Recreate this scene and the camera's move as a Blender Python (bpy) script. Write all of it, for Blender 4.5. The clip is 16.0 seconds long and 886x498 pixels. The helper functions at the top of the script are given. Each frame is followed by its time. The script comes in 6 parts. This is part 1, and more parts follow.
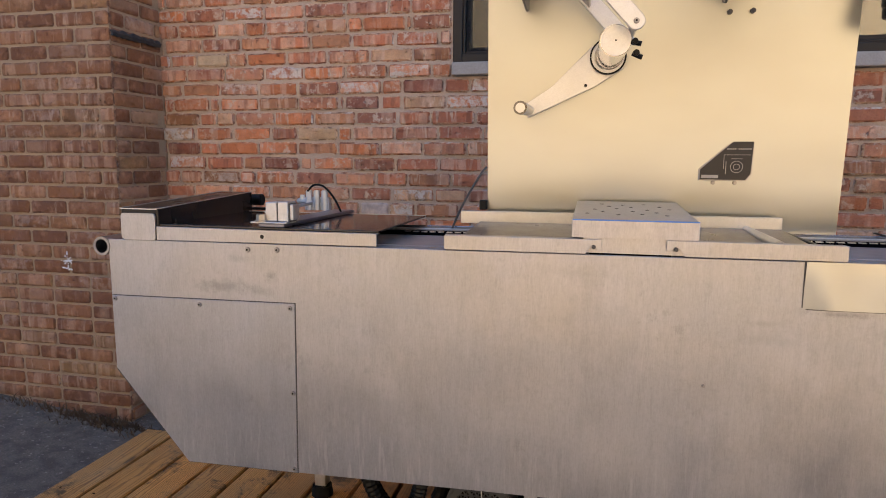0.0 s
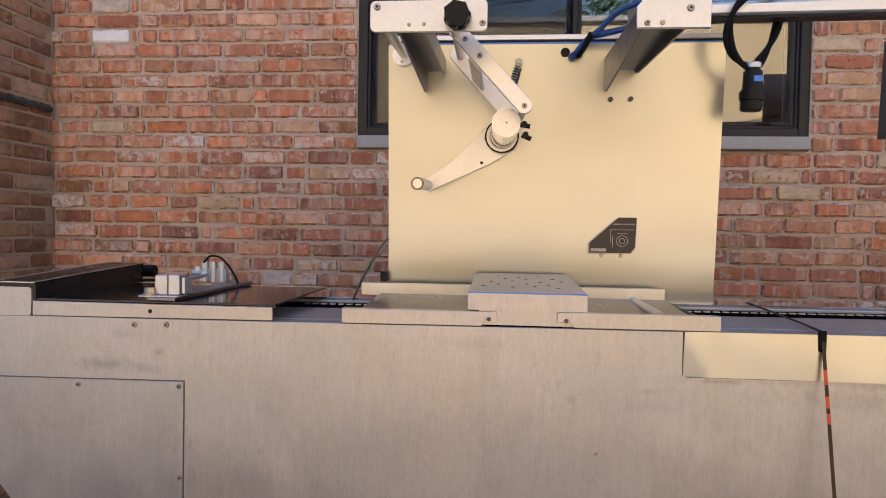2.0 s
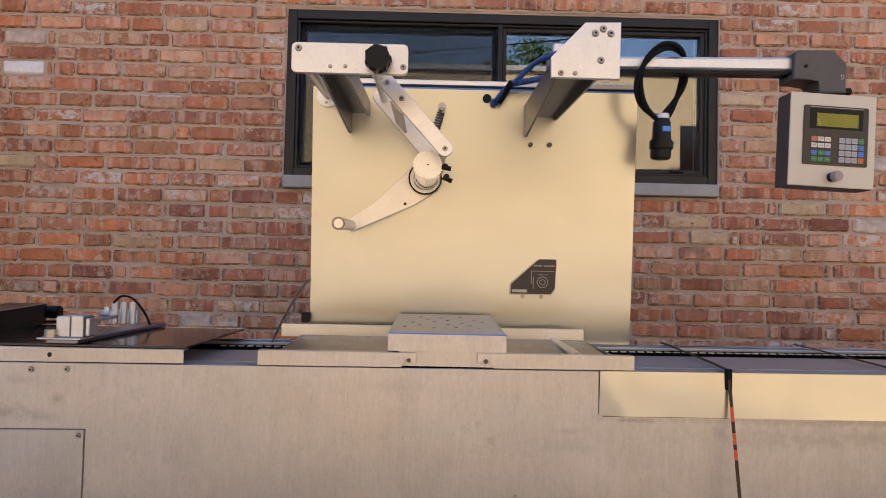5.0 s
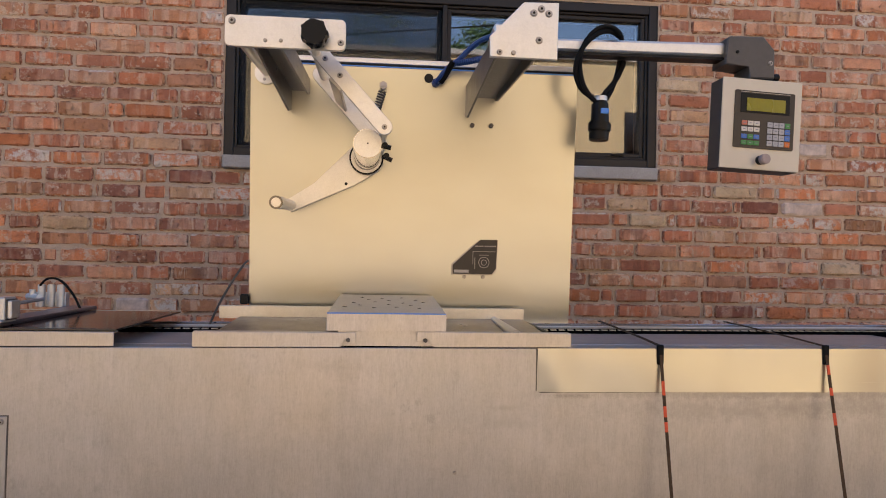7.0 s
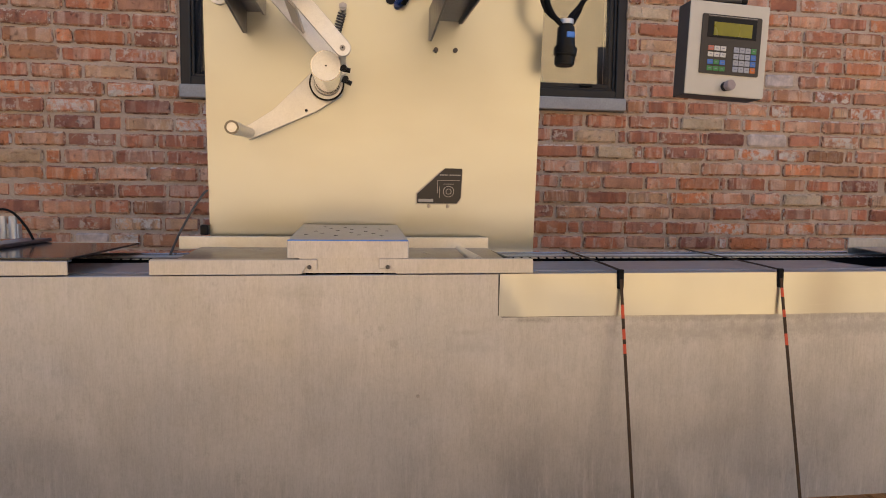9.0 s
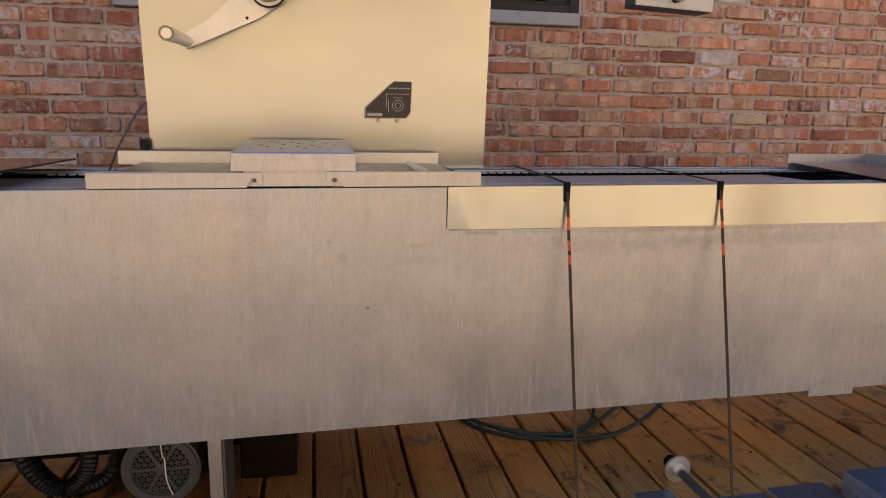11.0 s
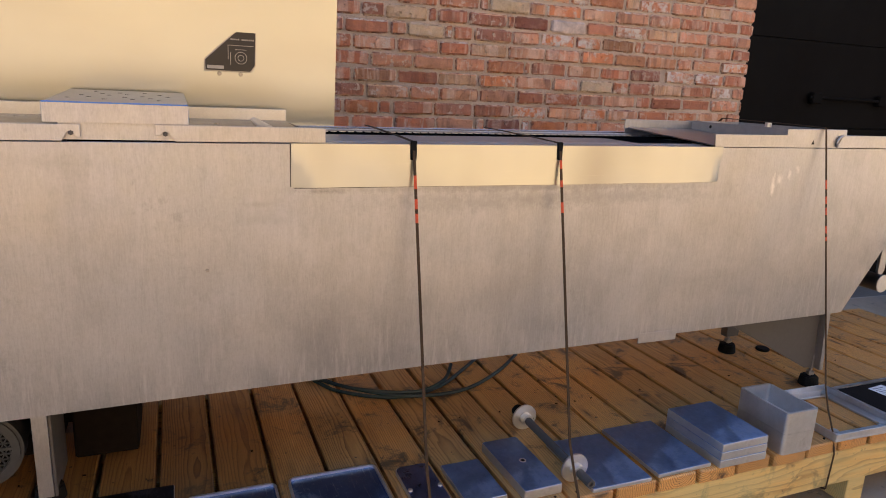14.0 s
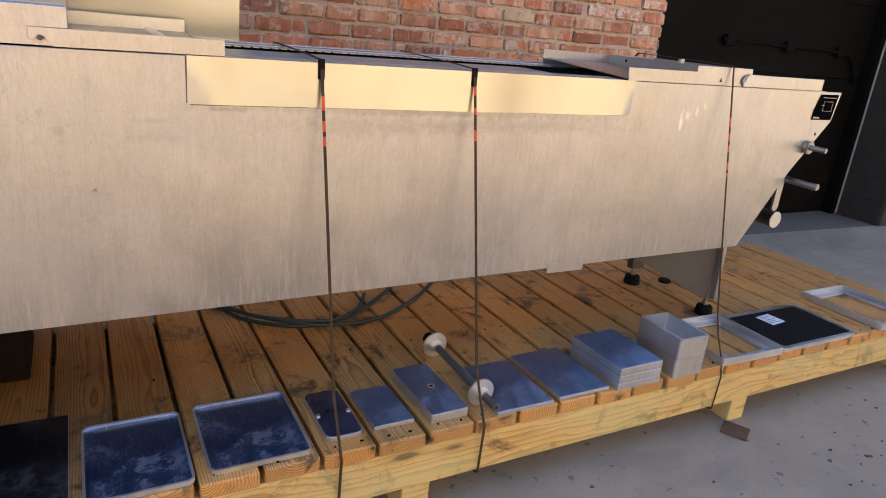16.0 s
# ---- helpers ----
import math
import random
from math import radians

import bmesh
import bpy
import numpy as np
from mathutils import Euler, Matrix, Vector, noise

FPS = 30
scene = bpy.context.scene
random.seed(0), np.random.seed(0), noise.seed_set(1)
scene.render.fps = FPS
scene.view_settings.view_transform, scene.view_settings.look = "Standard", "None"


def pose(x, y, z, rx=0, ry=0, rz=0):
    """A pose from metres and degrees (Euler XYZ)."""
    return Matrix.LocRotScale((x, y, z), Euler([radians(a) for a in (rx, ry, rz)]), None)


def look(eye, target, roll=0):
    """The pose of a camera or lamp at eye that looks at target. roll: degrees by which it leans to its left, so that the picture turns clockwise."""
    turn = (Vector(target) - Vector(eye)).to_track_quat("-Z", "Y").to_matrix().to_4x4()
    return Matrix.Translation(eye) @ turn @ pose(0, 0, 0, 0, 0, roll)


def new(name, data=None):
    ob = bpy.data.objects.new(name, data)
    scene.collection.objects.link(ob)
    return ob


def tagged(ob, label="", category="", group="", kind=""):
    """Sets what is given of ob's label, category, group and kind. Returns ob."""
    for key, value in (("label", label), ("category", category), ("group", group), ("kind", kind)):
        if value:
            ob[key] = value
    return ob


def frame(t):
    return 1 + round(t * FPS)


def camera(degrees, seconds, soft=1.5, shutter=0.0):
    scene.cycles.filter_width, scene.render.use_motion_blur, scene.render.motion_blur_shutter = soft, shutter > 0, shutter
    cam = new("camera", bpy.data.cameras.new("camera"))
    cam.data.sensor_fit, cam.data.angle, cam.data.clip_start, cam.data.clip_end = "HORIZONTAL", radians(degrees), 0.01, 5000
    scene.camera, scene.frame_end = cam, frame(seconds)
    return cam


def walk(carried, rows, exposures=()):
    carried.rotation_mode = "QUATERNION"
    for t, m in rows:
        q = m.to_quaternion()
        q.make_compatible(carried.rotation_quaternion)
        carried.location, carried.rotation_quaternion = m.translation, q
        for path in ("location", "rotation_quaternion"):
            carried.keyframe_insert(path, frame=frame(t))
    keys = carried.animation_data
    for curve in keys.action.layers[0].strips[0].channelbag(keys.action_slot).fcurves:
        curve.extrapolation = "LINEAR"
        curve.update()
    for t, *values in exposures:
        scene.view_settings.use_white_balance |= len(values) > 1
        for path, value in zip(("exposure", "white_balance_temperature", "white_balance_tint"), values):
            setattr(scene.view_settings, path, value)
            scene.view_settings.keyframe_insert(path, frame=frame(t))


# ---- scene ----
cam = camera(67.8, 16.0, 1.0)
PATH = [
    (0, (0.645, -3.04, 1.119), (0.206, -1.107, 0.851), 0.4),
    (0.5, (0.655, -3.033, 1.122), (0.302, -1.078, 0.89), 0.3),
    (1, (0.66, -3.034, 1.127), (0.371, -1.063, 0.953), 0.6),
    (1.5, (0.672, -3.042, 1.133), (0.446, -1.058, 1.019), 0.8),
    (2, (0.679, -3.047, 1.135), (0.499, -1.056, 1.072), 0.9),
    (2.5, (0.689, -3.046, 1.136), (0.545, -1.052, 1.117), 0.8),
    (3, (0.694, -3.044, 1.134), (0.583, -1.047, 1.159), 0.9),
    (3.5, (0.7, -3.044, 1.133), (0.624, -1.046, 1.196), 0.9),
    (4, (0.703, -3.044, 1.133), (0.667, -1.045, 1.203), 1.2),
    (6.5, (0.724, -3.049, 1.128), (0.843, -1.053, 1.169), 0.9),
    (7, (0.732, -3.045, 1.121), (0.906, -1.053, 1.144), 1.1),
    (7.5, (0.74, -3.042, 1.116), (0.957, -1.054, 1.111), 1.1),
    (8, (0.749, -3.041, 1.109), (0.994, -1.057, 1.071), 0.9),
    (8.5, (0.752, -3.041, 1.1), (1.009, -1.06, 1.006), 1.2),
    (9, (0.76, -3.036, 1.089), (1.017, -1.058, 0.931), 0.8),
    (11.5, (0.788, -3.047, 1.056), (1.224, -1.139, 0.647), 1.1),
    (12, (0.798, -3.045, 1.05), (1.295, -1.154, 0.629), 1.3),
    (12.5, (0.809, -3.043, 1.047), (1.367, -1.171, 0.619), 1.6),
    (13, (0.823, -3.045, 1.045), (1.438, -1.194, 0.603), 1.4),
    (13.5, (0.832, -3.051, 1.044), (1.508, -1.223, 0.593), 2.1),
    (14, (0.844, -3.059, 1.043), (1.589, -1.263, 0.575), 2.7),
    (14.5, (0.854, -3.058, 1.042), (1.674, -1.302, 0.546), 3.4),
    (15, (0.866, -3.056, 1.034), (1.742, -1.338, 0.502), 4.0),
    (15.5, (0.877, -3.064, 1.028), (1.791, -1.382, 0.448), 4.9),
    (16, (0.886, -3.057, 1.022), (1.827, -1.414, 0.379), 5.7),
]
walk(cam, [(t, look(eye, target, roll)) for t, eye, target, roll in PATH],
     exposures=[(0, 1.68, 6290, 14), (4, 1.58, 6340, 15), (7, 1.43, 6600, 15), (9, 1.40, 6700, 14), (12.5, 1.45, 6520, 16), (14, 1.62, 6600, 16), (15, 1.73, 6600, 15), (16, 1.96, 6560, 12)])

# ---- world and light ----
SUN_EL, SUN_AZ = 50, 14
world = bpy.data.worlds.new("sky")
scene.world = world
world.use_nodes = True
wnt = world.node_tree
sky = wnt.nodes.new("ShaderNodeTexSky")
sky.sky_type = 'NISHITA'
sky.sun_disc = False
sky.ozone_density, sky.dust_density = 2.0, 0.3
sky.sun_elevation, sky.sun_rotation = radians(SUN_EL), radians(SUN_AZ)
wnt.nodes["Background"].inputs[1].default_value = 0.12
wnt.links.new(sky.outputs[0], wnt.nodes["Background"].inputs[0])
sun = new("sun", bpy.data.lights.new("sun", "SUN"))
sun.data.energy, sun.data.angle, sun.data.color = 5.2, radians(0.5), (1.0, 0.92, 0.80)
az, el = radians(SUN_AZ), radians(SUN_EL)
sun.matrix_world = look(Vector((math.sin(az) * math.cos(el), math.cos(az) * math.cos(el), math.sin(el))) * 30, (0, 0, 0))

# ---- building helpers ----
ORIGIN = {}


def mesh_of(name, bm, m, smooth=False):
    me = bpy.data.meshes.new(name)
    bmesh.ops.recalc_face_normals(bm, faces=bm.faces[:])
    bm.to_mesh(me)
    bm.free()
    if m:
        me.materials.append(m)
    if smooth:
        for p in me.polygons:
            p.use_smooth = True
        me.set_sharp_from_angle(angle=radians(35))
    return me


def thing(name, label, category, at=(0, 0, 0), group="", kind=""):
    ob = new(name)
    ob.empty_display_size = 0.05
    ob.location = at
    ORIGIN[ob.name] = Vector(at)
    return tagged(ob, label, category, group, kind)


def part(name, bm, m, parent, label="", smooth=False):
    at = ORIGIN[parent.name]
    bmesh.ops.translate(bm, verts=bm.verts[:], vec=-at)
    ob = new(name, mesh_of(name, bm, m, smooth))
    ob.parent = parent
    ORIGIN[ob.name] = at
    if label:
        ob["label"] = label
    return ob


def single(name, bm, m, label, category, kind="", smooth=False, group=""):
    ob = new(name, mesh_of(name, bm, m, smooth))
    ORIGIN[ob.name] = Vector((0, 0, 0))
    return tagged(ob, label, category, group, kind)


def add_box(bm, x0, x1, y0, y1, z0, z1, bevel=0.0, turn=None, seg=1):
    c = Vector(((x0 + x1) / 2, (y0 + y1) / 2, (z0 + z1) / 2))
    g = bmesh.ops.create_cube(bm, size=1, matrix=Matrix.LocRotScale(c, None, (abs(x1 - x0), abs(y1 - y0), abs(z1 - z0))))
    vs = g["verts"]
    if turn:
        bmesh.ops.rotate(bm, verts=vs, cent=c, matrix=Euler([radians(a) for a in turn]).to_matrix())
    if bevel:
        es = list({e for v in vs for e in v.link_edges})
        bmesh.ops.bevel(bm, geom=es, offset=bevel, segments=seg, affect='EDGES', profile=0.6)
    return bm


def boxed(*a, **k):
    return add_box(bmesh.new(), *a, **k)


def add_cyl(bm, p0, p1, r, seg=16, r2=None, bevel=0.0):
    p0, p1 = Vector(p0), Vector(p1)
    d = p1 - p0
    rot = d.to_track_quat("Z", "Y").to_matrix().to_4x4()
    g = bmesh.ops.create_cone(bm, cap_ends=True, segments=seg, radius1=r, radius2=r if r2 is None else r2, depth=d.length,
                              matrix=Matrix.Translation((p0 + p1) / 2) @ rot)
    if bevel:
        es = [e for e in {e for v in g["verts"] for e in v.link_edges} if any(len(f.verts) > 4 for f in e.link_faces)]
        bmesh.ops.bevel(bm, geom=es, offset=bevel, segments=2, affect='EDGES')
    return bm


def cyl(*a, **k):
    return add_cyl(bmesh.new(), *a, **k)


def add_ring(bm, p0, p1, r_out, r_in, seg=24):
    """A washer or sleeve along an axis."""
    p0, p1 = Vector(p0), Vector(p1)
    q = (p1 - p0).to_track_quat("Z", "Y")
    loops = []
    for p, r in ((p0, r_in), (p0, r_out), (p1, r_out), (p1, r_in)):
        loops.append([bm.verts.new(p + q @ Vector((r * math.cos(a), r * math.sin(a), 0))) for a in [2 * math.pi * i / seg for i in range(seg)]])
    for k in range(4):
        a, b = loops[k], loops[(k + 1) % 4]
        for i in range(seg):
            bm.faces.new((a[i], a[(i + 1) % seg], b[(i + 1) % seg], b[i]))
    return bm


def smooth_path(pts, n=6):
    pts = [Vector(p) for p in pts]
    out = []
    for i in range(len(pts) - 1):
        p0, p1, p2, p3 = pts[max(i - 1, 0)], pts[i], pts[i + 1], pts[min(i + 2, len(pts) - 1)]
        for k in range(n):
            t = k / n
            out.append(0.5 * ((2 * p1) + (p2 - p0) * t + (2 * p0 - 5 * p1 + 4 * p2 - p3) * t * t + (3 * p1 - p0 - 3 * p2 + p3) * t ** 3))
    return out + [pts[-1]]


def add_tube(bm, pts, r, seg=8, n=6, flat=None, ripple=0.0):
    """A round (or, with flat, band-like) sweep along a smoothed path."""
    path = smooth_path(pts, n) if n > 1 else [Vector(p) for p in pts]
    loops, up = [], None
    for i, p in enumerate(path):
        d = (path[min(i + 1, len(path) - 1)] - path[max(i - 1, 0)]).normalized()
        if up is None:
            up = d.orthogonal().normalized() if flat is None else Vector(flat)
        up = (up - d * up.dot(d)).normalized()
        side = d.cross(up)
        k = r * (1 + ripple * (i % 2))
        if flat is None:
            loops.append([bm.verts.new(p + up * k * math.cos(a) + side * k * math.sin(a)) for a in [2 * math.pi * j / seg for j in range(seg)]])
        else:
            w, h = r, 0.0012
            loops.append([bm.verts.new(p + side * a + up * b) for a, b in ((-w, -h), (w, -h), (w, h), (-w, h))])
    m = len(loops[0])
    for a, b in zip(loops, loops[1:]):
        for j in range(m):
            bm.faces.new((a[j], a[(j + 1) % m], b[(j + 1) % m], b[j]))
    bm.faces.new(loops[0][::-1])
    bm.faces.new(loops[-1])
    return bm


def tube(*a, **k):
    return add_tube(bmesh.new(), *a, **k)


def add_prism(bm, poly, axis, a, b, bevel=0.0):
    """A polygon, given in the other two axes, drawn out along one axis from a to b."""
    def put(u, v, w):
        return {"x": (w, u, v), "y": (u, w, v), "z": (u, v, w)}[axis]
    lo = [bm.verts.new(put(u, v, a)) for u, v in poly]
    hi = [bm.verts.new(put(u, v, b)) for u, v in poly]
    fs = [bm.faces.new(lo), bm.faces.new(hi[::-1])]
    n = len(poly)
    for i in range(n):
        fs.append(bm.faces.new((lo[i], hi[i], hi[(i + 1) % n], lo[(i + 1) % n])))
    if bevel:
        es = list({e for f in fs[:2] for e in f.edges})
        bmesh.ops.bevel(bm, geom=es, offset=bevel, segments=1, affect='EDGES')
    return bm


def prism(*a, **k):
    return add_prism(bmesh.new(), *a, **k)


def round_rect(x0, x1, z0, z1, r, n=5):
    out = []
    for cx, cz, s in ((x1 - r, z1 - r, 0), (x0 + r, z1 - r, 90), (x0 + r, z0 + r, 180), (x1 - r, z0 + r, 270)):
        out += [(cx + r * math.cos(radians(s + 90 * k / n)), cz + r * math.sin(radians(s + 90 * k / n))) for k in range(n + 1)]
    return out


# ---- materials ----
class Nodes:
    def __init__(self, name):
        self.m = bpy.data.materials.new(name)
        self.m.use_nodes = True
        self.t = self.m.node_tree
        self.b = self.t.nodes["Principled BSDF"]

    def n(self, kind, **inputs):
        node = self.t.nodes.new("ShaderNode" + kind)
        for k, v in inputs.items():
            self.set(node, k.replace("_", " "), v)
        return node

    def set(self, node, key, v):
        s = node.inputs[int(key)] if key.isdigit() else node.inputs[key]
        if hasattr(v, "is_output"):
            self.t.links.new(v, s)
        elif hasattr(v, "outputs"):
            self.t.links.new(v.outputs[0], s)
        else:
            s.default_value = v

    def coords(self, scale=(1, 1, 1), shift=None, rot=(0, 0, 0)):
        tc = self.n("TexCoord")
        src = tc.outputs["Object"]
        if shift is not None:
            add = self.n("VectorMath")
            self.t.links.new(src, add.inputs[0])
            self.t.links.new(shift, add.inputs[1])
            src = add.outputs[0]
        mp = self.n("Mapping")
        self.t.links.new(src, mp.inputs["Vector"])
        mp.inputs["Scale"].default_value = scale
        mp.inputs["Rotation"].default_value = rot
        return mp.outputs[0]

    def noise(self, vec, scale, detail=4, rough=0.6, dist=0.0):
        node = self.n("TexNoise")
        self.t.links.new(vec, node.inputs["Vector"])
        node.inputs["Scale"].default_value, node.inputs["Detail"].default_value = scale, detail
        node.inputs["Roughness"].default_value, node.inputs["Distortion"].default_value = rough, dist
        return node.outputs["Fac"]

    def ramp(self, fac, stops, interp="LINEAR"):
        node = self.n("ValToRGB")
        self.t.links.new(fac, node.inputs[0])
        e = node.color_ramp.elements
        node.color_ramp.interpolation = interp
        while len(e) < len(stops):
            e.new(0.5)
        for s, (p, c) in zip(e, stops):
            s.position, s.color = p, (*c, 1) if len(c) == 3 else c
        return node.outputs[0]

    def mix(self, fac, a, b, how="MIX"):
        node = self.n("Mix")
        node.data_type, node.blend_type = "RGBA", how
        for s, v in ((node.inputs[0], fac), (node.inputs[6], a), (node.inputs[7], b)):
            if hasattr(v, "is_output"):
                self.t.links.new(v, s)
            elif isinstance(v, tuple):
                s.default_value = (*v, 1)
            else:
                s.default_value = v
        return node.outputs[2]

    def math(self, op, a, b=0.0):
        node = self.n("Math")
        node.operation = op
        for s, v in ((node.inputs[0], a), (node.inputs[1], b)):
            if hasattr(v, "is_output"):
                self.t.links.new(v, s)
            else:
                s.default_value = v
        return node.outputs[0]

    def span(self, fac, a, b, c, d):
        node = self.n("MapRange")
        self.t.links.new(fac, node.inputs[0])
        for k, v in zip(range(1, 5), (a, b, c, d)):
            node.inputs[k].default_value = v
        return node.outputs[0]

    def random3(self, k=37.0):
        """A shift that differs from piece to piece."""
        oi = self.n("ObjectInfo")
        ge = self.n("NewGeometry")
        s = self.math("FRACT", self.math("ADD", oi.outputs["Random"], ge.outputs["Random Per Island"]))
        c = self.n("CombineXYZ")
        for i, f in enumerate((k, k * 1.7, k * 0.6)):
            self.t.links.new(self.math("MULTIPLY", s, f), c.inputs[i])
        return s, c.outputs[0]

    def bump(self, h, strength=0.3, dist=0.002):
        node = self.n("Bump")
        node.inputs["Strength"].default_value, node.inputs["Distance"].default_value = strength, dist
        self.t.links.new(h, node.inputs["Height"])
        self.t.links.new(node.outputs[0], self.b.inputs["Normal"])

    def done(self, color=None, rough=None, metal=None, **more):
        for k, v in (("Base Color", color), ("Roughness", rough), ("Metallic", metal), *((a.replace("_", " "), b) for a, b in more.items())):
            if v is None:
                continue
            s = self.b.inputs[k]
            if hasattr(v, "is_output"):
                self.t.links.new(v, s)
            elif isinstance(v, tuple):
                s.default_value = (*v, 1)
            else:
                s.default_value = v
        return self.m


def plain(name, col, rough=0.5, metal=0.0, grain=60.0, vary=0.15, bump=0.05, **more):
    """Paint, plastic or cast metal with slight mottling."""
    k = Nodes(name)
    v = k.coords()
    a, b = k.noise(v, grain, 5), k.noise(v, grain / 9, 3)
    f = k.math("ADD", k.math("MULTIPLY", a, 0.5), k.math("MULTIPLY", b, 0.5))
    lo, hi = tuple(c * (1 - vary) for c in col), tuple(min(1, c * (1 + vary)) for c in col)
    k.bump(a, bump, 0.001)
    return k.done(k.ramp(f, [(0.3, lo), (0.7, hi)]), k.span(b, 0.3, 0.7, rough * 0.85, min(1, rough * 1.15)), metal, **more)


def brushed(name, col, rough, grain=(260, 260, 9), stain=0.12, spread=0.1, fine=0.08, worn=0.5, line=0.15, bump=0.05, marks=(), splash=0.0):
    """Brushed sheet metal: short fibres one way in uneven strength, cloudy stains, a few darker smears and pale rubs."""
    k = Nodes(name)
    v0 = k.coords()
    lines = k.noise(k.coords(grain), 1.0, 5, 0.7)
    fibre = k.noise(k.coords(tuple(g * (0.55 if g > 60 else 4.5) for g in grain)), 1.0, 4, 0.7)
    cloud = k.noise(v0, 2.6, 7, 0.66, 0.5)
    blot = k.noise(k.coords((15, 15, 11)), 1.0, 7, 0.75, 0.3)
    patch = k.span(k.noise(v0, 6.5, 4, 0.6), 0.38, 0.62, 0.15, 1.0)
    thread = k.math("ADD", k.math("MULTIPLY", lines, 0.4), k.math("MULTIPLY", fibre, 0.6))
    thread = k.math("ADD", 0.5, k.math("MULTIPLY", k.math("SUBTRACT", thread, 0.5), patch))
    tone = k.math("ADD", k.math("MULTIPLY", thread, line), k.math("ADD", k.math("MULTIPLY", cloud, 0.5), k.math("MULTIPLY", blot, 0.5 - line)))
    lo, hi = tuple(c * (1 - stain) for c in col), tuple(min(1, c * (1 + stain)) for c in col)
    c = k.ramp(tone, [(0.38, lo), (0.60, hi)])
    c = k.mix(k.span(thread, 0.50, 0.62, 0.0, 0.9 * line), c, tuple(q * 0.55 for q in col))
    if splash:
        # broad stretches of cooler and duller tone
        cool = k.noise(k.coords((1.5, 1.5, 2.4)), 1.0, 5, 0.55, 0.4)
        c = k.mix(k.span(cool, 0.42, 0.64, 0.0, 0.55), c, tuple(q * g for q, g in zip(col, (0.86, 0.92, 1.02))))
        dull = k.noise(k.coords((6, 6, 3.2)), 1.0, 6, 0.62, 0.3)
        c = k.mix(k.span(dull, 0.52, 0.70, 0.0, 0.42), c, tuple(q * 0.70 for q in col))
    smear = k.math("MULTIPLY", k.span(k.noise(k.coords((30, 30, 22)), 1.0, 5, 0.75), 0.54, 0.70, 0.0, 1.0), k.span(k.noise(v0, 1.7, 3), 0.50, 0.64, 0.0, 0.60 * worn))
    c = k.mix(smear, c, tuple(q * 0.5 for q in col))
    rub = k.math("MULTIPLY", k.span(k.noise(k.coords((140, 140, 16)), 1.0, 3, 0.6), 0.62, 0.74, 0.0, 0.22 * worn), k.span(k.noise(v0, 3.1, 3), 0.54, 0.64, 0.0, 1.0))
    c = k.mix(rub, c, tuple(min(1, q * 1.7) for q in col))
    r = k.math("ADD", k.span(k.math("MULTIPLY", k.math("ADD", cloud, blot), 0.5), 0.36, 0.64, rough - spread, rough + spread), k.span(thread, 0.3, 0.7, -fine, fine))
    # crisp short fibres and specks on top of the broad tones
    hair = k.noise(k.coords(tuple(g * 1.5 if g > 60 else g * 5 for g in grain)), 1.0, 4, 0.75)
    speck = k.noise(v0, 130, 5, 0.75)
    run = k.noise(k.coords(tuple(g * 0.22 if g > 60 else g * 0.6 for g in grain)), 1.0, 4, 0.65)
    f = k.math("ADD", k.math("MULTIPLY", hair, 0.45), k.math("ADD", k.math("MULTIPLY", speck, 0.3), k.math("MULTIPLY", run, 0.25)))
    c = k.mix(min(1.0, 1.15 * line), c, k.ramp(f, [(0.36, (0.55, 0.54, 0.53)), (0.50, (1, 1, 1)), (0.62, (1.30, 1.30, 1.31))]), "MULTIPLY")
    # hand-placed stains and rubs: place, reach, how strong, how bright
    ragged = k.noise(v0, 46, 7, 0.8)
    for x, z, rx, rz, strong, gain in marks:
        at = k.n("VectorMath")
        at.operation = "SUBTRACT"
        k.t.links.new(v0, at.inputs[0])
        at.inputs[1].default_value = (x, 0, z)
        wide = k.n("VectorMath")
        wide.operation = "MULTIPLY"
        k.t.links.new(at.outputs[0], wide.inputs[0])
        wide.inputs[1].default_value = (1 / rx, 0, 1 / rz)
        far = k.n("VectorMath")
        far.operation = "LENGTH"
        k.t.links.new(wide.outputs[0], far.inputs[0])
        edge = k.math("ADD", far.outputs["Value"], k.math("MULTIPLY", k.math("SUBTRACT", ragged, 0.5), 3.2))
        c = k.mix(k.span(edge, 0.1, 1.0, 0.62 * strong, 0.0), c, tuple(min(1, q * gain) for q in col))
    if splash:
        # dried splashes drawn upwards from the lower edge
        sep = k.n("SeparateXYZ")
        k.t.links.new(v0, sep.inputs[0])
        low = k.span(k.math("ADD", sep.outputs[2], k.math("MULTIPLY", k.math("SUBTRACT", cloud, 0.5), 0.5)), splash - 0.02, splash + 0.17, 1.0, 0.0)
        drip = k.span(k.noise(k.coords((95, 95, 9)), 1.0, 4, 0.7), 0.52, 0.66, 0.0, 0.42)
        c = k.mix(k.math("MULTIPLY", low, drip), c, tuple(min(1, q * 1.5) for q in col))
        soil = k.span(k.noise(k.coords((60, 60, 5)), 1.0, 4, 0.7), 0.58, 0.72, 0.0, 0.22)
        c = k.mix(k.math("MULTIPLY", low, soil), c, tuple(q * 0.55 for q in col))
    k.bump(k.math("ADD", thread, k.math("MULTIPLY", blot, 0.6)), bump, 0.0008)
    return k.done(c, r, 1.0)


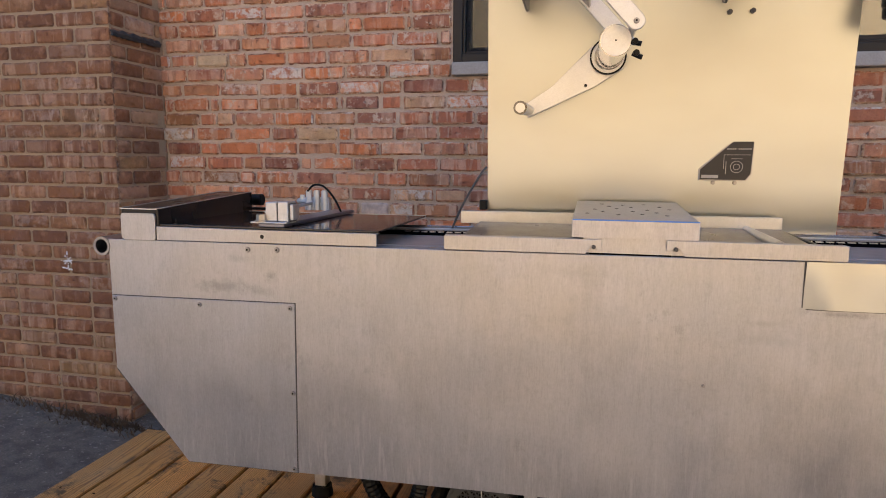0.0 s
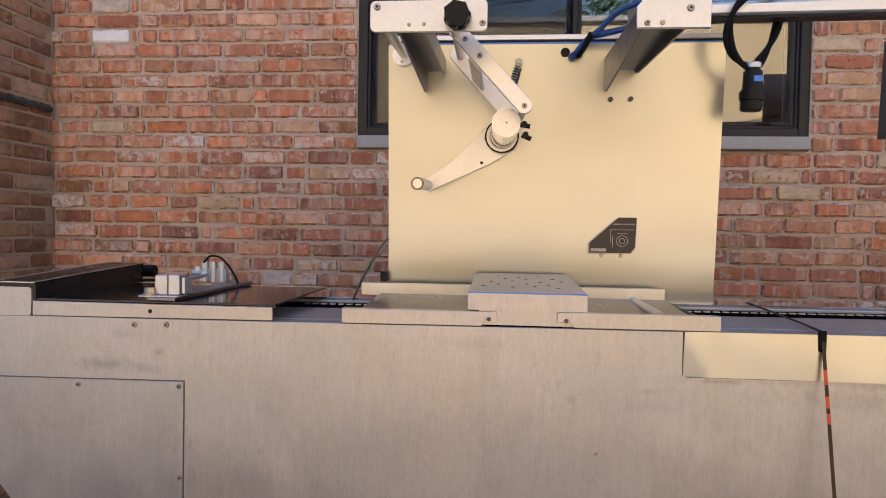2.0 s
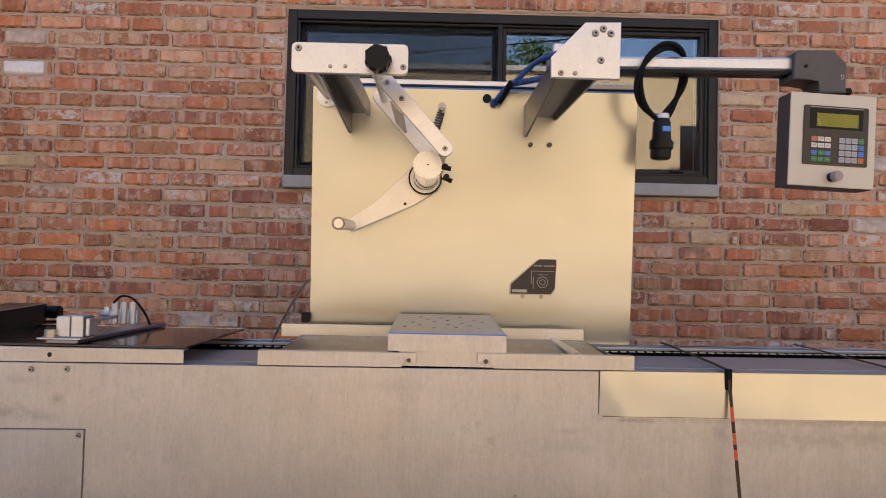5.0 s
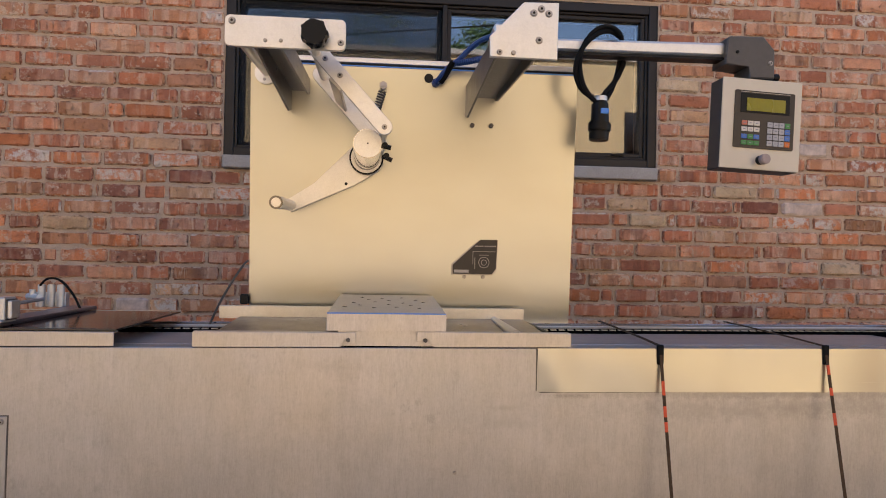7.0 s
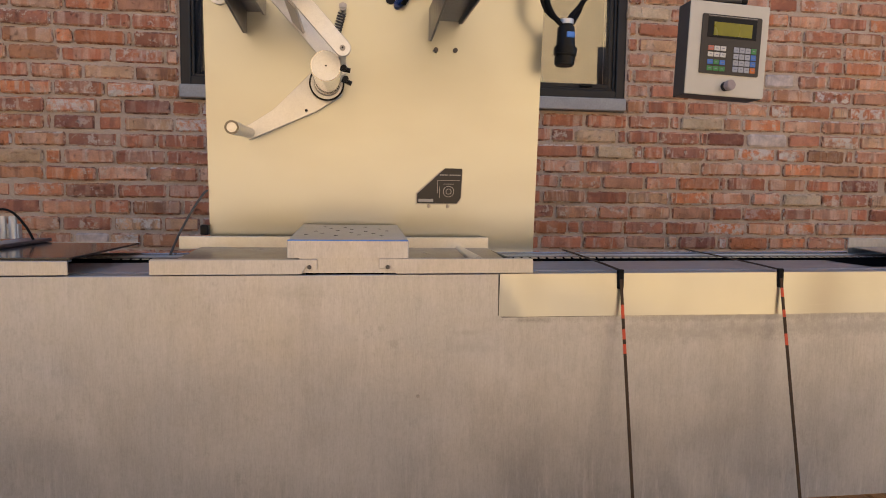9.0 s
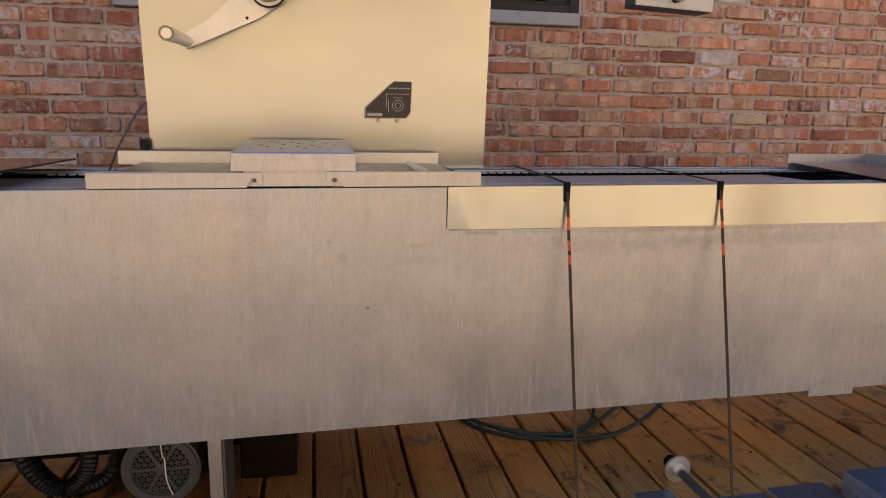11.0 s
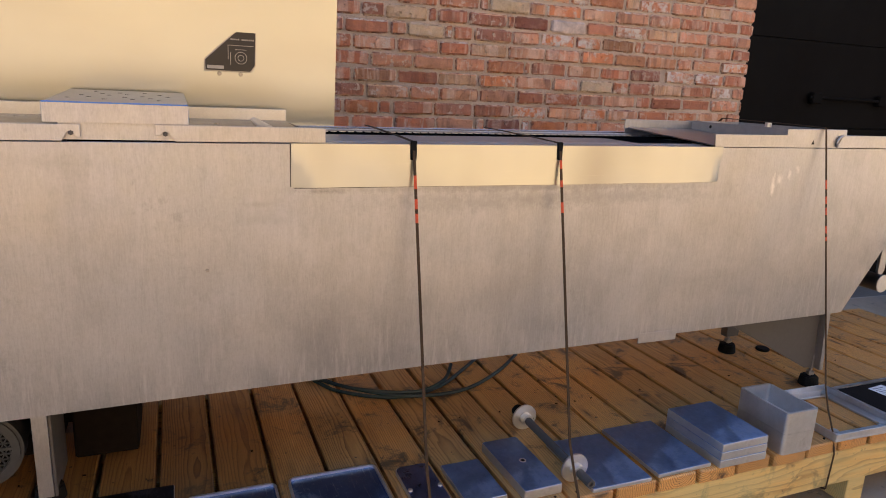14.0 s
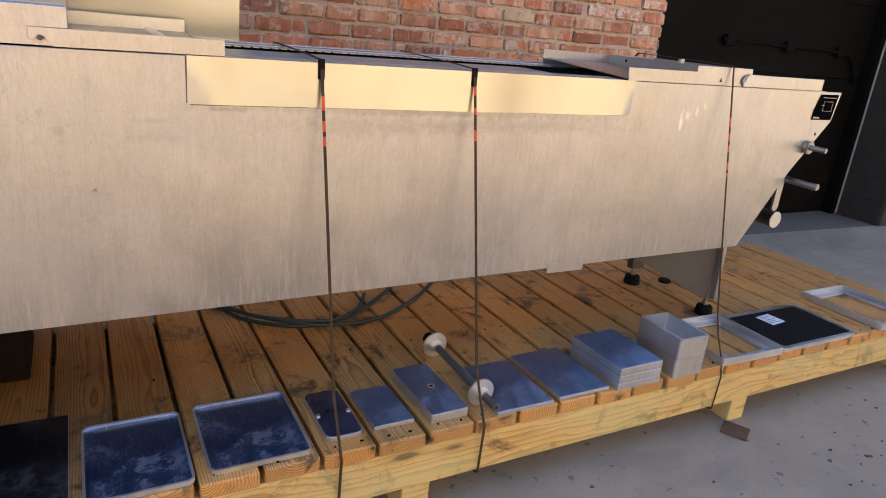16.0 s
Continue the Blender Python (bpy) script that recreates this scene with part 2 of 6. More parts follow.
RED = ((0.0, (0.577, 0.220, 0.118)), (0.09, (0.662, 0.302, 0.175)), (0.18, (0.525, 0.180, 0.090)), (0.27, (0.674, 0.246, 0.106)), (0.36, (0.639, 0.318, 0.189)), (0.45, (0.571, 0.204, 0.099)),
       (0.53, (0.685, 0.350, 0.204)), (0.61, (0.457, 0.164, 0.091)), (0.69, (0.650, 0.225, 0.090)), (0.77, (0.513, 0.235, 0.114)), (0.84, (0.616, 0.254, 0.137)), (0.90, (0.399, 0.159, 0.095)), (0.95, (0.674, 0.413, 0.237)), (1.0, (0.627, 0.260, 0.127)))
TAN = ((0.0, (0.205, 0.086, 0.038)), (0.22, (0.265, 0.118, 0.052)), (0.45, (0.190, 0.076, 0.034)), (0.65, (0.290, 0.142, 0.066)), (0.82, (0.225, 0.098, 0.048)), (0.93, (0.330, 0.200, 0.085)), (1.0, (0.140, 0.058, 0.031)))


def brick_material(name, palette=RED, bands=1.0, smear=1.0, tone=(0.80, 1.20), lime=(0.66, 0.52, 0.40)):
    """Old common brick: soft flashed bands on some, lime left round the edges, pits and crumbs; every brick differs."""
    k = Nodes(name)
    s, sh = k.random3()
    v = k.coords((1, 1, 1), sh)

    def chance(f, a, b):
        return k.span(k.math("FRACT", k.math("MULTIPLY", s, f)), a, b, 0.0, 1.0)
    base = k.ramp(s, palette, "CONSTANT" if len(palette) > 12 else "LINEAR")
    f = k.span(k.math("FRACT", k.math("MULTIPLY", s, 23.7)), 0.0, 1.0, *tone)
    tn = k.n("VectorMath")
    tn.operation = "SCALE"
    k.t.links.new(base, tn.inputs[0])
    k.t.links.new(f, tn.inputs["Scale"])
    base = tn.outputs[0]
    # broad flashed bands that run up the face, pale on some bricks and smoky on others
    pale = k.noise(k.coords((20, 1.0, 2.0), sh), 1.0, 2, 0.5, 0.3)
    c = k.mix(k.math("MULTIPLY", k.span(pale, 0.49, 0.57, 0.0, 0.90 * bands), chance(7.9, 0.28, 0.38)), base, k.mix(0.55, base, (0.80, 0.57, 0.42)))
    line = k.noise(k.coords((31, 1.0, 6.0), sh), 1.3, 3, 0.55, 0.5)
    c = k.mix(k.math("MULTIPLY", k.span(line, 0.58, 0.66, 0.0, 0.66 * bands), chance(13.1, 0.45, 0.55)), c, (0.70, 0.54, 0.40))
    dark = k.noise(k.coords((15, 1.0, 3.0), sh), 1.37, 3, 0.55, 0.3)
    c = k.mix(k.math("MULTIPLY", k.span(dark, 0.52, 0.62, 0.0, 0.75 * bands), chance(17.3, 0.45, 0.60)), c, k.mix(0.60, base, (0.12, 0.055, 0.040)))
    cloud = k.noise(v, 14, 5, 0.62)
    c = k.mix(k.span(cloud, 0.42, 0.62, 0.0, 0.55), c, k.mix(0.55, c, (0.20, 0.10, 0.07)))
    glow = k.noise(v, 21, 4, 0.6)
    c = k.mix(k.span(glow, 0.50, 0.68, 0.0, 0.40), c, k.mix(0.5, c, (0.82, 0.44, 0.26)))
    # lime: a ragged film at the rim, patches on the face
    at = k.n("Attribute")
    at.attribute_name = "rim"
    ragged = k.noise(v, 34, 5, 0.7)
    # dark ragged rim paints the shadow line round each brick
    rim_shade = k.math("MULTIPLY", at.outputs["Fac"], k.span(ragged, 0.40, 0.52, 0.90, 0.0))
    c = k.mix(rim_shade, c, (0.105, 0.058, 0.042))
    c = k.mix(k.math("MULTIPLY", at.outputs["Fac"], k.span(ragged, 0.50, 0.59, 0.0, 0.88 * smear)), c, lime)
    rub = k.noise(v, 24, 7, 0.72)
    c = k.mix(k.math("MULTIPLY", k.span(rub, 0.54, 0.60, 0.0, 0.80 * smear), chance(5.3, 0.35, 0.75)), c, lime)
    chalk = k.math("MULTIPLY", k.span(k.noise(v, 20, 6, 0.75), 0.46, 0.56, 0.0, 0.9), k.math("MULTIPLY", chance(11.3, 0.90, 0.93), smear))
    c = k.mix(chalk, c, (0.70, 0.63, 0.56))
    grit = k.noise(v, 170, 5, 0.75)
    c = k.mix(k.span(grit, 0.48, 0.70, 0.0, 0.30), c, (0.15, 0.075, 0.05))
    pits = k.noise(v, 58, 4, 0.65)
    c = k.mix(k.span(pits, 0.68, 0.72, 0.0, 0.85), c, (0.075, 0.038, 0.028))
    k.bump(k.math("ADD", k.math("MULTIPLY", grit, 0.35), k.math("SUBTRACT", k.math("MULTIPLY", rub, 0.8), k.math("MULTIPLY", k.span(pits, 0.60, 0.72, 0.0, 1.0), 0.9))), 0.95, 0.011)
    return k.done(c, k.span(pits, 0.3, 0.7, 0.8, 0.98), 0.0)


def mortar_material(name="mortar", col=(0.60, 0.460, 0.350)):
    """Sandy lime mortar with coarse grains and stained stretches."""
    k = Nodes(name)
    v = k.coords()
    a, b, c3 = k.noise(v, 170, 5, 0.75), k.noise(v, 4, 5, 0.65), k.noise(k.coords((9, 9, 22)), 1.0, 5, 0.7)
    k.bump(k.math("ADD", k.noise(v, 75, 6, 0.75), c3), 0.8, 0.008)
    c = k.ramp(b, [(0.3, tuple(q * 0.82 for q in col)), (0.7, tuple(q * 1.12 for q in col))])
    c = k.mix(k.span(c3, 0.54, 0.70, 0, 0.40), c, tuple(q * 0.5 for q in col))
    return k.done(k.mix(k.span(a, 0.35, 0.72, 0, 0.45), c, tuple(q * 0.5 for q in col)), 0.95)


def wood_material(name, axis, col_a, col_b, stain=(0.10, 0.055, 0.025), green=0.0, dirt=0.5, oil_or_shade=None):
    """Sawn pine: growth rings round a pith that lies off the board, drawn out along the grain."""
    k = Nodes(name)
    s, sh = k.random3(3.0)
    # stretch along the grain, and set the pith at a different place for each board
    sc = {"x": (0.16, 1, 1), "y": (1, 0.16, 1)}[axis]
    tc = k.coords(sc)
    wob = k.n("TexNoise")
    k.t.links.new(k.coords({"x": (1.3, 7, 7), "y": (7, 1.3, 7)}[axis], sh), wob.inputs["Vector"])
    wob.inputs["Scale"].default_value, wob.inputs["Detail"].default_value = 1.0, 3
    d = k.n("VectorMath")
    d.operation = "SCALE"
    k.t.links.new(wob.outputs["Color"], d.inputs[0])
    d.inputs["Scale"].default_value = 0.055
    add = k.n("VectorMath")
    k.t.links.new(tc, add.inputs[0])
    k.t.links.new(d.outputs[0], add.inputs[1])
    off = k.n("CombineXYZ")
    a = k.span(s, 0, 1, -0.06, 0.06)
    b = k.span(k.math("FRACT", k.math("MULTIPLY", s, 7.3)), 0, 1, -0.10, -0.02)
    k.t.links.new(a, off.inputs[1 if axis == "x" else 0])
    k.t.links.new(b, off.inputs[2])
    add2 = k.n("VectorMath")
    k.t.links.new(add.outputs[0], add2.inputs[0])
    k.t.links.new(off.outputs[0], add2.inputs[1])
    w = k.n("TexWave")
    w.wave_type, w.rings_direction, w.wave_profile = "RINGS", axis.upper(), "SAW"
    k.t.links.new(add2.outputs[0], w.inputs["Vector"])
    w.inputs["Scale"].default_value, w.inputs["Distortion"].default_value = 46.0, 1.8
    w.inputs["Detail"].default_value, w.inputs["Detail Scale"].default_value = 2.0, 1.5
    ring = w.outputs["Fac"]
    c = k.ramp(ring, [(0.0, col_a), (0.52, tuple(p * 0.86 + q * 0.14 for p, q in zip(col_a, col_b))), (0.80, tuple(p * 0.35 + q * 0.65 for p, q in zip(col_a, col_b))), (0.92, col_b), (1.0, tuple(p * 0.7 + q * 0.3 for p, q in zip(col_a, col_b)))])
    # some boards show their rings strongly, others hardly
    c = k.mix(k.span(k.math("FRACT", k.math("MULTIPLY", s, 5.9)), 0.0, 1.0, 0.0, 0.42), c, tuple(p * 0.66 + q * 0.34 for p, q in zip(col_a, col_b)))
    tint = k.ramp(k.math("FRACT", k.math("MULTIPLY", s, 3.7)), [(0.0, (0.66, 0.64, 0.60)), (0.3, (1.05, 1.0, 0.90)), (0.55, (0.86, 0.78, 0.64)), (0.8, (1.12, 1.04, 0.88)), (1.0, (0.92, 0.76, 0.56))])
    c = k.mix(0.8, c, tint, "MULTIPLY")
    fibre = k.noise(k.coords({"x": (7, 300, 300), "y": (300, 7, 300)}[axis], sh), 1.0, 4, 0.7)
    c = k.mix(k.span(fibre, 0.35, 0.75, 0.0, 0.35), c, tuple(q * 0.5 for q in col_b))
    vor = k.n("TexVoronoi")
    k.t.links.new(k.coords({"x": (1.9, 7, 7), "y": (9, 2.1, 9)}[axis], sh), vor.inputs["Vector"])
    vor.inputs["Scale"].default_value = 1.25
    knot = k.span(k.math("ADD", vor.outputs["Distance"], k.math("MULTIPLY", k.math("SUBTRACT", fibre, 0.5), 0.08)), 0.07, 0.11, 1.0, 0.0)
    halo = k.span(vor.outputs["Distance"], 0.10, 0.24, 0.45, 0.0)
    c = k.mix(halo, c, tuple(q * 0.9 for q in col_b))
    c = k.mix(k.math("MULTIPLY", knot, 0.85), c, (0.06, 0.030, 0.013))
    blot = k.noise(k.coords((1, 1, 1), sh), 6.5, 7, 0.75, 0.5)
    c = k.mix(k.span(blot, 0.54, 0.64, 0.0, dirt), c, stain)
    flecks = k.noise(k.coords((1, 1, 1), sh), 55, 3, 0.6)
    c = k.mix(k.span(flecks, 0.68, 0.71, 0.0, 0.9 * dirt), c, (0.03, 0.016, 0.009))
    grey = k.noise(k.coords((1, 1, 1), sh), 3.1, 5, 0.6)
    c = k.mix(k.span(grey, 0.52, 0.66, 0.0, 0.3 * dirt), c, (0.30, 0.24, 0.15))
    if oil_or_shade:
        # dim light round the drive, with soaked wood, darkened into the boards; ragged edge
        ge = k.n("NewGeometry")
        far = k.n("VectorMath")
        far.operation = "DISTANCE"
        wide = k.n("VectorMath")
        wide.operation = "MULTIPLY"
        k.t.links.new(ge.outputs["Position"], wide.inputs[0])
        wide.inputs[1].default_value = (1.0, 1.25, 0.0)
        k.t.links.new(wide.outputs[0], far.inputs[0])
        far.inputs[1].default_value = (oil_or_shade[0], oil_or_shade[1] * 1.25, 0.0)
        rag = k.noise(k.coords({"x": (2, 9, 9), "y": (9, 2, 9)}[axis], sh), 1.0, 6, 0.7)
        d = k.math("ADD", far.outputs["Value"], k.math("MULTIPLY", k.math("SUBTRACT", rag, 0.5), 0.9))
        c = k.mix(k.span(d, oil_or_shade[2] * 0.65, oil_or_shade[2] * 1.15, 0.85, 0.0), c, (0.46, 0.36, 0.26), "MULTIPLY")
    if green:
        gn = k.noise(k.coords((1.2, 2, 7)), 1.6, 5, 0.65)
        c = k.mix(k.span(gn, 0.35, 0.6, 0.0, green), c, (0.60, 0.61, 0.32))
    k.bump(k.math("ADD", k.math("MULTIPLY", ring, 0.12), k.math("SUBTRACT", fibre, k.math("MULTIPLY", knot, 0.6))), 0.35, 0.002)
    return k.done(c, k.span(blot, 0.3, 0.7, 0.60, 0.38), 0.0)


def ground_material():
    k = Nodes("concrete_ground")
    v = k.coords()
    a, b, c3 = k.noise(v, 140, 6, 0.75), k.noise(v, 2.2, 6, 0.65), k.noise(v, 14, 5, 0.6)
    c = k.ramp(b, [(0.3, (0.310, 0.250, 0.188)), (0.7, (0.425, 0.347, 0.263))])
    c = k.mix(k.span(a, 0.35, 0.72, 0, 0.45), c, (0.20, 0.19, 0.18))
    c = k.mix(k.span(c3, 0.60, 0.72, 0, 0.4), c, (0.20, 0.19, 0.18))
    # darker patched asphalt at the far left, from x = -0.9 outwards
    sep = k.n("SeparateXYZ")
    k.t.links.new(v, sep.inputs[0])
    edge = k.math("ADD", sep.outputs[0], k.math("MULTIPLY", k.math("SUBTRACT", c3, 0.5), 0.5))
    asphalt = k.ramp(a, [(0.3, (0.085, 0.074, 0.060)), (0.62, (0.185, 0.160, 0.128)), (0.8, (0.30, 0.265, 0.215))])
    asphalt = k.mix(k.span(c3, 0.44, 0.60, 0.0, 0.65), asphalt, (0.075, 0.065, 0.052))
    chips = k.noise(v, 55, 3, 0.6)
    asphalt = k.mix(k.span(chips, 0.62, 0.68, 0.0, 0.7), asphalt, (0.36, 0.32, 0.26))
    c = k.mix(k.math("MULTIPLY", k.span(edge, -0.95, -0.75, 1.0, 0.0), k.span(sep.outputs[1], -2.1, -1.8, 0.0, 1.0)), c, asphalt)
    # shade before the garage door darkened into its slab; a sawn joint parts it from the yard
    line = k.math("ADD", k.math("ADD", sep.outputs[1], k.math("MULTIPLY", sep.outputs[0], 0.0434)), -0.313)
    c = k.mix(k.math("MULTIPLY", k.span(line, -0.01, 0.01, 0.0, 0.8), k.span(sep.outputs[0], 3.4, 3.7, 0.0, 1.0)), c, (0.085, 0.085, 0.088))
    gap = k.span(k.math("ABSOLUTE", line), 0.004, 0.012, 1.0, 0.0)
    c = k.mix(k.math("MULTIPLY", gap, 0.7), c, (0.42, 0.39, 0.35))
    oil_or_shade = k.noise(v, 0.9, 6, 0.7, 0.6)
    c = k.mix(k.span(oil_or_shade, 0.52, 0.68, 0.0, 0.45), c, (0.13, 0.125, 0.12))
    chip = k.noise(v, 21, 3, 0.55)
    c = k.mix(k.span(chip, 0.66, 0.71, 0.0, 0.7), c, (0.13, 0.12, 0.105))
    k.bump(k.math("ADD", a, k.math("ADD", c3, k.span(chip, 0.66, 0.74, 0.0, -1.5))), 0.6, 0.006)
    return k.done(c, 0.9)


M_BRICK = brick_material("brick")
M_BRICK_TAN = brick_material("tan_brick", TAN, 0.45, 0.18, (0.80, 1.15), (0.36, 0.26, 0.17))
SPECIAL = {n: brick_material(n + "_brick", p, b, 0.7, (0.9, 1.1)) for n, p, b in (
    ("cream", ((0.0, (0.60, 0.46, 0.30)), (1.0, (0.66, 0.50, 0.32))), 0.2), ("pale_tan", ((0.0, (0.58, 0.40, 0.24)), (1.0, (0.64, 0.44, 0.26))), 0.15),
    ("dark", ((0.0, (0.26, 0.090, 0.056)), (1.0, (0.30, 0.105, 0.062))), 0.5), ("orange", ((0.0, (0.60, 0.215, 0.085)), (1.0, (0.54, 0.19, 0.08))), 0.3),
    ("brown", ((0.0, (0.34, 0.16, 0.07)), (1.0, (0.27, 0.13, 0.065))), 0.5))}
M_MORTAR_TAN = mortar_material("tan_mortar", (0.40, 0.285, 0.185))
M_MORTAR = mortar_material()
M_WHITEBRICK = plain("painted_brick", (0.80, 0.78, 0.79), 0.85, bump=0.5)
SPECIAL["white"] = M_WHITEBRICK
SPECIAL["limed"] = plain("limed_brick", (0.54, 0.44, 0.385), 0.9, 0, 34, 0.5, 0.9)
M_GROUND = ground_material()
M_DECK = wood_material("deck_pine", "y", (0.78, 0.445, 0.158), (0.23, 0.095, 0.028), stain=(0.060, 0.035, 0.018), dirt=0.95, oil_or_shade=(0.55, -1.15, 0.75))
M_BEAM = wood_material("treated_pine", "x", (0.82, 0.55, 0.20), (0.36, 0.185, 0.055), green=0.42, dirt=0.8)
# stains are placed from the machine's own base point
M_FRONT = brushed("front_sheet", (0.496, 0.474, 0.464), 0.45, stain=0.18, spread=0.10, worn=0.7, line=0.27, bump=0.14, splash=0.33, marks=[
    (x - 1.4, z + 0.03, rx, rz, s, g) for x, z, rx, rz, s, g in (
        (-0.30, 0.785, 0.10, 0.022, 0.75, 0.45), (-0.162, 0.815, 0.022, 0.020, 0.8, 0.42), (-0.20, 0.775, 0.06, 0.016, 0.6, 0.5), (-0.25, 0.86, 0.05, 0.012, 0.4, 0.5),
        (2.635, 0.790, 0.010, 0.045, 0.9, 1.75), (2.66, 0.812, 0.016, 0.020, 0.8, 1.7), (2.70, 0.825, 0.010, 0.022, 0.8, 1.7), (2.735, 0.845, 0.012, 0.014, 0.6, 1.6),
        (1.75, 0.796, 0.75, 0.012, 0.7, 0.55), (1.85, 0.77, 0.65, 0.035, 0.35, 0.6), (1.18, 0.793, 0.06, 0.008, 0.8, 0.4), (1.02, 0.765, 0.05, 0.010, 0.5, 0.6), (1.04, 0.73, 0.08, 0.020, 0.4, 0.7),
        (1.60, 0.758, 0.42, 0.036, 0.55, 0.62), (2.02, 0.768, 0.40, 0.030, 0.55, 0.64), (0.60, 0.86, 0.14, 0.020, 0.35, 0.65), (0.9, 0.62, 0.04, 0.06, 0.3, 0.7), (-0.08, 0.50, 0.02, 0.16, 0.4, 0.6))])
M_COVER = brushed("cover_sheet", (0.464, 0.450, 0.450), 0.45, stain=0.18, spread=0.10, worn=0.7, line=0.27, bump=0.14, splash=0.33)
M_STEEL = brushed("brushed_steel", (0.496, 0.474, 0.464), 0.45, stain=0.18, spread=0.10, worn=0.7, line=0.27, bump=0.14)


def satin_material(name, gain, rough, wipe=0.22, size=(5, 5, 8)):
    """Evenly ground sheet with only faint clouds and a few wiped smudges."""
    k = Nodes(name)
    v = k.coords()
    cloud = k.noise(v, 1.6, 3, 0.5)
    smudge = k.noise(k.coords(size), 1.0, 3, 0.45)
    c = k.ramp(cloud, [(0.3, tuple(gain * q for q in (0.560, 0.562, 0.512))), (0.7, tuple(gain * q for q in (0.635, 0.636, 0.580)))])
    c = k.mix(k.span(smudge, 0.46, 0.80, 0.0, wipe), c, (0.38, 0.35, 0.30))
    return k.done(c, k.span(cloud, 0.3, 0.7, rough - 0.02, rough + 0.03), 1.0)


M_STEEL_BACK = satin_material("satin_steel", 0.88, 0.31, 0.3, (2.2, 2.2, 5))


def strip_material():
    """Bright rolled strip: darker bands that run across it, dull corners and a few fine scratches."""
    k = Nodes("polished_strip")
    v = k.coords()
    cloud = k.noise(v, 2.1, 4, 0.55)
    band = k.noise(k.coords((3.4, 3.4, 1.6)), 1.0, 2, 0.45, 0.3)
    c = k.ramp(cloud, [(0.3, (0.450, 0.450, 0.412)), (0.7, (0.520, 0.518, 0.478))])
    c = k.mix(k.span(band, 0.42, 0.68, 0.0, 0.55), c, (0.310, 0.275, 0.228))
    scratch = k.noise(k.coords((9, 9, 320)), 1.0, 4, 0.7)
    c = k.mix(k.span(scratch, 0.62, 0.70, 0.0, 0.25), c, (0.56, 0.54, 0.50))
    return k.done(c, k.span(band, 0.35, 0.65, 0.29, 0.34), 1.0)


M_FLAP = strip_material()
M_ALU = brushed("milled_aluminium", (0.72, 0.70, 0.67), 0.42, grain=(240, 240, 240), stain=0.08, spread=0.05, worn=0.2)
M_CHROME = brushed("bright_steel", (0.66, 0.64, 0.62), 0.09, grain=(300, 20, 300), stain=0.05, spread=0.04, fine=0.03, worn=0.0)
M_RAIL = plain("channel_steel", (0.34, 0.325, 0.315), 0.42, 0.45, 30, 0.2, 0.05)
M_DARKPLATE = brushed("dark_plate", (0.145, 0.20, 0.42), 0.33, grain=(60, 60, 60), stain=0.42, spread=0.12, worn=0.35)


def scuffed_material(name, col, scuff, rough, cloudy=0.37):
    """Dark coated sheet with pale rubbed patches and runs."""
    k = Nodes(name)
    v = k.coords()
    a, b = k.noise(v, 17, 9, 0.80, 0.3), k.noise(v, 3.4, 4, 0.55)
    run = k.noise(k.coords((120, 9, 9)), 1.0, 5, 0.7)
    mottle = k.noise(v, 45, 5, 0.7)
    c = k.ramp(b, [(0.33, tuple(q * (1 - cloudy) for q in col)), (0.67, tuple(q * (1 + cloudy) for q in col))])
    c = k.mix(k.span(mottle, 0.38, 0.66, 0.0, 0.40), c, tuple(q * 0.55 for q in col))
    # rubbed-through patches with ragged edges, then flecks and fine drawn lines
    worn = k.math("MULTIPLY", k.span(a, 0.50, 0.56, 0.0, 0.72), k.span(b, 0.45, 0.56, 0.06, 1.0))
    c = k.mix(worn, c, scuff)
    c = k.mix(k.span(k.noise(v, 75, 5, 0.75), 0.62, 0.67, 0.0, 0.45), c, scuff)
    c = k.mix(k.math("MULTIPLY", k.span(run, 0.56, 0.66, 0.0, 0.40), k.span(a, 0.40, 0.55, 0.2, 1.0)), c, scuff)
    return k.done(c, k.span(a, 0.4, 0.62, rough, rough + 0.22), 1.0)


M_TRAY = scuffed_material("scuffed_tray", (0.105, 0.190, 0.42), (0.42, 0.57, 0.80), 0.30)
# blue tint set as the plates' base colour
M_BLUEPLATE = scuffed_material("blue_tinted_plate", (0.235, 0.360, 0.60), (0.35, 0.47, 0.69), 0.36, 0.14)
M_SHEET = scuffed_material("scuffed_sheet", (0.060, 0.060, 0.072), (0.16, 0.17, 0.215), 0.34)
M_CAST = brushed("cast_aluminium", (0.62, 0.62, 0.63), 0.5, grain=(160, 160, 160), stain=0.15, spread=0.08, worn=0.7)
M_TRAYRIM = brushed("rubbed_rim", (0.78, 0.78, 0.79), 0.42, grain=(160, 160, 160), stain=0.2, spread=0.08, worn=0.8)
M_MOTOR = plain("motor_paint", (0.062, 0.063, 0.066), 0.5, 0.2, 50, 0.25, 0.1)
M_SLIDE = brushed("slide_steel", (0.17, 0.155, 0.145), 0.34, stain=0.25)
M_BRACKET = brushed("bracket_steel", (0.36, 0.34, 0.33), 0.4, stain=0.2)
M_CHANNEL = brushed("channel_bracket_steel", (0.185, 0.172, 0.165), 0.36, stain=0.25, worn=0.7)
M_CLAMP = brushed("blued_rail", (0.21, 0.215, 0.275), 0.35, grain=(260, 9, 260), stain=0.25, worn=0.8)
M_BOXGLOSS = plain("black_box_paint", (0.012, 0.009, 0.0075), 0.28, vary=0.3, bump=0.01, Specular_IOR_Level=0.35)
M_FLASHING = plain("weathered_lead", (0.030, 0.027, 0.026), 0.7, 0.0, 45, 0.6, 0.6)
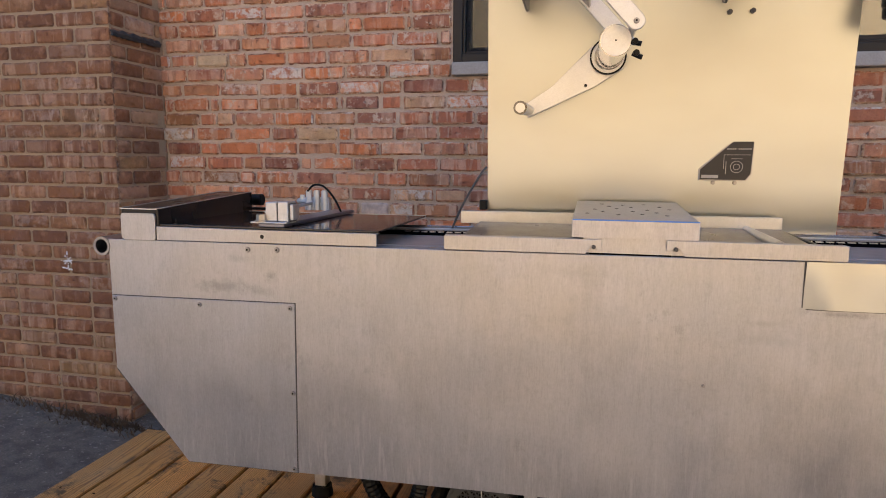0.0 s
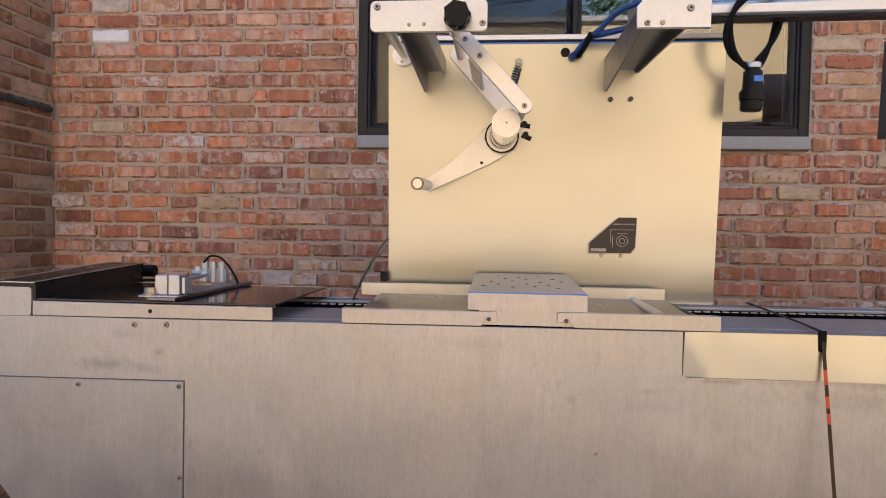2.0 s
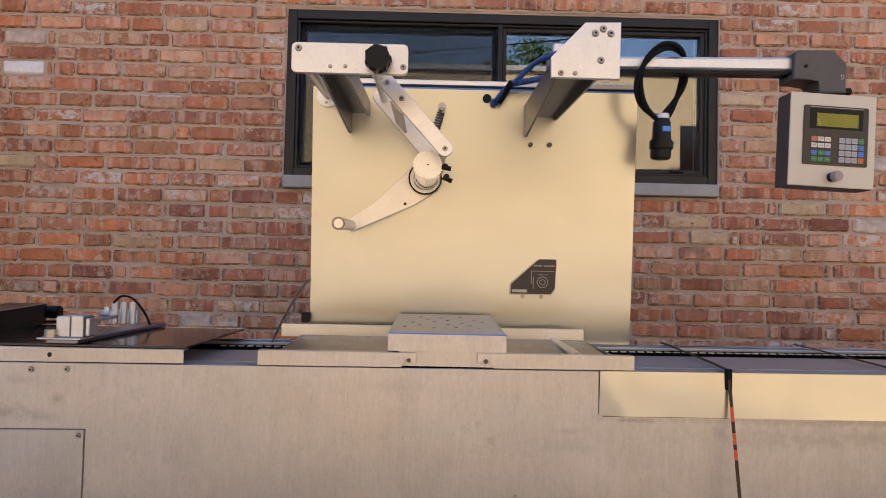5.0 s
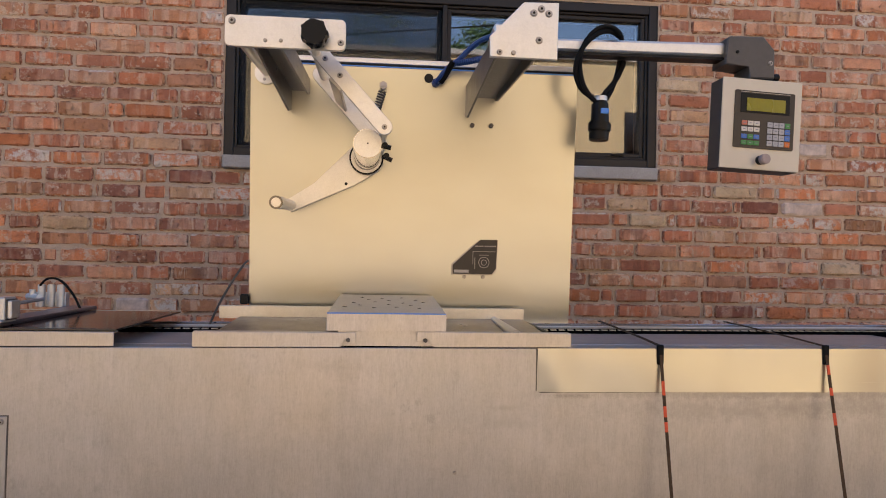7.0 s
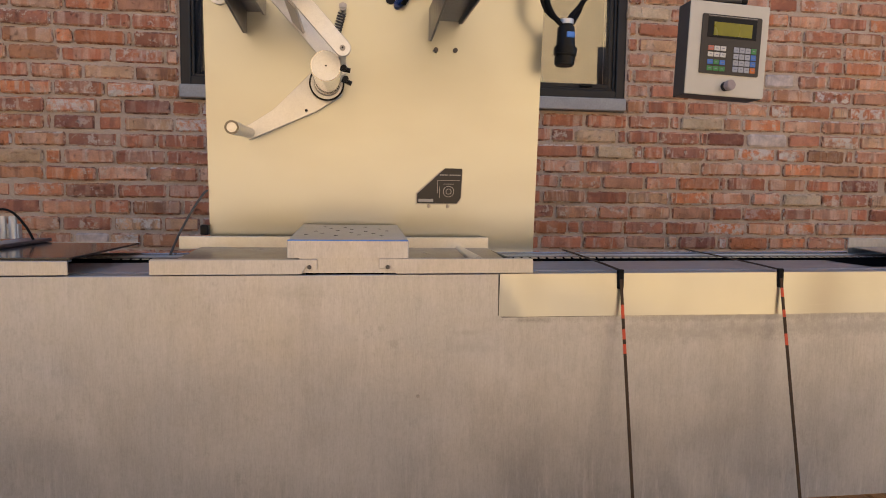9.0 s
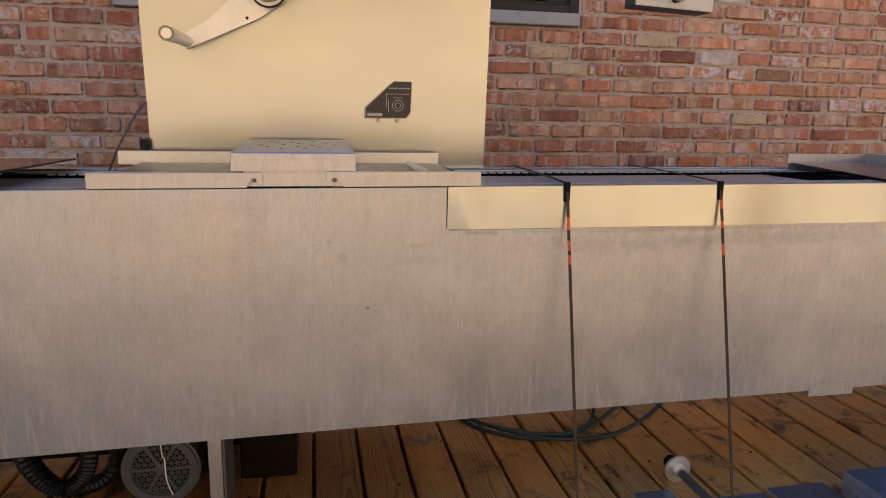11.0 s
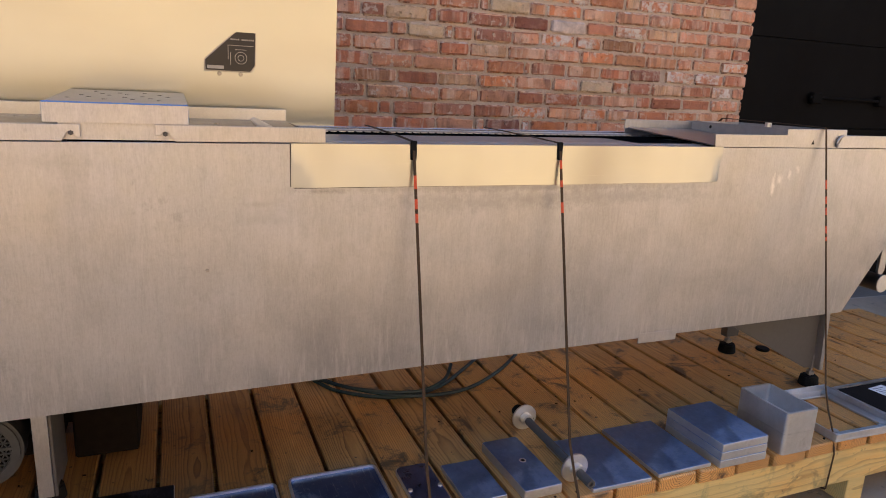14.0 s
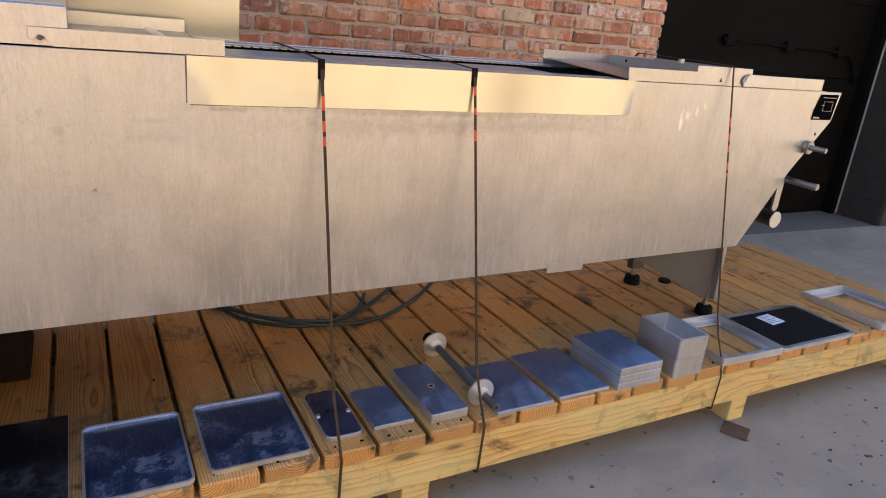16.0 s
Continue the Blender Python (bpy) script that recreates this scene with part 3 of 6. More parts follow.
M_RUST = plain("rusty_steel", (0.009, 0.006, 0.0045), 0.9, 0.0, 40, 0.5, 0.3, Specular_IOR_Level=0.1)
M_BLACK = plain("black_plastic", (0.005, 0.005, 0.0054), 0.42, Specular_IOR_Level=0.22)
# lightless black; in gaps and openings it stands for the shade inside
M_PIT = plain("flat_black", (0.004, 0.004, 0.004), 1.0, Specular_IOR_Level=0.0)
M_RUBBER = plain("black_rubber", (0.006, 0.0057, 0.0055), 0.75, bump=0.3, Specular_IOR_Level=0.15)
M_BLACKGLOSS = plain("black_gloss_panel", (0.020, 0.013, 0.010), 0.12, vary=0.4, bump=0.01)
M_BRONZE = plain("bronze_frame_paint", (0.020, 0.0165, 0.0155), 0.45, Specular_IOR_Level=0.3)
M_SILL = plain("sill_concrete", (0.36, 0.34, 0.32), 0.85, 0, 120, 0.2, 0.25)
# near-black base puts the recess's darkness into the door's colour
M_DOOR = plain("near_black_recess", (0.0050, 0.0040, 0.0034), 0.8, 0, 12, 0.35, 0.1, Specular_IOR_Level=0.08)
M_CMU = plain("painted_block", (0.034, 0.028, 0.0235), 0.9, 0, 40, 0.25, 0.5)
M_WHITEPAINT = plain("white_strip", (0.75, 0.74, 0.72), 0.6)
M_STRAP = plain("strap_webbing", (0.066, 0.042, 0.026), 0.9, 0, 300, 0.4, 0.4, Specular_IOR_Level=0.15)
M_STRAPRED = plain("strap_orange", (0.62, 0.085, 0.03), 0.8, 0, 300, 0.2, 0.4)
M_BLUEHOSE = plain("blue_hose", (0.010, 0.040, 0.17), 0.4)
M_TEALHOSE = plain("teal_cable", (0.006, 0.024, 0.030), 0.5)
M_BLUEFILM = plain("blue_film", (0.07, 0.24, 0.70), 0.4)
M_GREYHOUSE = plain("grey_enamel", (0.075, 0.068, 0.064), 0.5)
M_PANELBROWN = plain("keypad_brown", (0.030, 0.021, 0.014), 0.45)
M_BEIGE = plain("beige_enamel", (0.60, 0.545, 0.45), 0.38, 0, 30, 0.05, 0.02)
M_LCD = plain("green_display", (0.22, 0.20, 0.009), 0.3, vary=0.1)
M_LINE = plain("pale_print", (0.45, 0.40, 0.33), 0.6)
M_LABEL = plain("white_label", (0.78, 0.79, 0.82), 0.6)
M_BUTTON = plain("worn_button", (0.34, 0.27, 0.26), 0.5)
M_SHIM = plain("rust_plate", (0.11, 0.058, 0.036), 0.85, 0.0, 40, 0.5, 0.3)
M_BLOCK = plain("grey_block", (0.17, 0.16, 0.155), 0.9, 0, 8, 0.25, 0.3)
M_GRAVEL = plain("grit", (0.17, 0.14, 0.11), 0.9, 0, 60, 0.5, 0.3)
M_INK = plain("grey_print", (0.22, 0.23, 0.27), 0.7)
M_FOAM = plain("black_foam", (0.017, 0.014, 0.0135), 0.95, 0, 200, 0.4, 0.4, Specular_IOR_Level=0.05)
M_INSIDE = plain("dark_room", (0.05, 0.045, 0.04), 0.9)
KEY_PAINT = {c: plain("key_" + c, v, 0.5, vary=0.06) for c, v in
        {"white": (0.62, 0.58, 0.52), "grey": (0.38, 0.38, 0.40), "red": (0.50, 0.16, 0.10), "blue": (0.06, 0.17, 0.50), "green": (0.05, 0.22, 0.06), "orange": (0.60, 0.16, 0.03)}.items()}


def glass_material():
    k = Nodes("window_glass")
    return k.done((0.92, 0.92, 0.92), 0.0, 0.0, IOR=2.1, Transmission_Weight=1.0)


M_GLASS = glass_material()


def screen_material():
    k = Nodes("insect_mesh")
    return k.done((0.012, 0.012, 0.013), 0.8, 0.0, Alpha=0.30)


M_SCREEN = screen_material()

# ---- structure ----
def ground_height(x, y):
    s = min(max((-x - 0.2) / 1.0, 0.0), 4.0)
    return -0.30 + 0.1 * s


def build_ground():
    xs = [-400, -60, -20, -10] + [-6 + 0.2 * i for i in range(31)] + [0.5 + i for i in range(8)] + [12, 20, 60, 400]
    ys = [-400, -60, -20, -12, -8, -6] + [-5 + 0.5 * i for i in range(12)] + [3, 20, 60, 400]
    bm = bmesh.new()
    g = [[bm.verts.new((x, y, ground_height(x, y))) for x in xs] for y in ys]
    for a, b in zip(g, g[1:]):
        for i in range(len(xs) - 1):
            bm.faces.new((a[i], a[i + 1], b[i + 1], b[i]))
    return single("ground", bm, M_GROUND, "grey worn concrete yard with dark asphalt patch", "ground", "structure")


build_ground()
# wall height out of view, raised to deepen the shade below
TOP = 6.2
WX0, WX1, WZ0, WZ1 = -0.010, 2.018, 1.56, 2.347


def build_walls():
    bm = bmesh.new()
    y0, y1 = 0.0165, 0.32
    add_box(bm, -1.52, WX0, y0, y1, -0.5, TOP)
    add_box(bm, WX1, 3.985, y0, y1, -0.5, TOP)
    add_box(bm, WX0, WX1, y0, y1, -0.5, WZ0 - 0.06)
    add_box(bm, WX0, WX1, y0, y1, WZ1, TOP)
    w = single("wall_back", bm, M_MORTAR, "old red common brick wall with worn mortar joints", "wall", "structure")
    bm = boxed(-14, -1.5215, -0.3625, 0.5, -0.5, TOP)
    p = single("wall_left", bm, M_MORTAR_TAN, "tan brick pier standing forward of the wall", "wall", "structure")
    bm = bmesh.new()
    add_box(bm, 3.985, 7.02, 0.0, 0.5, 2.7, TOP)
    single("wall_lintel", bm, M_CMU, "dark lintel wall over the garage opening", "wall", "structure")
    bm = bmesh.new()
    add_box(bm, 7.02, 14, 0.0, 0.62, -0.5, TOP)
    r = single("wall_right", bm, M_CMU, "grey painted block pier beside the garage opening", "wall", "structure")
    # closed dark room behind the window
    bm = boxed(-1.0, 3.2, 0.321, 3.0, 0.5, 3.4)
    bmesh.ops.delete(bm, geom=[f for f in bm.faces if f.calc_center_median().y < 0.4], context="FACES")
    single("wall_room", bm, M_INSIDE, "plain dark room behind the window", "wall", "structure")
    # unseen backing, added to stop daylight leaking between the door sections
    single("garage_backing", boxed(3.4, 8.0, 0.57, 0.75, -0.5, TOP), M_INSIDE, "added dark backing behind the garage door against stray light", "wall", "structure")
    return w, p, r


WALL, PIER, WALL_R = build_walls()


def build_window():
    win = thing("window_1", "dark bronze two-light window with reflecting glass", "window", (1.0, 0.06, WZ0), kind="structure")
    fr = 0.043

    def ring(x0, x1, z0, z1, w, ya, yb):
        bm = bmesh.new()
        add_box(bm, x0, x0 + w, ya, yb, z0, z1, 0.003)
        add_box(bm, x1 - w, x1, ya, yb, z0, z1, 0.003)
        add_box(bm, x0 + w, x1 - w, ya + 0.001, yb, z1 - w, z1, 0.003)
        add_box(bm, x0 + w, x1 - w, ya + 0.001, yb, z0, z0 + w, 0.003)
        return bm
    part("window_frame", ring(WX0, WX1, WZ0, WZ1, fr, 0.018, 0.16), M_BRONZE, win)
    part("frame_step", ring(WX0 + fr, WX1 - fr, WZ0 + fr, WZ1 - fr, 0.012, 0.032, 0.15), M_BRONZE, win)
    part("mullion", boxed(0.978, 1.000, 0.024, 0.155, WZ0 + fr, WZ1 - fr, 0.003), M_BRONZE, win)
    for x0, x1, back in ((WX0 + fr + 0.012, 0.977, 0.022), (1.001, WX1 - fr - 0.012, 0.0)):
        s = part("sash", ring(x0, x1, WZ0 + fr + 0.012, WZ1 - fr - 0.012, 0.020, 0.042 + back, 0.115 + back), M_BRONZE, win)
        g = part("pane", boxed(x0 + 0.016, x1 - 0.016, 0.064 + back, 0.069 + back, WZ0 + fr + 0.026, WZ1 - fr - 0.026), M_GLASS, s, "clear reflecting glass pane")
        g.visible_shadow = False
        part("catch", boxed(x1 - 0.16, x1 - 0.10, 0.028, 0.043, WZ0 + fr + 0.016, WZ0 + fr + 0.030, 0.003), M_BLACK, s)
    part("insect_screen", boxed(WX0 + fr + 0.014, 0.975, 0.048, 0.0492, WZ0 + fr + 0.014, WZ1 - fr - 0.014), M_SCREEN, win, "dark fine insect screen")
    part("window_sill", boxed(-0.004, 2.008, -0.032, 0.2, WZ0 - 0.058, WZ0 - 0.001, 0.004), M_SILL, win, "grey concrete sill")


build_window()


def build_garage_door():
    d = thing("door_1", "closed dark brown overhead garage door, near-black for its deep recess", "door", (5.5, 0.5, -0.3), kind="structure")
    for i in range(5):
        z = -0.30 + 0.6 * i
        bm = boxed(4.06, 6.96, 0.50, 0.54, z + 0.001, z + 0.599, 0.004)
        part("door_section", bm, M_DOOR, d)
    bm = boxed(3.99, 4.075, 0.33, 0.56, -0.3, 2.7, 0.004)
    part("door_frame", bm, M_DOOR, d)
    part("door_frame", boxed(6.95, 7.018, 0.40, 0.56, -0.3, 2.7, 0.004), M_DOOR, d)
    part("weather_strip", boxed(7.004, 7.012, 0.382, 0.398, -0.29, 2.69, 0.002), M_SILL, d, "pale weather strip")
    bar = part("bolt_bar", tube([(5.1, 0.47, 1.115), (5.8, 0.47, 1.11), (6.5, 0.47, 1.108), (6.72, 0.47, 1.06), (6.85, 0.47, 0.86)], 0.011, 8, 5), M_DOOR, d, "dark iron bolt bar")
    for x in (5.17, 5.87, 6.55):
        part("bracket", boxed(x - 0.05, x + 0.05, 0.455, 0.495, 1.07, 1.15, 0.008), M_DOOR, bar)


build_garage_door()


def build_flashing():
    rng = random.Random(4)
    bm = bmesh.new()
    rows = []
    for i in range(19):
        y = -0.372 + 0.342 * i / 18
        lo, hi = 1.668 - 0.006 * rng.random(), 1.694 + rng.uniform(-0.004, 0.010)
        rows.append([bm.verts.new((-1.4975 + 0.004 * rng.random(), y, lo)), bm.verts.new((-1.4945 + 0.004 * rng.random(), y, (lo + hi) / 2)), bm.verts.new((-1.503, y, hi))])
    for a, b in zip(rows, rows[1:]):
        for q in (0, 1):
            bm.faces.new((a[q], b[q], b[q + 1], a[q + 1]))
    g = bmesh.ops.extrude_face_region(bm, geom=bm.faces[:])
    bmesh.ops.translate(bm, verts=[q for q in g["geom"] if isinstance(q, bmesh.types.BMVert)], vec=(-0.010, 0, 0))
    single("trim", bm, M_FLASHING, "crumpled weathered lead flashing in a joint of the pier", "trim", "structure")


build_flashing()


def build_chalk():
    """A scrawl of white chalk on the pier."""
    rng = random.Random(8)
    bm = bmesh.new()
    for (x0, z0), (x1, z1) in (((CX - 0.03, CZ + 0.01), (CX + 0.035, CZ + 0.015)), ((CX, CZ + 0.055), (CX + 0.004, CZ - 0.045)), ((CX - 0.028, CZ - 0.02), (CX + 0.03, CZ - 0.03)),
                               ((CX + 0.02, CZ + 0.03), (CX - 0.02, CZ - 0.01)), ((CX - 0.012, CZ + 0.035), (CX + 0.028, CZ - 0.005))):
        for i in range(9):
            f = i / 9
            x, z = x0 + (x1 - x0) * f + rng.uniform(-0.002, 0.002), z0 + (z1 - z0) * f + rng.uniform(-0.002, 0.002)
            s = rng.uniform(0.0018, 0.0042)
            add_box(bm, x - s, x + s, -0.3748, -0.3742, z - s, z + s)
    single("chalk_mark", bm, M_LABEL, "scrawled white chalk mark on the brick pier", "chalk mark", "structure")


CX, CZ = -1.82, 0.612
build_chalk()


def build_opposite():
    b = thing("opposite_building", "sunlit tan brick building across the yard", "building", (0, -11, -0.3), kind="structure")
    k = Nodes("sunlit_tan_brick")
    v = k.coords()
    br = k.n("TexBrick")
    sw = k.n("SeparateXYZ")
    k.t.links.new(v, sw.inputs[0])
    cb = k.n("CombineXYZ")
    k.t.links.new(sw.outputs[0], cb.inputs[0])
    k.t.links.new(sw.outputs[2], cb.inputs[1])
    k.t.links.new(cb.outputs[0], br.inputs["Vector"])
    for key, val in (("Color1", (0.62, 0.465, 0.255, 1)), ("Color2", (0.50, 0.37, 0.205, 1)), ("Mortar", (0.46, 0.36, 0.23, 1)), ("Scale", 1.0), ("Mortar Size", 0.01), ("Brick Width", 0.21), ("Row Height", 0.071)):
        br.inputs[key].default_value = val
    m = k.done(k.mix(k.span(k.noise(v, 1.2, 5), 0.35, 0.7, 0, 0.35), br.outputs["Color"], (0.44, 0.335, 0.175)), 0.9)
    wall = part("wall", boxed(-6.4, 24, -11.6, -11.0, -0.6, 5.5), m, b)
    part("coping", boxed(-6.45, 24.1, -11.7, -10.93, 5.5, 5.62, 0.01), M_SILL, b)
    # unseen wall, added so the steel's left side reflects something darker
    single("reflection_wall", boxed(-24, -6.46, -11.5, -11.1, -0.6, 4.6), M_BLOCK, "added grey wall across the yard, darkens reflections", "wall", "structure")
    w = part("window", boxed(5.95, 7.5, -11.02, -10.985, 2.5, 4.4, 0.01), M_BRONZE, b)
    for x in (6.0, 6.76):
        part("pane", boxed(x, x + 0.70, -10.99, -10.975, 2.58, 4.32), M_BLACKGLOSS, w)
    for x in (-2.6, 1.6, 10.4, 15):
        w = part("window", boxed(x, x + 1.5, -11.02, -10.985, 1.2, 3.1, 0.01), M_BRONZE, b)
        part("pane", boxed(x + 0.08, x + 1.42, -10.99, -10.975, 1.28, 3.02), M_BLACKGLOSS, w)


build_opposite()


def build_wire():
    """Service wires that cross the yard overhead."""
    for dz, dy in ((0.0, 0.0), (0.42, 0.5)):
        pts = [(-7.6, -11.2, 4.4 + 0.1 * dz), (-5.5, -9.6 + dy, 4.66 + dz), (0.18, -9 + dy, 5.2 + dz), (3.1, -9 + dy, 5.52 + dz), (9, -9 + dy, 6.3 + dz), (26, -9 + dy, 9.0 + dz)]
        single("overhead_wire", tube(pts, 0.016, 6, 6), M_RUBBER, "black service wire strung across the yard", "wire", group="overhead wires")


build_wire()


def build_tree():
    """A broad leafy tree that rises behind the opposite building."""
    rng = random.Random(21)
    t = thing("tree", "broad green leafy tree behind the opposite building", "tree", (TREE_X, -17.0, -0.3))
    bm = tube([(TREE_X, -17, -0.3), (TREE_X + 0.1, -17, 2.5), (TREE_X, -17.1, 5.0)], 0.22, 10, 4)
    for k in range(9):
        a = k * 2.4
        q = Vector((TREE_X + 1.9 * math.cos(a), -17 + 1.9 * math.sin(a), 5.6 + 0.25 * (k % 4)))
        add_tube(bm, [Vector((TREE_X, -17, 3.6 + 0.15 * k)), Vector((TREE_X, -17, 4.2 + 0.15 * k)).lerp(q, 0.5), q], 0.07)
    part("trunk", bm, plain("bark", (0.09, 0.065, 0.045), 0.9, 0, 30, 0.4, 0.4), t)
    bm = bmesh.new()
    heads = [(Vector((TREE_X + rng.gauss(0, 1.2), -17 + rng.gauss(0, 1.2), 6.7 + rng.gauss(0, 0.5))), rng.uniform(0.4, 0.9)) for k in range(24)]
    for c, r in heads:
        for k in range(330):
            d = Vector((rng.gauss(0, 1), rng.gauss(0, 1), rng.gauss(0, 1))).normalized() * r * rng.uniform(0.55, 1.05)
            n = Vector((rng.gauss(0, 1), rng.gauss(0, 1), rng.gauss(0, 1))).normalized()
            u = n.orthogonal().normalized() * rng.uniform(0.04, 0.075)
            w = n.cross(u) * 0.6
            bm.faces.new([bm.verts.new(c + d + q) for q in (u, w, -u, -w)])
    tagged(part("crown", bm, plain("leaves", (0.055, 0.11, 0.02), 0.6, 0, 3, 0.5, 0.0), t), kind="stuff")


TREE_X = 3.4
build_tree()

# ---- the packaging machine ----
F, BK = -1.495, -0.995
MACHINE = thing("packaging_machine", "long brushed stainless roll-fed packaging machine on pallet", "machine", (1.4, -1.25, -0.03))


def top_z(x):
    return 0.8985 + 0.0052 * (x + 0.65)


def low_z(x):
    return 0.279 + 0.0125 * (x + 0.43)


def screw(x, z, y, parent, r=0.0075, m=None):
    bm = cyl((x, y, z), (x, y - 0.004, z), r, 14, r * 0.8)
    add_ring(bm, (x, y - 0.001, z), (x, y + 0.001, z), r * 1.12, r, 14)
    s = part("screw", bm, m or M_BRACKET, parent)
    if r > 0.0055 and m is None:
        part("socket", cyl((x, y - 0.0035, z), (x, y - 0.0045, z), r * 0.42, 6), M_BLACK, s)
    return s


def build_body():
    outline = [(-0.647, top_z(-0.647)), (-0.644, 0.532), (-0.428, low_z(-0.428)), (0.70, low_z(0.7) + 0.006), (1.45, low_z(1.45) + 0.006), (3.072, low_z(3.07)),
               (3.272, 0.609), (3.450, 0.808), (3.470, 0.917)]
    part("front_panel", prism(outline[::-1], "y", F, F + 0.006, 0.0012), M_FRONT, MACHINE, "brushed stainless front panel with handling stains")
    part("rear_panel", prism(outline[::-1], "y", BK - 0.006, BK, 0.0012), M_STEEL, MACHINE)
    bm = bmesh.new()
    add_box(bm, -0.640, -0.634, F + 0.007, BK - 0.007, 0.535, 0.89)
    add_prism(bm, [(-0.636, 0.535), (-0.430, 0.286), (-0.426, 0.290), (-0.631, 0.538)], "y", F + 0.007, BK - 0.007)
    part("end_plate", bm, M_STEEL, MACHINE)
    # added sheet that closes the underside, so it stays dark
    part("belly_baffle", boxed(-0.42, 3.04, F + 0.008, BK - 0.008, 0.332, 0.338), M_STEEL, MACHINE)
    part("bottom_tab", boxed(2.170, 2.318, F - 0.001, F + 0.003, 0.297, 0.330, 0.0008), M_STEEL, MACHINE)
    # screwed access cover
    cover = [(-0.641, 0.742), (-0.640, 0.536), (-0.427, low_z(-0.427) + 0.003), (-0.101, low_z(-0.1) + 0.003), (-0.098, 0.747)]
    seam = [(-0.643, 0.7445), (-0.642, 0.53), (-0.428, low_z(-0.427) + 0.001), (-0.0985, low_z(-0.1) + 0.001), (-0.0955, 0.7495)]
    part("seam", prism(seam[::-1], "y", F - 0.0005, F + 0.0004), M_GREYHOUSE, MACHINE)
    c = part("access_cover", prism(cover[::-1], "y", F - 0.0035, F - 0.0006, 0.0008), M_COVER, MACHINE, "screwed stainless access cover")
    for x, z in ((-0.632, 0.734), (-0.372, 0.731), (-0.110, 0.735), (-0.107, 0.507), (-0.108, 0.296)):
        screw(x, z, F - 0.0035, c, 0.0062)
    for x, z in ((-0.227, 0.884), (-0.144, 0.886)):
        screw(x, z, F - 0.0003, MACHINE, 0.007)
    screw(0.905, 0.612, F - 0.0001, MACHINE, 0.004)
    # bright bent strip below the open chain section
    bm = bmesh.new()
    nx, nz = 66, 7
    rows = []
    for j in range(nz + 1):
        row = []
        for i in range(nx + 1):
            x, f = 1.098 + 1.301 * i / nx, j / nz
            lo, hi = 0.803 + 0.004 * (i / nx), top_z(x) - 0.0005
            y = F - 0.0060 - 0.0045 * (1 - f) + (0.0022 * math.sin(x * 6.1) + 0.0011 * math.sin(x * 15.7 + 1.0)) * (1 - f) ** 1.5 + 0.0006 * math.sin(x * 11 + f * 4)
            # the lower corners are folded in
            for cx, w in ((1.098, 0.060), (2.399, 0.026)):
                d = 1 - abs(x - cx) / w - f * 1.1
                if d > 0:
                    y += d * 0.012
            row.append(bm.verts.new((x, min(y, F - 0.0008), lo + (hi - lo) * f)))
        rows.append(row)
    for a, c2 in zip(rows, rows[1:]):
        for i in range(nx):
            bm.faces.new((a[i], a[i + 1], c2[i + 1], c2[i]))
    g = bmesh.ops.extrude_face_region(bm, geom=bm.faces[:])
    bmesh.ops.translate(bm, verts=[q for q in g["geom"] if isinstance(q, bmesh.types.BMVert)], vec=(0, 0.0006, 0))
    part("seam", prism([(1.0955, 0.806), (1.106, 0.8005), (2.382, 0.8055), (2.3985, 0.822), (2.4015, 0.912), (1.0955, 0.906)], "y", F - 0.0007, F + 0.0004), M_GREYHOUSE, MACHINE)
    part("side_flap", bm, M_FLAP, MACHINE, "bright bent stainless side strip", True)
    bm = add_ring(bmesh.new(), (-0.668, F - 0.002, 0.878), (-0.668, F + 0.10, 0.878), 0.026, 0.019, 24)
    part("cross_tube", bm, M_BRACKET, MACHINE, smooth=True)
    part("tube_bore", cyl((-0.668, F + 0.06, 0.878), (-0.668, F + 0.07, 0.878), 0.0188, 18), M_BLACK, MACHINE)


build_body()


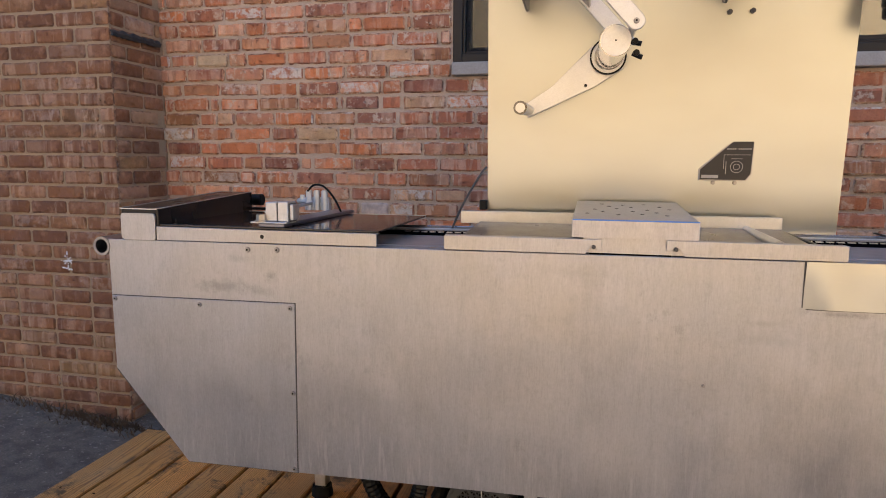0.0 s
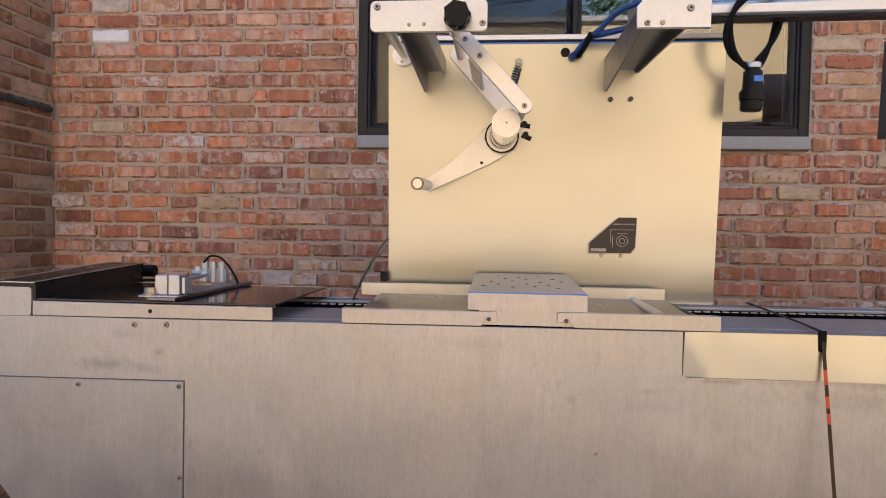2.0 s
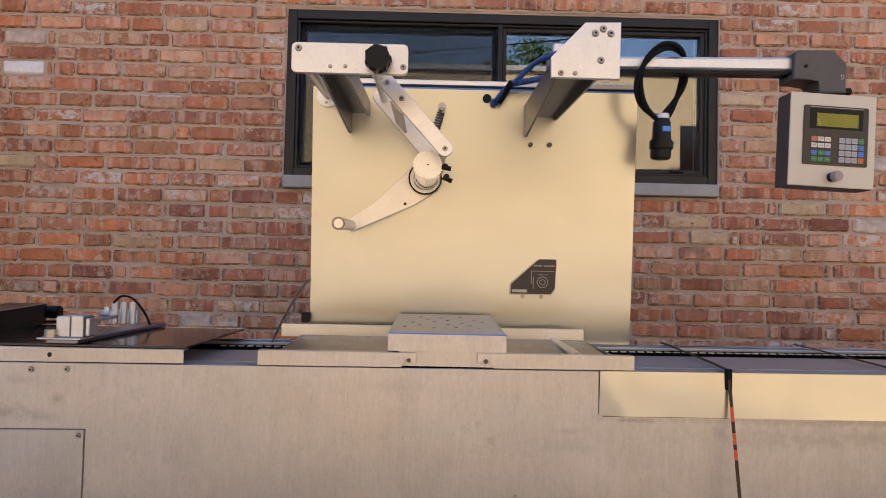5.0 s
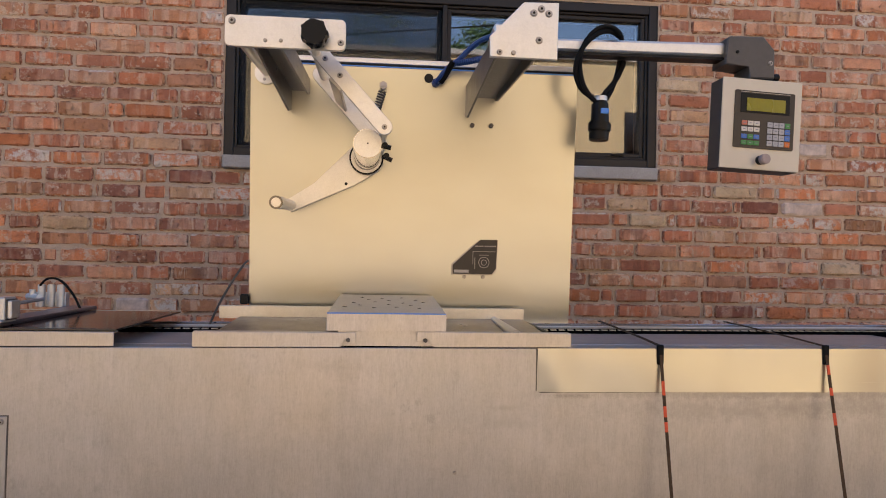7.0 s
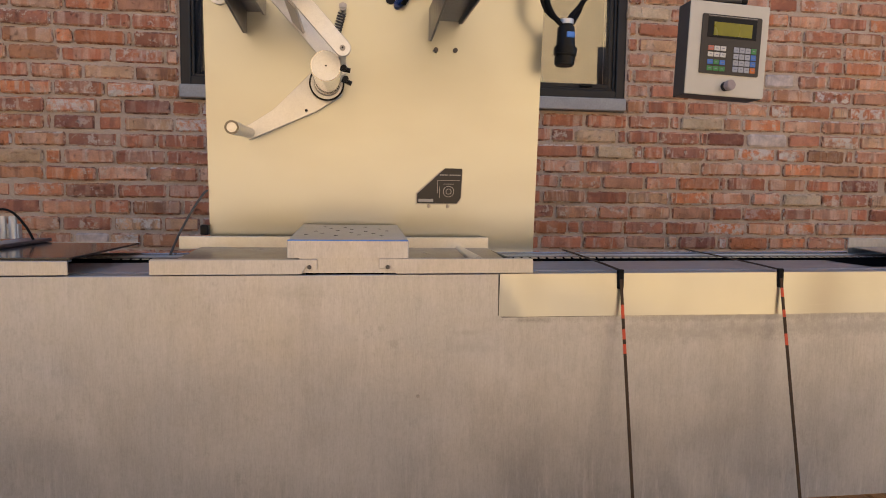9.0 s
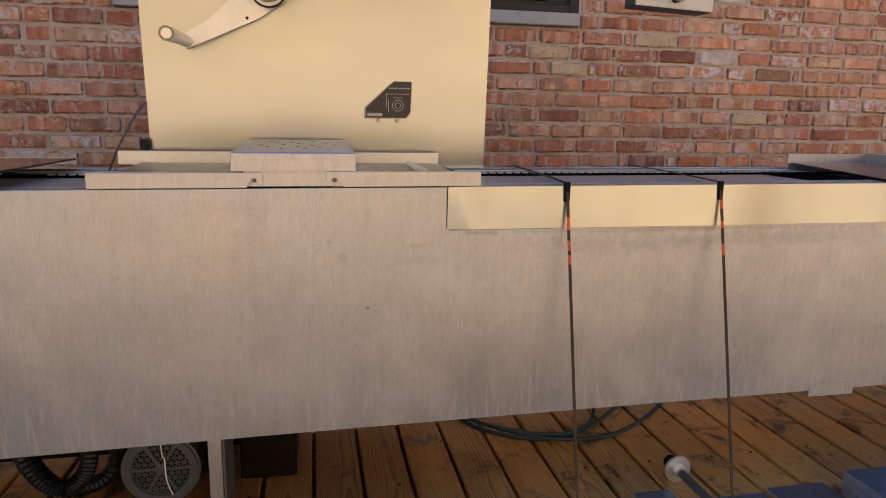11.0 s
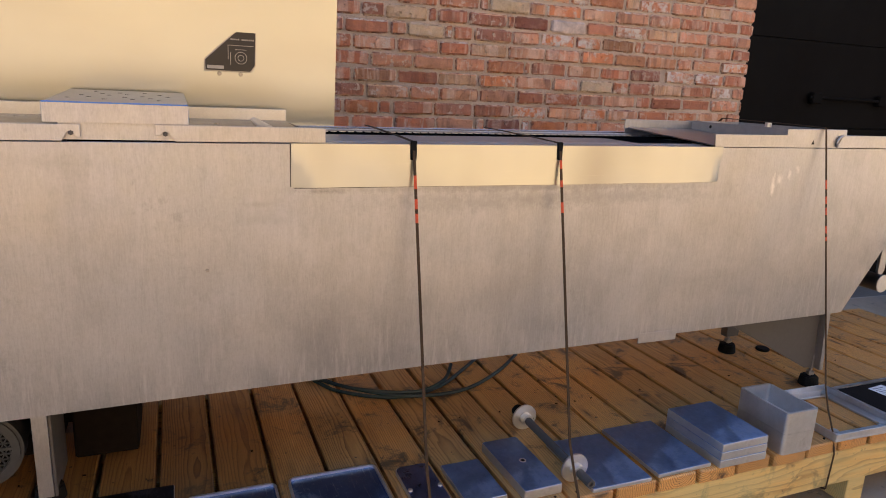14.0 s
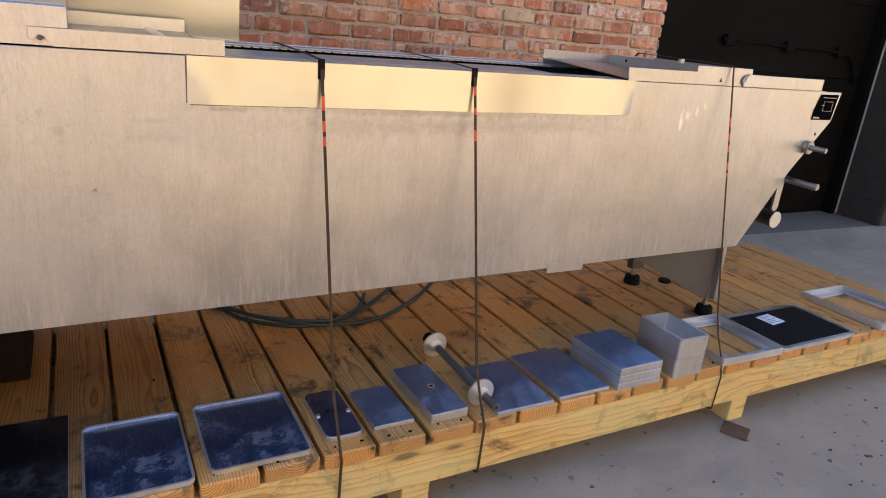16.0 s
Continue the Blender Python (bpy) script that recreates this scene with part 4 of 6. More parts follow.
def build_top():
    def long_bar(name, y0, y1, low, high, m, label="", bevel=0.001):
        """A bar along the whole top; it follows the slight fall of the machine's edge."""
        xa, xb = -0.60, 3.38
        return part(name, prism([(xa, top_z(xa) + low), (xa, top_z(xa) + high), (xb, top_z(xb) + high), (xb, top_z(xb) + low)], "y", y0, y1, bevel), m, MACHINE, label)

    long_bar("front_rail", F + 0.007, -1.434, -0.030, -0.0015, M_RAIL)
    long_bar("inner_rail", -1.431, -1.206, -0.030, 0.0000, M_RAIL)
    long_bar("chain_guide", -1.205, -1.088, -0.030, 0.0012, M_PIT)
    long_bar("rear_rail", -1.086, -0.955, -0.030, 0.0045, M_RAIL)
    long_bar("rear_bead", -1.080, -1.068, 0.0045, 0.0075, M_ALU)
    long_bar("rear_lip", -1.030, -1.014, 0.0050, 0.0110, M_CHROME)
    bm = bmesh.new()
    x = 0.10
    while x < 2.75:
        if not 0.32 < x < 1.10:
            add_box(bm, x, x + 0.0165, -1.157, -1.145, top_z(x) + 0.0035, top_z(x) + 0.0055)
        x += 0.0254
    tagged(part("chain", bm, M_ALU, MACHINE, "steel roller chain in its guide"), kind="stuff")

    def angle(name, poly, y, label=""):
        """A folded guard: upright plate with a narrow flange inward."""
        bm = prism(poly[::-1], "y", y, y + 0.003, 0.0006)
        zs, xs = max(p[1] for p in poly), [p[0] for p in poly]
        add_box(bm, min(xs) + 0.001, max(xs) - 0.001, y + 0.003, y + 0.026, zs - 0.0035, zs - 0.0006)
        return part(name, bm, M_STEEL, MACHINE, label)

    angle("guard", [(-0.494, 0.9005), (0.125, 0.9045), (0.125, 0.9355), (-0.494, 0.937)], F - 0.001)
    part("guard_hole", cyl((-0.185, F - 0.0015, 0.919), (-0.185, F - 0.0008, 0.919), 0.0055, 12), M_BLACK, MACHINE)
    angle("guide_rail", [(0.297, top_z(0.297) + 0.001), (0.632, top_z(0.632) + 0.001), (0.643, 0.926), (0.652, 0.928), (0.658, 0.914), (0.667, 0.914), (0.667, 0.9405), (0.297, 0.938)], F - 0.002)
    angle("guide_rail", [(0.81, 0.920), (0.820, 0.919), (0.828, 0.930), (0.838, 0.926), (0.850, top_z(0.85) + 0.001), (1.179, top_z(1.179) + 0.001), (1.179, 0.943), (0.81, 0.943)], F - 0.002)
    for x in (0.650, 0.830):
        bm = cyl((x, F + 0.002, 0.923), (x, F - 0.006, 0.923), 0.0052, 6)
        add_cyl(bm, (x, F - 0.006, 0.923), (x, F - 0.008, 0.923), 0.0038, 12)
        part("bolt", bm, M_GREYHOUSE, MACHINE)
    bm = boxed(0.255, 1.152, -1.082, -1.078, 0.930, 0.967, 0.0008)
    add_box(bm, 0.255, 1.152, -1.078, -1.055, 0.963, 0.9665)
    part("rear_guide", bm, M_ALU, MACHINE)
    part("slide_plate", prism([(F + 0.03, 0.914), (F + 0.03, 0.921), (-1.085, 0.936), (-1.085, 0.914)], "x", 0.315, 1.150, 0.001), M_SLIDE, MACHINE)
    part("slide_strip", boxed(1.152, 1.162, F + 0.03, -1.085, 0.915, 0.930, 0.001), M_BLACK, MACHINE)
    part("guide_rod", cyl((1.058, F + 0.06, 0.932), (1.062, -1.05, 0.932), 0.0115, 16), M_ALU, MACHINE, smooth=True)
    # raised bridge block with drilled top
    b = part("bridge_block", prism([(F + 0.001, 0.944), (F + 0.001, 0.9845), (-1.04, 1.0015), (-1.04, 0.944)], "x", 0.599, 0.879, 0.0015), M_STEEL, MACHINE)
    part("apron", boxed(0.626, 0.858, F + 0.0065, F + 0.0100, 0.9085, 0.946), M_STEEL, b)
    # black strip behind the gap, in place of the shade there
    part("apron_gap_dark", boxed(0.640, 0.822, F + 0.0105, F + 0.014, 0.890, 0.920), M_PIT, b)
    part("film_edge", boxed(0.600, 0.878, F - 0.0008, F + 0.004, 0.9835, 0.9862, 0.0006), M_BLUEFILM, b, "blue protective film edge")
    bm = bmesh.new()
    for i in range(17):
        x, y = 0.632 + 0.0125 * i + 0.006 * (i % 3), -1.36 + 0.058 * ((i * 7) % 5) - 0.02 * (i % 2)
        zt = 0.9847 + (y - F) * 0.0374
        add_ring(bm, (x, y, zt), (x, y, zt + 0.0008), 0.0052, 0.0030, 10)
    tagged(part("drilled_holes", bm, M_GREYHOUSE, b), kind="stuff")
    # black box guard and dark plate at the infeed
    bm = prism([(F + 0.004, 0.897), (F + 0.004, 0.983), (-0.985, 1.006), (-0.985, 0.897)], "x", -0.606, -0.492, 0.003)
    part("black_cover", bm, M_BOXGLOSS, MACHINE, "long black glossy cover")
    bm = prism(round_rect(-0.602, -0.497, 0.899, 0.971, 0.008)[::-1], "y", F - 0.002, F + 0.003, 0.001)
    part("cover_end", bm, M_STEEL, MACHINE)
    # bright strips drawn for the highlight along the cover's edges
    for x in (-0.6055, -0.4935):
        part("cover_highlight", prism([(F + 0.002, 0.9825), (F + 0.002, 0.9848), (-0.985, 1.0078), (-0.985, 1.0055)], "x", x - 0.0016, x + 0.0016), M_ALU, MACHINE, "pale strip painting the highlight on the cover edge")
    part("cover_highlight", boxed(-0.6055, -0.4935, F + 0.0018, F + 0.0042, 0.9815, 0.9838), M_ALU, MACHINE)
    part("side_strip", boxed(-0.615, -0.6075, F + 0.03, F + 0.04, 0.90, 0.935), M_ALU, MACHINE)
    part("dark_plate", boxed(-0.489, 0.128, F + 0.006, -1.015, 0.938, 0.943, 0.001), M_BLACKGLOSS, MACHINE, "dark glossy infeed plate")
    part("plate_edge", boxed(-0.489, 0.128, -1.0145, -1.0115, 0.9375, 0.9438), M_ALU, MACHINE)
    bm = cyl((-0.51, -0.955, 0.978), (-0.468, -0.955, 0.978), 0.020, 18, bevel=0.003)
    add_box(bm, -0.50, -0.41, -0.985, -0.955, 0.945, 0.953)
    part("roller_end", bm, M_BLACK, MACHINE)
    a = part("clamp_rail", boxed(-0.197, -0.125, F + 0.004, -0.985, 0.9435, 0.954, 0.002), M_CLAMP, MACHINE, "dull blue-grey steel clamp rail")
    part("foot_plate", boxed(-0.212, -0.112, F - 0.010, F + 0.05, 0.9545, 0.9585, 0.001), M_CAST, a)
    bm = boxed(-0.177, -0.146, F + 0.006, F + 0.055, 0.959, 1.008, 0.002)
    add_box(bm, -0.143, -0.115, F + 0.006, F + 0.055, 0.959, 1.010, 0.002)
    add_box(bm, -0.112, -0.103, F + 0.012, F + 0.05, 0.962, 1.003, 0.002)
    part("air_cylinder", bm, M_CAST, a)
    part("cylinder_gap", boxed(-0.1458, -0.1432, F + 0.0075, F + 0.0545, 0.9588, 1.0075), M_GREYHOUSE, a)
    part("cylinder_gap", boxed(-0.1148, -0.1122, F + 0.012, F + 0.0545, 0.9588, 1.0055), M_GREYHOUSE, a)
    bm = cyl((-0.186, F + 0.002, 0.963), (-0.186, F + 0.002, 0.977), 0.0135, 6, bevel=0.001)
    add_cyl(bm, (-0.186, F + 0.002, 0.9588), (-0.186, F + 0.002, 0.963), 0.0175, 20, bevel=0.001)
    part("bolt", bm, M_BRACKET, a, "hexagon bolt with washer")
    bm = bmesh.new()
    for i in range(3):
        add_cyl(bm, (-0.262 + 0.027 * i, -1.03, 0.953), (-0.262 + 0.027 * i, -1.03, 1.018), 0.0105, 16, bevel=0.002)
    add_box(bm, -0.280, -0.195, -1.030, -1.005, 0.953, 0.995, 0.002)
    part("air_cylinder", bm, M_CAST, a, smooth=True)
    part("port", cyl((-0.262, -1.0405, 0.975), (-0.262, -1.043, 0.975), 0.006, 12), M_BLACK, a)
    bm = cyl((-0.222, -1.12, 0.985), (-0.277, -1.07, 0.985), 0.010, 12)
    add_cyl(bm, (-0.257, -1.09, 0.985), (-0.257, -1.09, 1.006), 0.008, 12)
    add_cyl(bm, (-0.222, -1.40, 0.975), (-0.212, -1.12, 0.982), 0.005, 10)
    part("air_fitting", bm, M_CAST, a)
    part("sensor_cable", tube([(-0.262, -1.04, 1.015), (-0.235, -1.05, 1.036), (-0.195, -1.06, 1.030), (-0.155, -1.07, 0.990), (-0.130, -1.08, 0.948)], 0.0034, 8, 6), M_RUBBER, a, smooth=True)


build_top()


def build_discharge():
    bm = prism([(2.372, 0.913), (2.935, 0.916), (2.93, 0.976), (2.662, 0.9735), (2.662, 0.953), (2.366, 0.9515)][::-1], "y", F - 0.001, F + 0.003, 0.0006)
    part("side_guard", bm, M_STEEL, MACHINE)
    bm = prism([(2.892, 0.9165), (3.334, 0.9195), (3.334, 0.9595), (2.912, 0.957), (2.905, 0.945)][::-1], "y", F - 0.0045, F - 0.0015, 0.0006)
    add_box(bm, 2.915, 3.333, F - 0.0015, F + 0.02, 0.9545, 0.957)
    part("side_guard", bm, M_STEEL, MACHINE)
    bm = boxed(2.36, 2.80, -1.062, -1.058, 0.915, 0.972, 0.0008)
    add_box(bm, 2.36, 2.80, -1.058, -1.035, 0.968, 0.9715)
    part("rear_guard", bm, M_STEEL, MACHINE)
    part("chute_floor", prism([(F + 0.004, 0.9160), (-1.07, 0.940), (-1.07, 0.943), (F + 0.004, 0.9190)], "x", 2.37, 3.36), M_BRACKET, MACHINE)
    bm = boxed(2.667, 2.927, F + 0.004, -1.033, 0.944, 0.9465)
    add_box(bm, 2.664, 2.667, F + 0.004, -1.03, 0.925, 0.9735)
    add_box(bm, 2.927, 2.930, F + 0.004, -1.03, 0.925, 0.9735)
    add_box(bm, 2.667, 2.927, -1.033, -1.030, 0.925, 0.9735)
    c = part("hood", bm, M_RAIL, MACHINE, "grey folded sheet discharge box, open at the top")
    part("hood_hole", cyl((2.6630, -1.16, 0.958), (2.6638, -1.16, 0.958), 0.006, 12), M_BLACK, c)
    part("nut", cyl((2.90, -1.2, 0.9465), (2.90, -1.2, 0.982), 0.012, 6), M_ALU, c)
    # flat black sheet on the rail, painting the opening's darkness
    part("chain_well_dark", boxed(2.16, 2.368, -1.40, -1.208, top_z(2.26) + 0.0012, top_z(2.26) + 0.0026), M_PIT, MACHINE, "flat black sheet for the dark of the chain opening")
    part("notch", prism([(2.774, 0.926), (2.780, 0.940), (2.787, 0.926)], "y", F - 0.0018, F - 0.0005), M_BLACK, MACHINE)
    part("curled_lip", tube([(2.892, F - 0.004, 0.921), (2.886, F - 0.006, 0.936), (2.896, F - 0.006, 0.949), (2.912, F - 0.004, 0.955)], 0.0042, 8, 4), M_BRACKET, MACHINE, smooth=True)
    p = part("type_plate", prism([(3.322, 0.812), (3.322, 0.842), (3.345, 0.906), (3.453, 0.908), (3.441, 0.812)][::-1], "y", F - 0.0025, F - 0.0004), M_PIT, MACHINE, "dark printed plate")
    bm = bmesh.new()
    for x0, x1, z0, z1 in ((3.36, 3.44, 0.894, 0.8965), (3.36, 3.38, 0.866, 0.8675), (3.372, 3.428, 0.845, 0.8462), (3.372, 3.428, 0.880, 0.8812), (3.372, 3.3732, 0.8462, 0.880), (3.4268, 3.428, 0.8462, 0.880), (3.328, 3.366, 0.817, 0.823)):
        add_box(bm, x0, x1, F - 0.0034, F - 0.0026, z0, z1)
    part("printed_bars", bm, M_LINE, p)
    bm = cyl((3.335, F, 0.708), (3.335, F - 0.022, 0.708), 0.025, 20, bevel=0.003)
    add_cyl(bm, (3.335, F - 0.022, 0.708), (3.335, F - 0.085, 0.708), 0.010, 14, bevel=0.002)
    part("crank_shaft", bm, M_BRACKET, MACHINE, smooth=True)
    part("hole", cyl((3.372, F - 0.0006, 0.757), (3.372, F - 0.0012, 0.757), 0.006, 12), M_BLACK, MACHINE)
    part("end_link", prism(round_rect(3.275, 3.309, 0.445, 0.585, 0.015)[::-1], "y", F + 0.030, F + 0.040, 0.001), M_STEEL, MACHINE)
    bm = cyl((3.287, F + 0.014, 0.413), (3.287, F + 0.11, 0.413), 0.0325, 28)
    ro = part("end_roller", bm, M_SLIDE, MACHINE, "dull steel end roller", True)
    part("roller_cap", cyl((3.287, F + 0.010, 0.413), (3.287, F + 0.0139, 0.413), 0.0335, 28, bevel=0.001), M_ALU, ro)
    part("hanger_rod", cyl((3.32, F - 0.10, 0.572), (3.32, F + 0.06, 0.572), 0.013, 16, bevel=0.002), M_BRACKET, MACHINE, smooth=True)


build_discharge()


def add_box_turned(bm, c, ang, r0, r1, w):
    """A flat spoke that runs out from c at an angle in the upright plane."""
    d, n = Vector((math.cos(radians(ang)), 0, math.sin(radians(ang)))), Vector((-math.sin(radians(ang)), 0, math.cos(radians(ang))))
    o = Vector(c)
    vs = [bm.verts.new(o + d * q + n * s + Vector((0, y, 0))) for q in (r0, r1) for s in (-w, w) for y in (0, 0.004)]
    for f in ((0, 2, 6, 4), (1, 5, 7, 3), (0, 4, 5, 1), (2, 3, 7, 6), (0, 1, 3, 2), (4, 6, 7, 5)):
        bm.faces.new([vs[k] for k in f])


def build_underside():
    # gusset leg with levelling foot at the discharge end
    leg = part("leg", prism([(2.55, 0.335), (3.130, 0.335), (3.150, 0.045), (3.100, 0.050)], "y", -1.372, -1.366), M_GREYHOUSE, MACHINE, "dark gusset leg plate")
    part("leg_flange", prism([(3.132, 0.338), (3.150, 0.338), (3.168, 0.045), (3.150, 0.045)], "y", -1.40, -1.34, 0.001), M_STEEL, leg)
    leg2 = part("leg", boxed(3.05, 3.12, -1.02, -0.985, 0.05, 0.335, 0.002), M_GREYHOUSE, MACHINE)
    leg3 = part("leg", boxed(0.490, 0.525, -1.335, -1.325, -0.005, 0.34, 0.001), M_STEEL, MACHINE)
    part("leg_flange", boxed(0.527, 0.533, -1.335, -1.16, -0.005, 0.34), M_GREYHOUSE, leg3)
    leg4 = part("leg", boxed(-0.25, -0.21, -1.06, -1.02, 0.0, 0.34, 0.002), M_STEEL, MACHINE)
    for x, y, z, p in ((3.145, -1.367, 0.05, leg), (3.085, -1.0, 0.05, leg2), (0.51, -1.30, 0.0, leg3), (-0.23, -1.04, 0.0, leg4)):
        bm = cyl((x, y, -0.029), (x, y, 0.012), 0.038, 20, 0.032, 0.004)
        f = part("foot", bm, M_RUBBER, p, "black rubber levelling foot")
        bm = cyl((x, y, 0.012), (x, y, 0.10), 0.0065, 10)
        add_cyl(bm, (x, y, 0.018), (x, y, 0.030), 0.016, 6)
        part("stem", bm, M_BRACKET, f)
    # motor with a pierced fan cover
    cx, y0, cz, r = 0.362, -1.30, 0.127, 0.102
    mo = part("motor", cyl((cx, y0 + 0.03, cz), (cx, -1.0, cz), r * 0.94, 32), M_MOTOR, MACHINE, "grey electric motor with pierced fan cover", True)
    bm = add_ring(bmesh.new(), (cx, y0, cz), (cx, y0 + 0.05, cz), r, r - 0.026, 40)
    add_ring(bm, (cx, y0 - 0.006, cz), (cx, y0, cz), r - 0.008, r - 0.026, 40)
    part("fan_cover", bm, M_MOTOR, mo, smooth=True)
    bm = bmesh.new()
    for ang in (0, 60, 120):
        d, n = Vector((math.cos(radians(ang)), 0, math.sin(radians(ang)))), Vector((-math.sin(radians(ang)), 0, math.cos(radians(ang))))
        for i in range(-5, 6):
            o = i * 0.0145
            h = math.sqrt(max((r - 0.018) ** 2 - o * o, 0))
            if h > 0.02:
                p0, p1 = Vector((cx, y0 + 0.001, cz)) + n * o - d * h, Vector((cx, y0 + 0.001, cz)) + n * o + d * h
                vs = [bm.verts.new(q + n * w + Vector((0, y, 0))) for q in (p0, p1) for w in (-0.0016, 0.0016) for y in (0, 0.004)]
                for f in ((0, 2, 6, 4), (1, 5, 7, 3), (0, 4, 5, 1), (2, 3, 7, 6), (0, 1, 3, 2), (4, 6, 7, 5)):
                    bm.faces.new([vs[k] for k in f])
    for ang in (0, 60, 120, 180, 240, 300):
        add_box_turned(bm, (cx, y0 - 0.0005, cz), ang, 0.010, r - 0.024, 0.0036)
    add_cyl(bm, (cx, y0 - 0.001, cz), (cx, y0 + 0.004, cz), 0.017, 18)
    part("grille", bm, M_MOTOR, mo)
    # black disc for the darkness behind the grille
    part("fan_dark", cyl((cx, y0 + 0.018, cz), (cx, y0 + 0.028, cz), r - 0.02, 28), M_PIT, mo)
    part("string", tube([(cx + 0.004, y0 - 0.01, 0.30), (cx + 0.006, y0 - 0.01, 0.18), (cx + 0.012, y0 - 0.01, 0.16), (cx + 0.014, y0 - 0.01, 0.10), (cx + 0.028, y0 - 0.01, 0.055)], 0.0015, 6, 4), M_WHITEPAINT, mo, "white string")
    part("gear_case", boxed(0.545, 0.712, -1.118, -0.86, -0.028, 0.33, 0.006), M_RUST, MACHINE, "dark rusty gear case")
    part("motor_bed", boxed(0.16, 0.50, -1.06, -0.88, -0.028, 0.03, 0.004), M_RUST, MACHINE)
    # unseen sheet, added to block light from behind the machine
    part("rear_baffle", boxed(-0.40, 0.70, BK - 0.004, BK - 0.001, 0.03, 0.34), M_RUST, MACHINE)
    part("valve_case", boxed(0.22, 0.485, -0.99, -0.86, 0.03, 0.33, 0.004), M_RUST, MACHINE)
    for pts in ([(0.02, -1.30, 0.345), (0.028, -1.30, 0.20), (0.07, -1.29, 0.11), (0.12, -1.28, 0.085), (0.165, -1.28, 0.12), (0.185, -1.28, 0.20), (0.185, -1.27, 0.345)],
                [(-0.02, -1.20, 0.345), (0.0, -1.2, 0.15), (0.06, -1.2, 0.05), (0.14, -1.2, 0.04), (0.22, -1.2, 0.10), (0.245, -1.2, 0.345)]):
        part("ribbed_hose", tube(pts, 0.021, 10, 14, ripple=0.14), M_BLACK, MACHINE, "ribbed flexible vacuum hose")


build_underside()


def build_back_panel():
    """The upright satin panel with film rollers and brackets on it. It leans forward slightly at the top."""
    def lean(z):
        return -1.012 - 0.075 * (z - 0.93)
    bm = bmesh.new()
    z0, z1, x0, x1 = 0.60, 1.684, 0.326, 1.310
    vs = [bm.verts.new((x, lean(z) + d, z)) for z in (z0, z1) for x in (x0, x1) for d in (0, 0.012)]
    for f in ((0, 2, 6, 4), (1, 5, 7, 3), (0, 4, 5, 1), (2, 3, 7, 6), (0, 1, 3, 2), (4, 6, 7, 5)):
        bm.faces.new([vs[k] for k in f])
    bmesh.ops.bevel(bm, geom=bm.edges[:], offset=0.002, segments=2, affect='EDGES')
    pan = part("back_panel", bm, M_STEEL_BACK, MACHINE, "upright satin stainless panel")
    part("film_edge", boxed(0.332, 1.304, lean(1.684) - 0.001, lean(1.684) + 0.010, 1.6835, 1.6870), M_BLUEFILM, pan, "blue protective film edge")
    part("rear_frame", boxed(0.345, 1.312, lean(1.7) + 0.016, lean(1.7) + 0.06, 1.6985, 1.7150, 0.002), M_ALU, pan)
    # black filler for the dark gap under the frame
    part("frame_gap", boxed(0.34, 1.305, lean(1.7) + 0.017, lean(1.7) + 0.058, 1.62, 1.6984), M_BLACK, pan)
    part("panel_stay", boxed(0.40, 0.46, -0.985, -0.94, 0.35, 1.6, 0.003), M_GREYHOUSE, pan)
    part("panel_stay", boxed(1.18, 1.24, -0.985, -0.94, 0.35, 1.6, 0.003), M_GREYHOUSE, pan)
    # printed plate
    y = lean(1.12) - 0.001
    pl = part("type_plate", prism([(0.936, 1.066), (0.936, 1.098), (1.022, 1.178), (1.079, 1.178), (1.075, 1.085), (1.062, 1.066)][::-1], "y", y - 0.003, y + 0.006, 0.0006), M_LINE, pan, "brown printed plate with pale outline drawing")
    part("plate_face", prism([(0.939, 1.069), (0.939, 1.097), (1.0235, 1.1755), (1.0765, 1.1755), (1.0725, 1.086), (1.060, 1.069)][::-1], "y", y - 0.0042, y - 0.003), M_PANELBROWN, pl)
    bm = bmesh.new()
    for i in range(13):
        x = 1.008 + 0.005 * i
        if i != 5:
            add_box(bm, x, x + 0.0032, y - 0.0052, y - 0.0043, 1.153, 1.157)
    for xa, xb, za, zb in ((0.943, 0.988, 1.073, 1.082), (1.0, 1.07, 1.138, 1.1393), (1.0, 1.0013, 1.10, 1.138), (1.006, 1.0075, 1.085, 1.12), (1.02, 1.05, 1.127, 1.1283)):
        add_box(bm, xa, xb, y - 0.0052, y - 0.0043, za, zb)
    add_ring(bm, (1.035, y - 0.0052, 1.105), (1.035, y - 0.0043, 1.105), 0.017, 0.0155, 18)
    add_ring(bm, (1.035, y - 0.0052, 1.105), (1.035, y - 0.0043, 1.105), 0.009, 0.0075, 14)
    part("printed_lines", bm, M_LINE, pl)
    for x in (0.976, 1.034):
        screw(x, 1.060, lean(1.06) - 0.001, pan, 0.0055)
    for x, z in ((0.987, 1.521), (1.045, 1.522)):
        bm = cyl((x, lean(z), z), (x, lean(z) - 0.010, z), 0.007, 12)
        part("bolt", bm, M_GREYHOUSE, pan)
    part("grommet", cyl((0.852, lean(1.66), 1.657), (0.852, lean(1.66) - 0.004, 1.657), 0.0135, 20), M_BLACK, pan)
    # flanged rod to the outer plate
    bm = cyl((0.372, lean(1.65), 1.652), (0.372, lean(1.65) - 0.010, 1.652), 0.033, 28, bevel=0.002)
    add_cyl(bm, (0.372, lean(1.65) - 0.006, 1.655), (0.405, -1.60, 1.590), 0.0125, 16)
    rod = part("flanged_rod", bm, M_ALU, pan, smooth=True)
    screw(0.368, 1.632, lean(1.63) - 0.010, rod, 0.005)

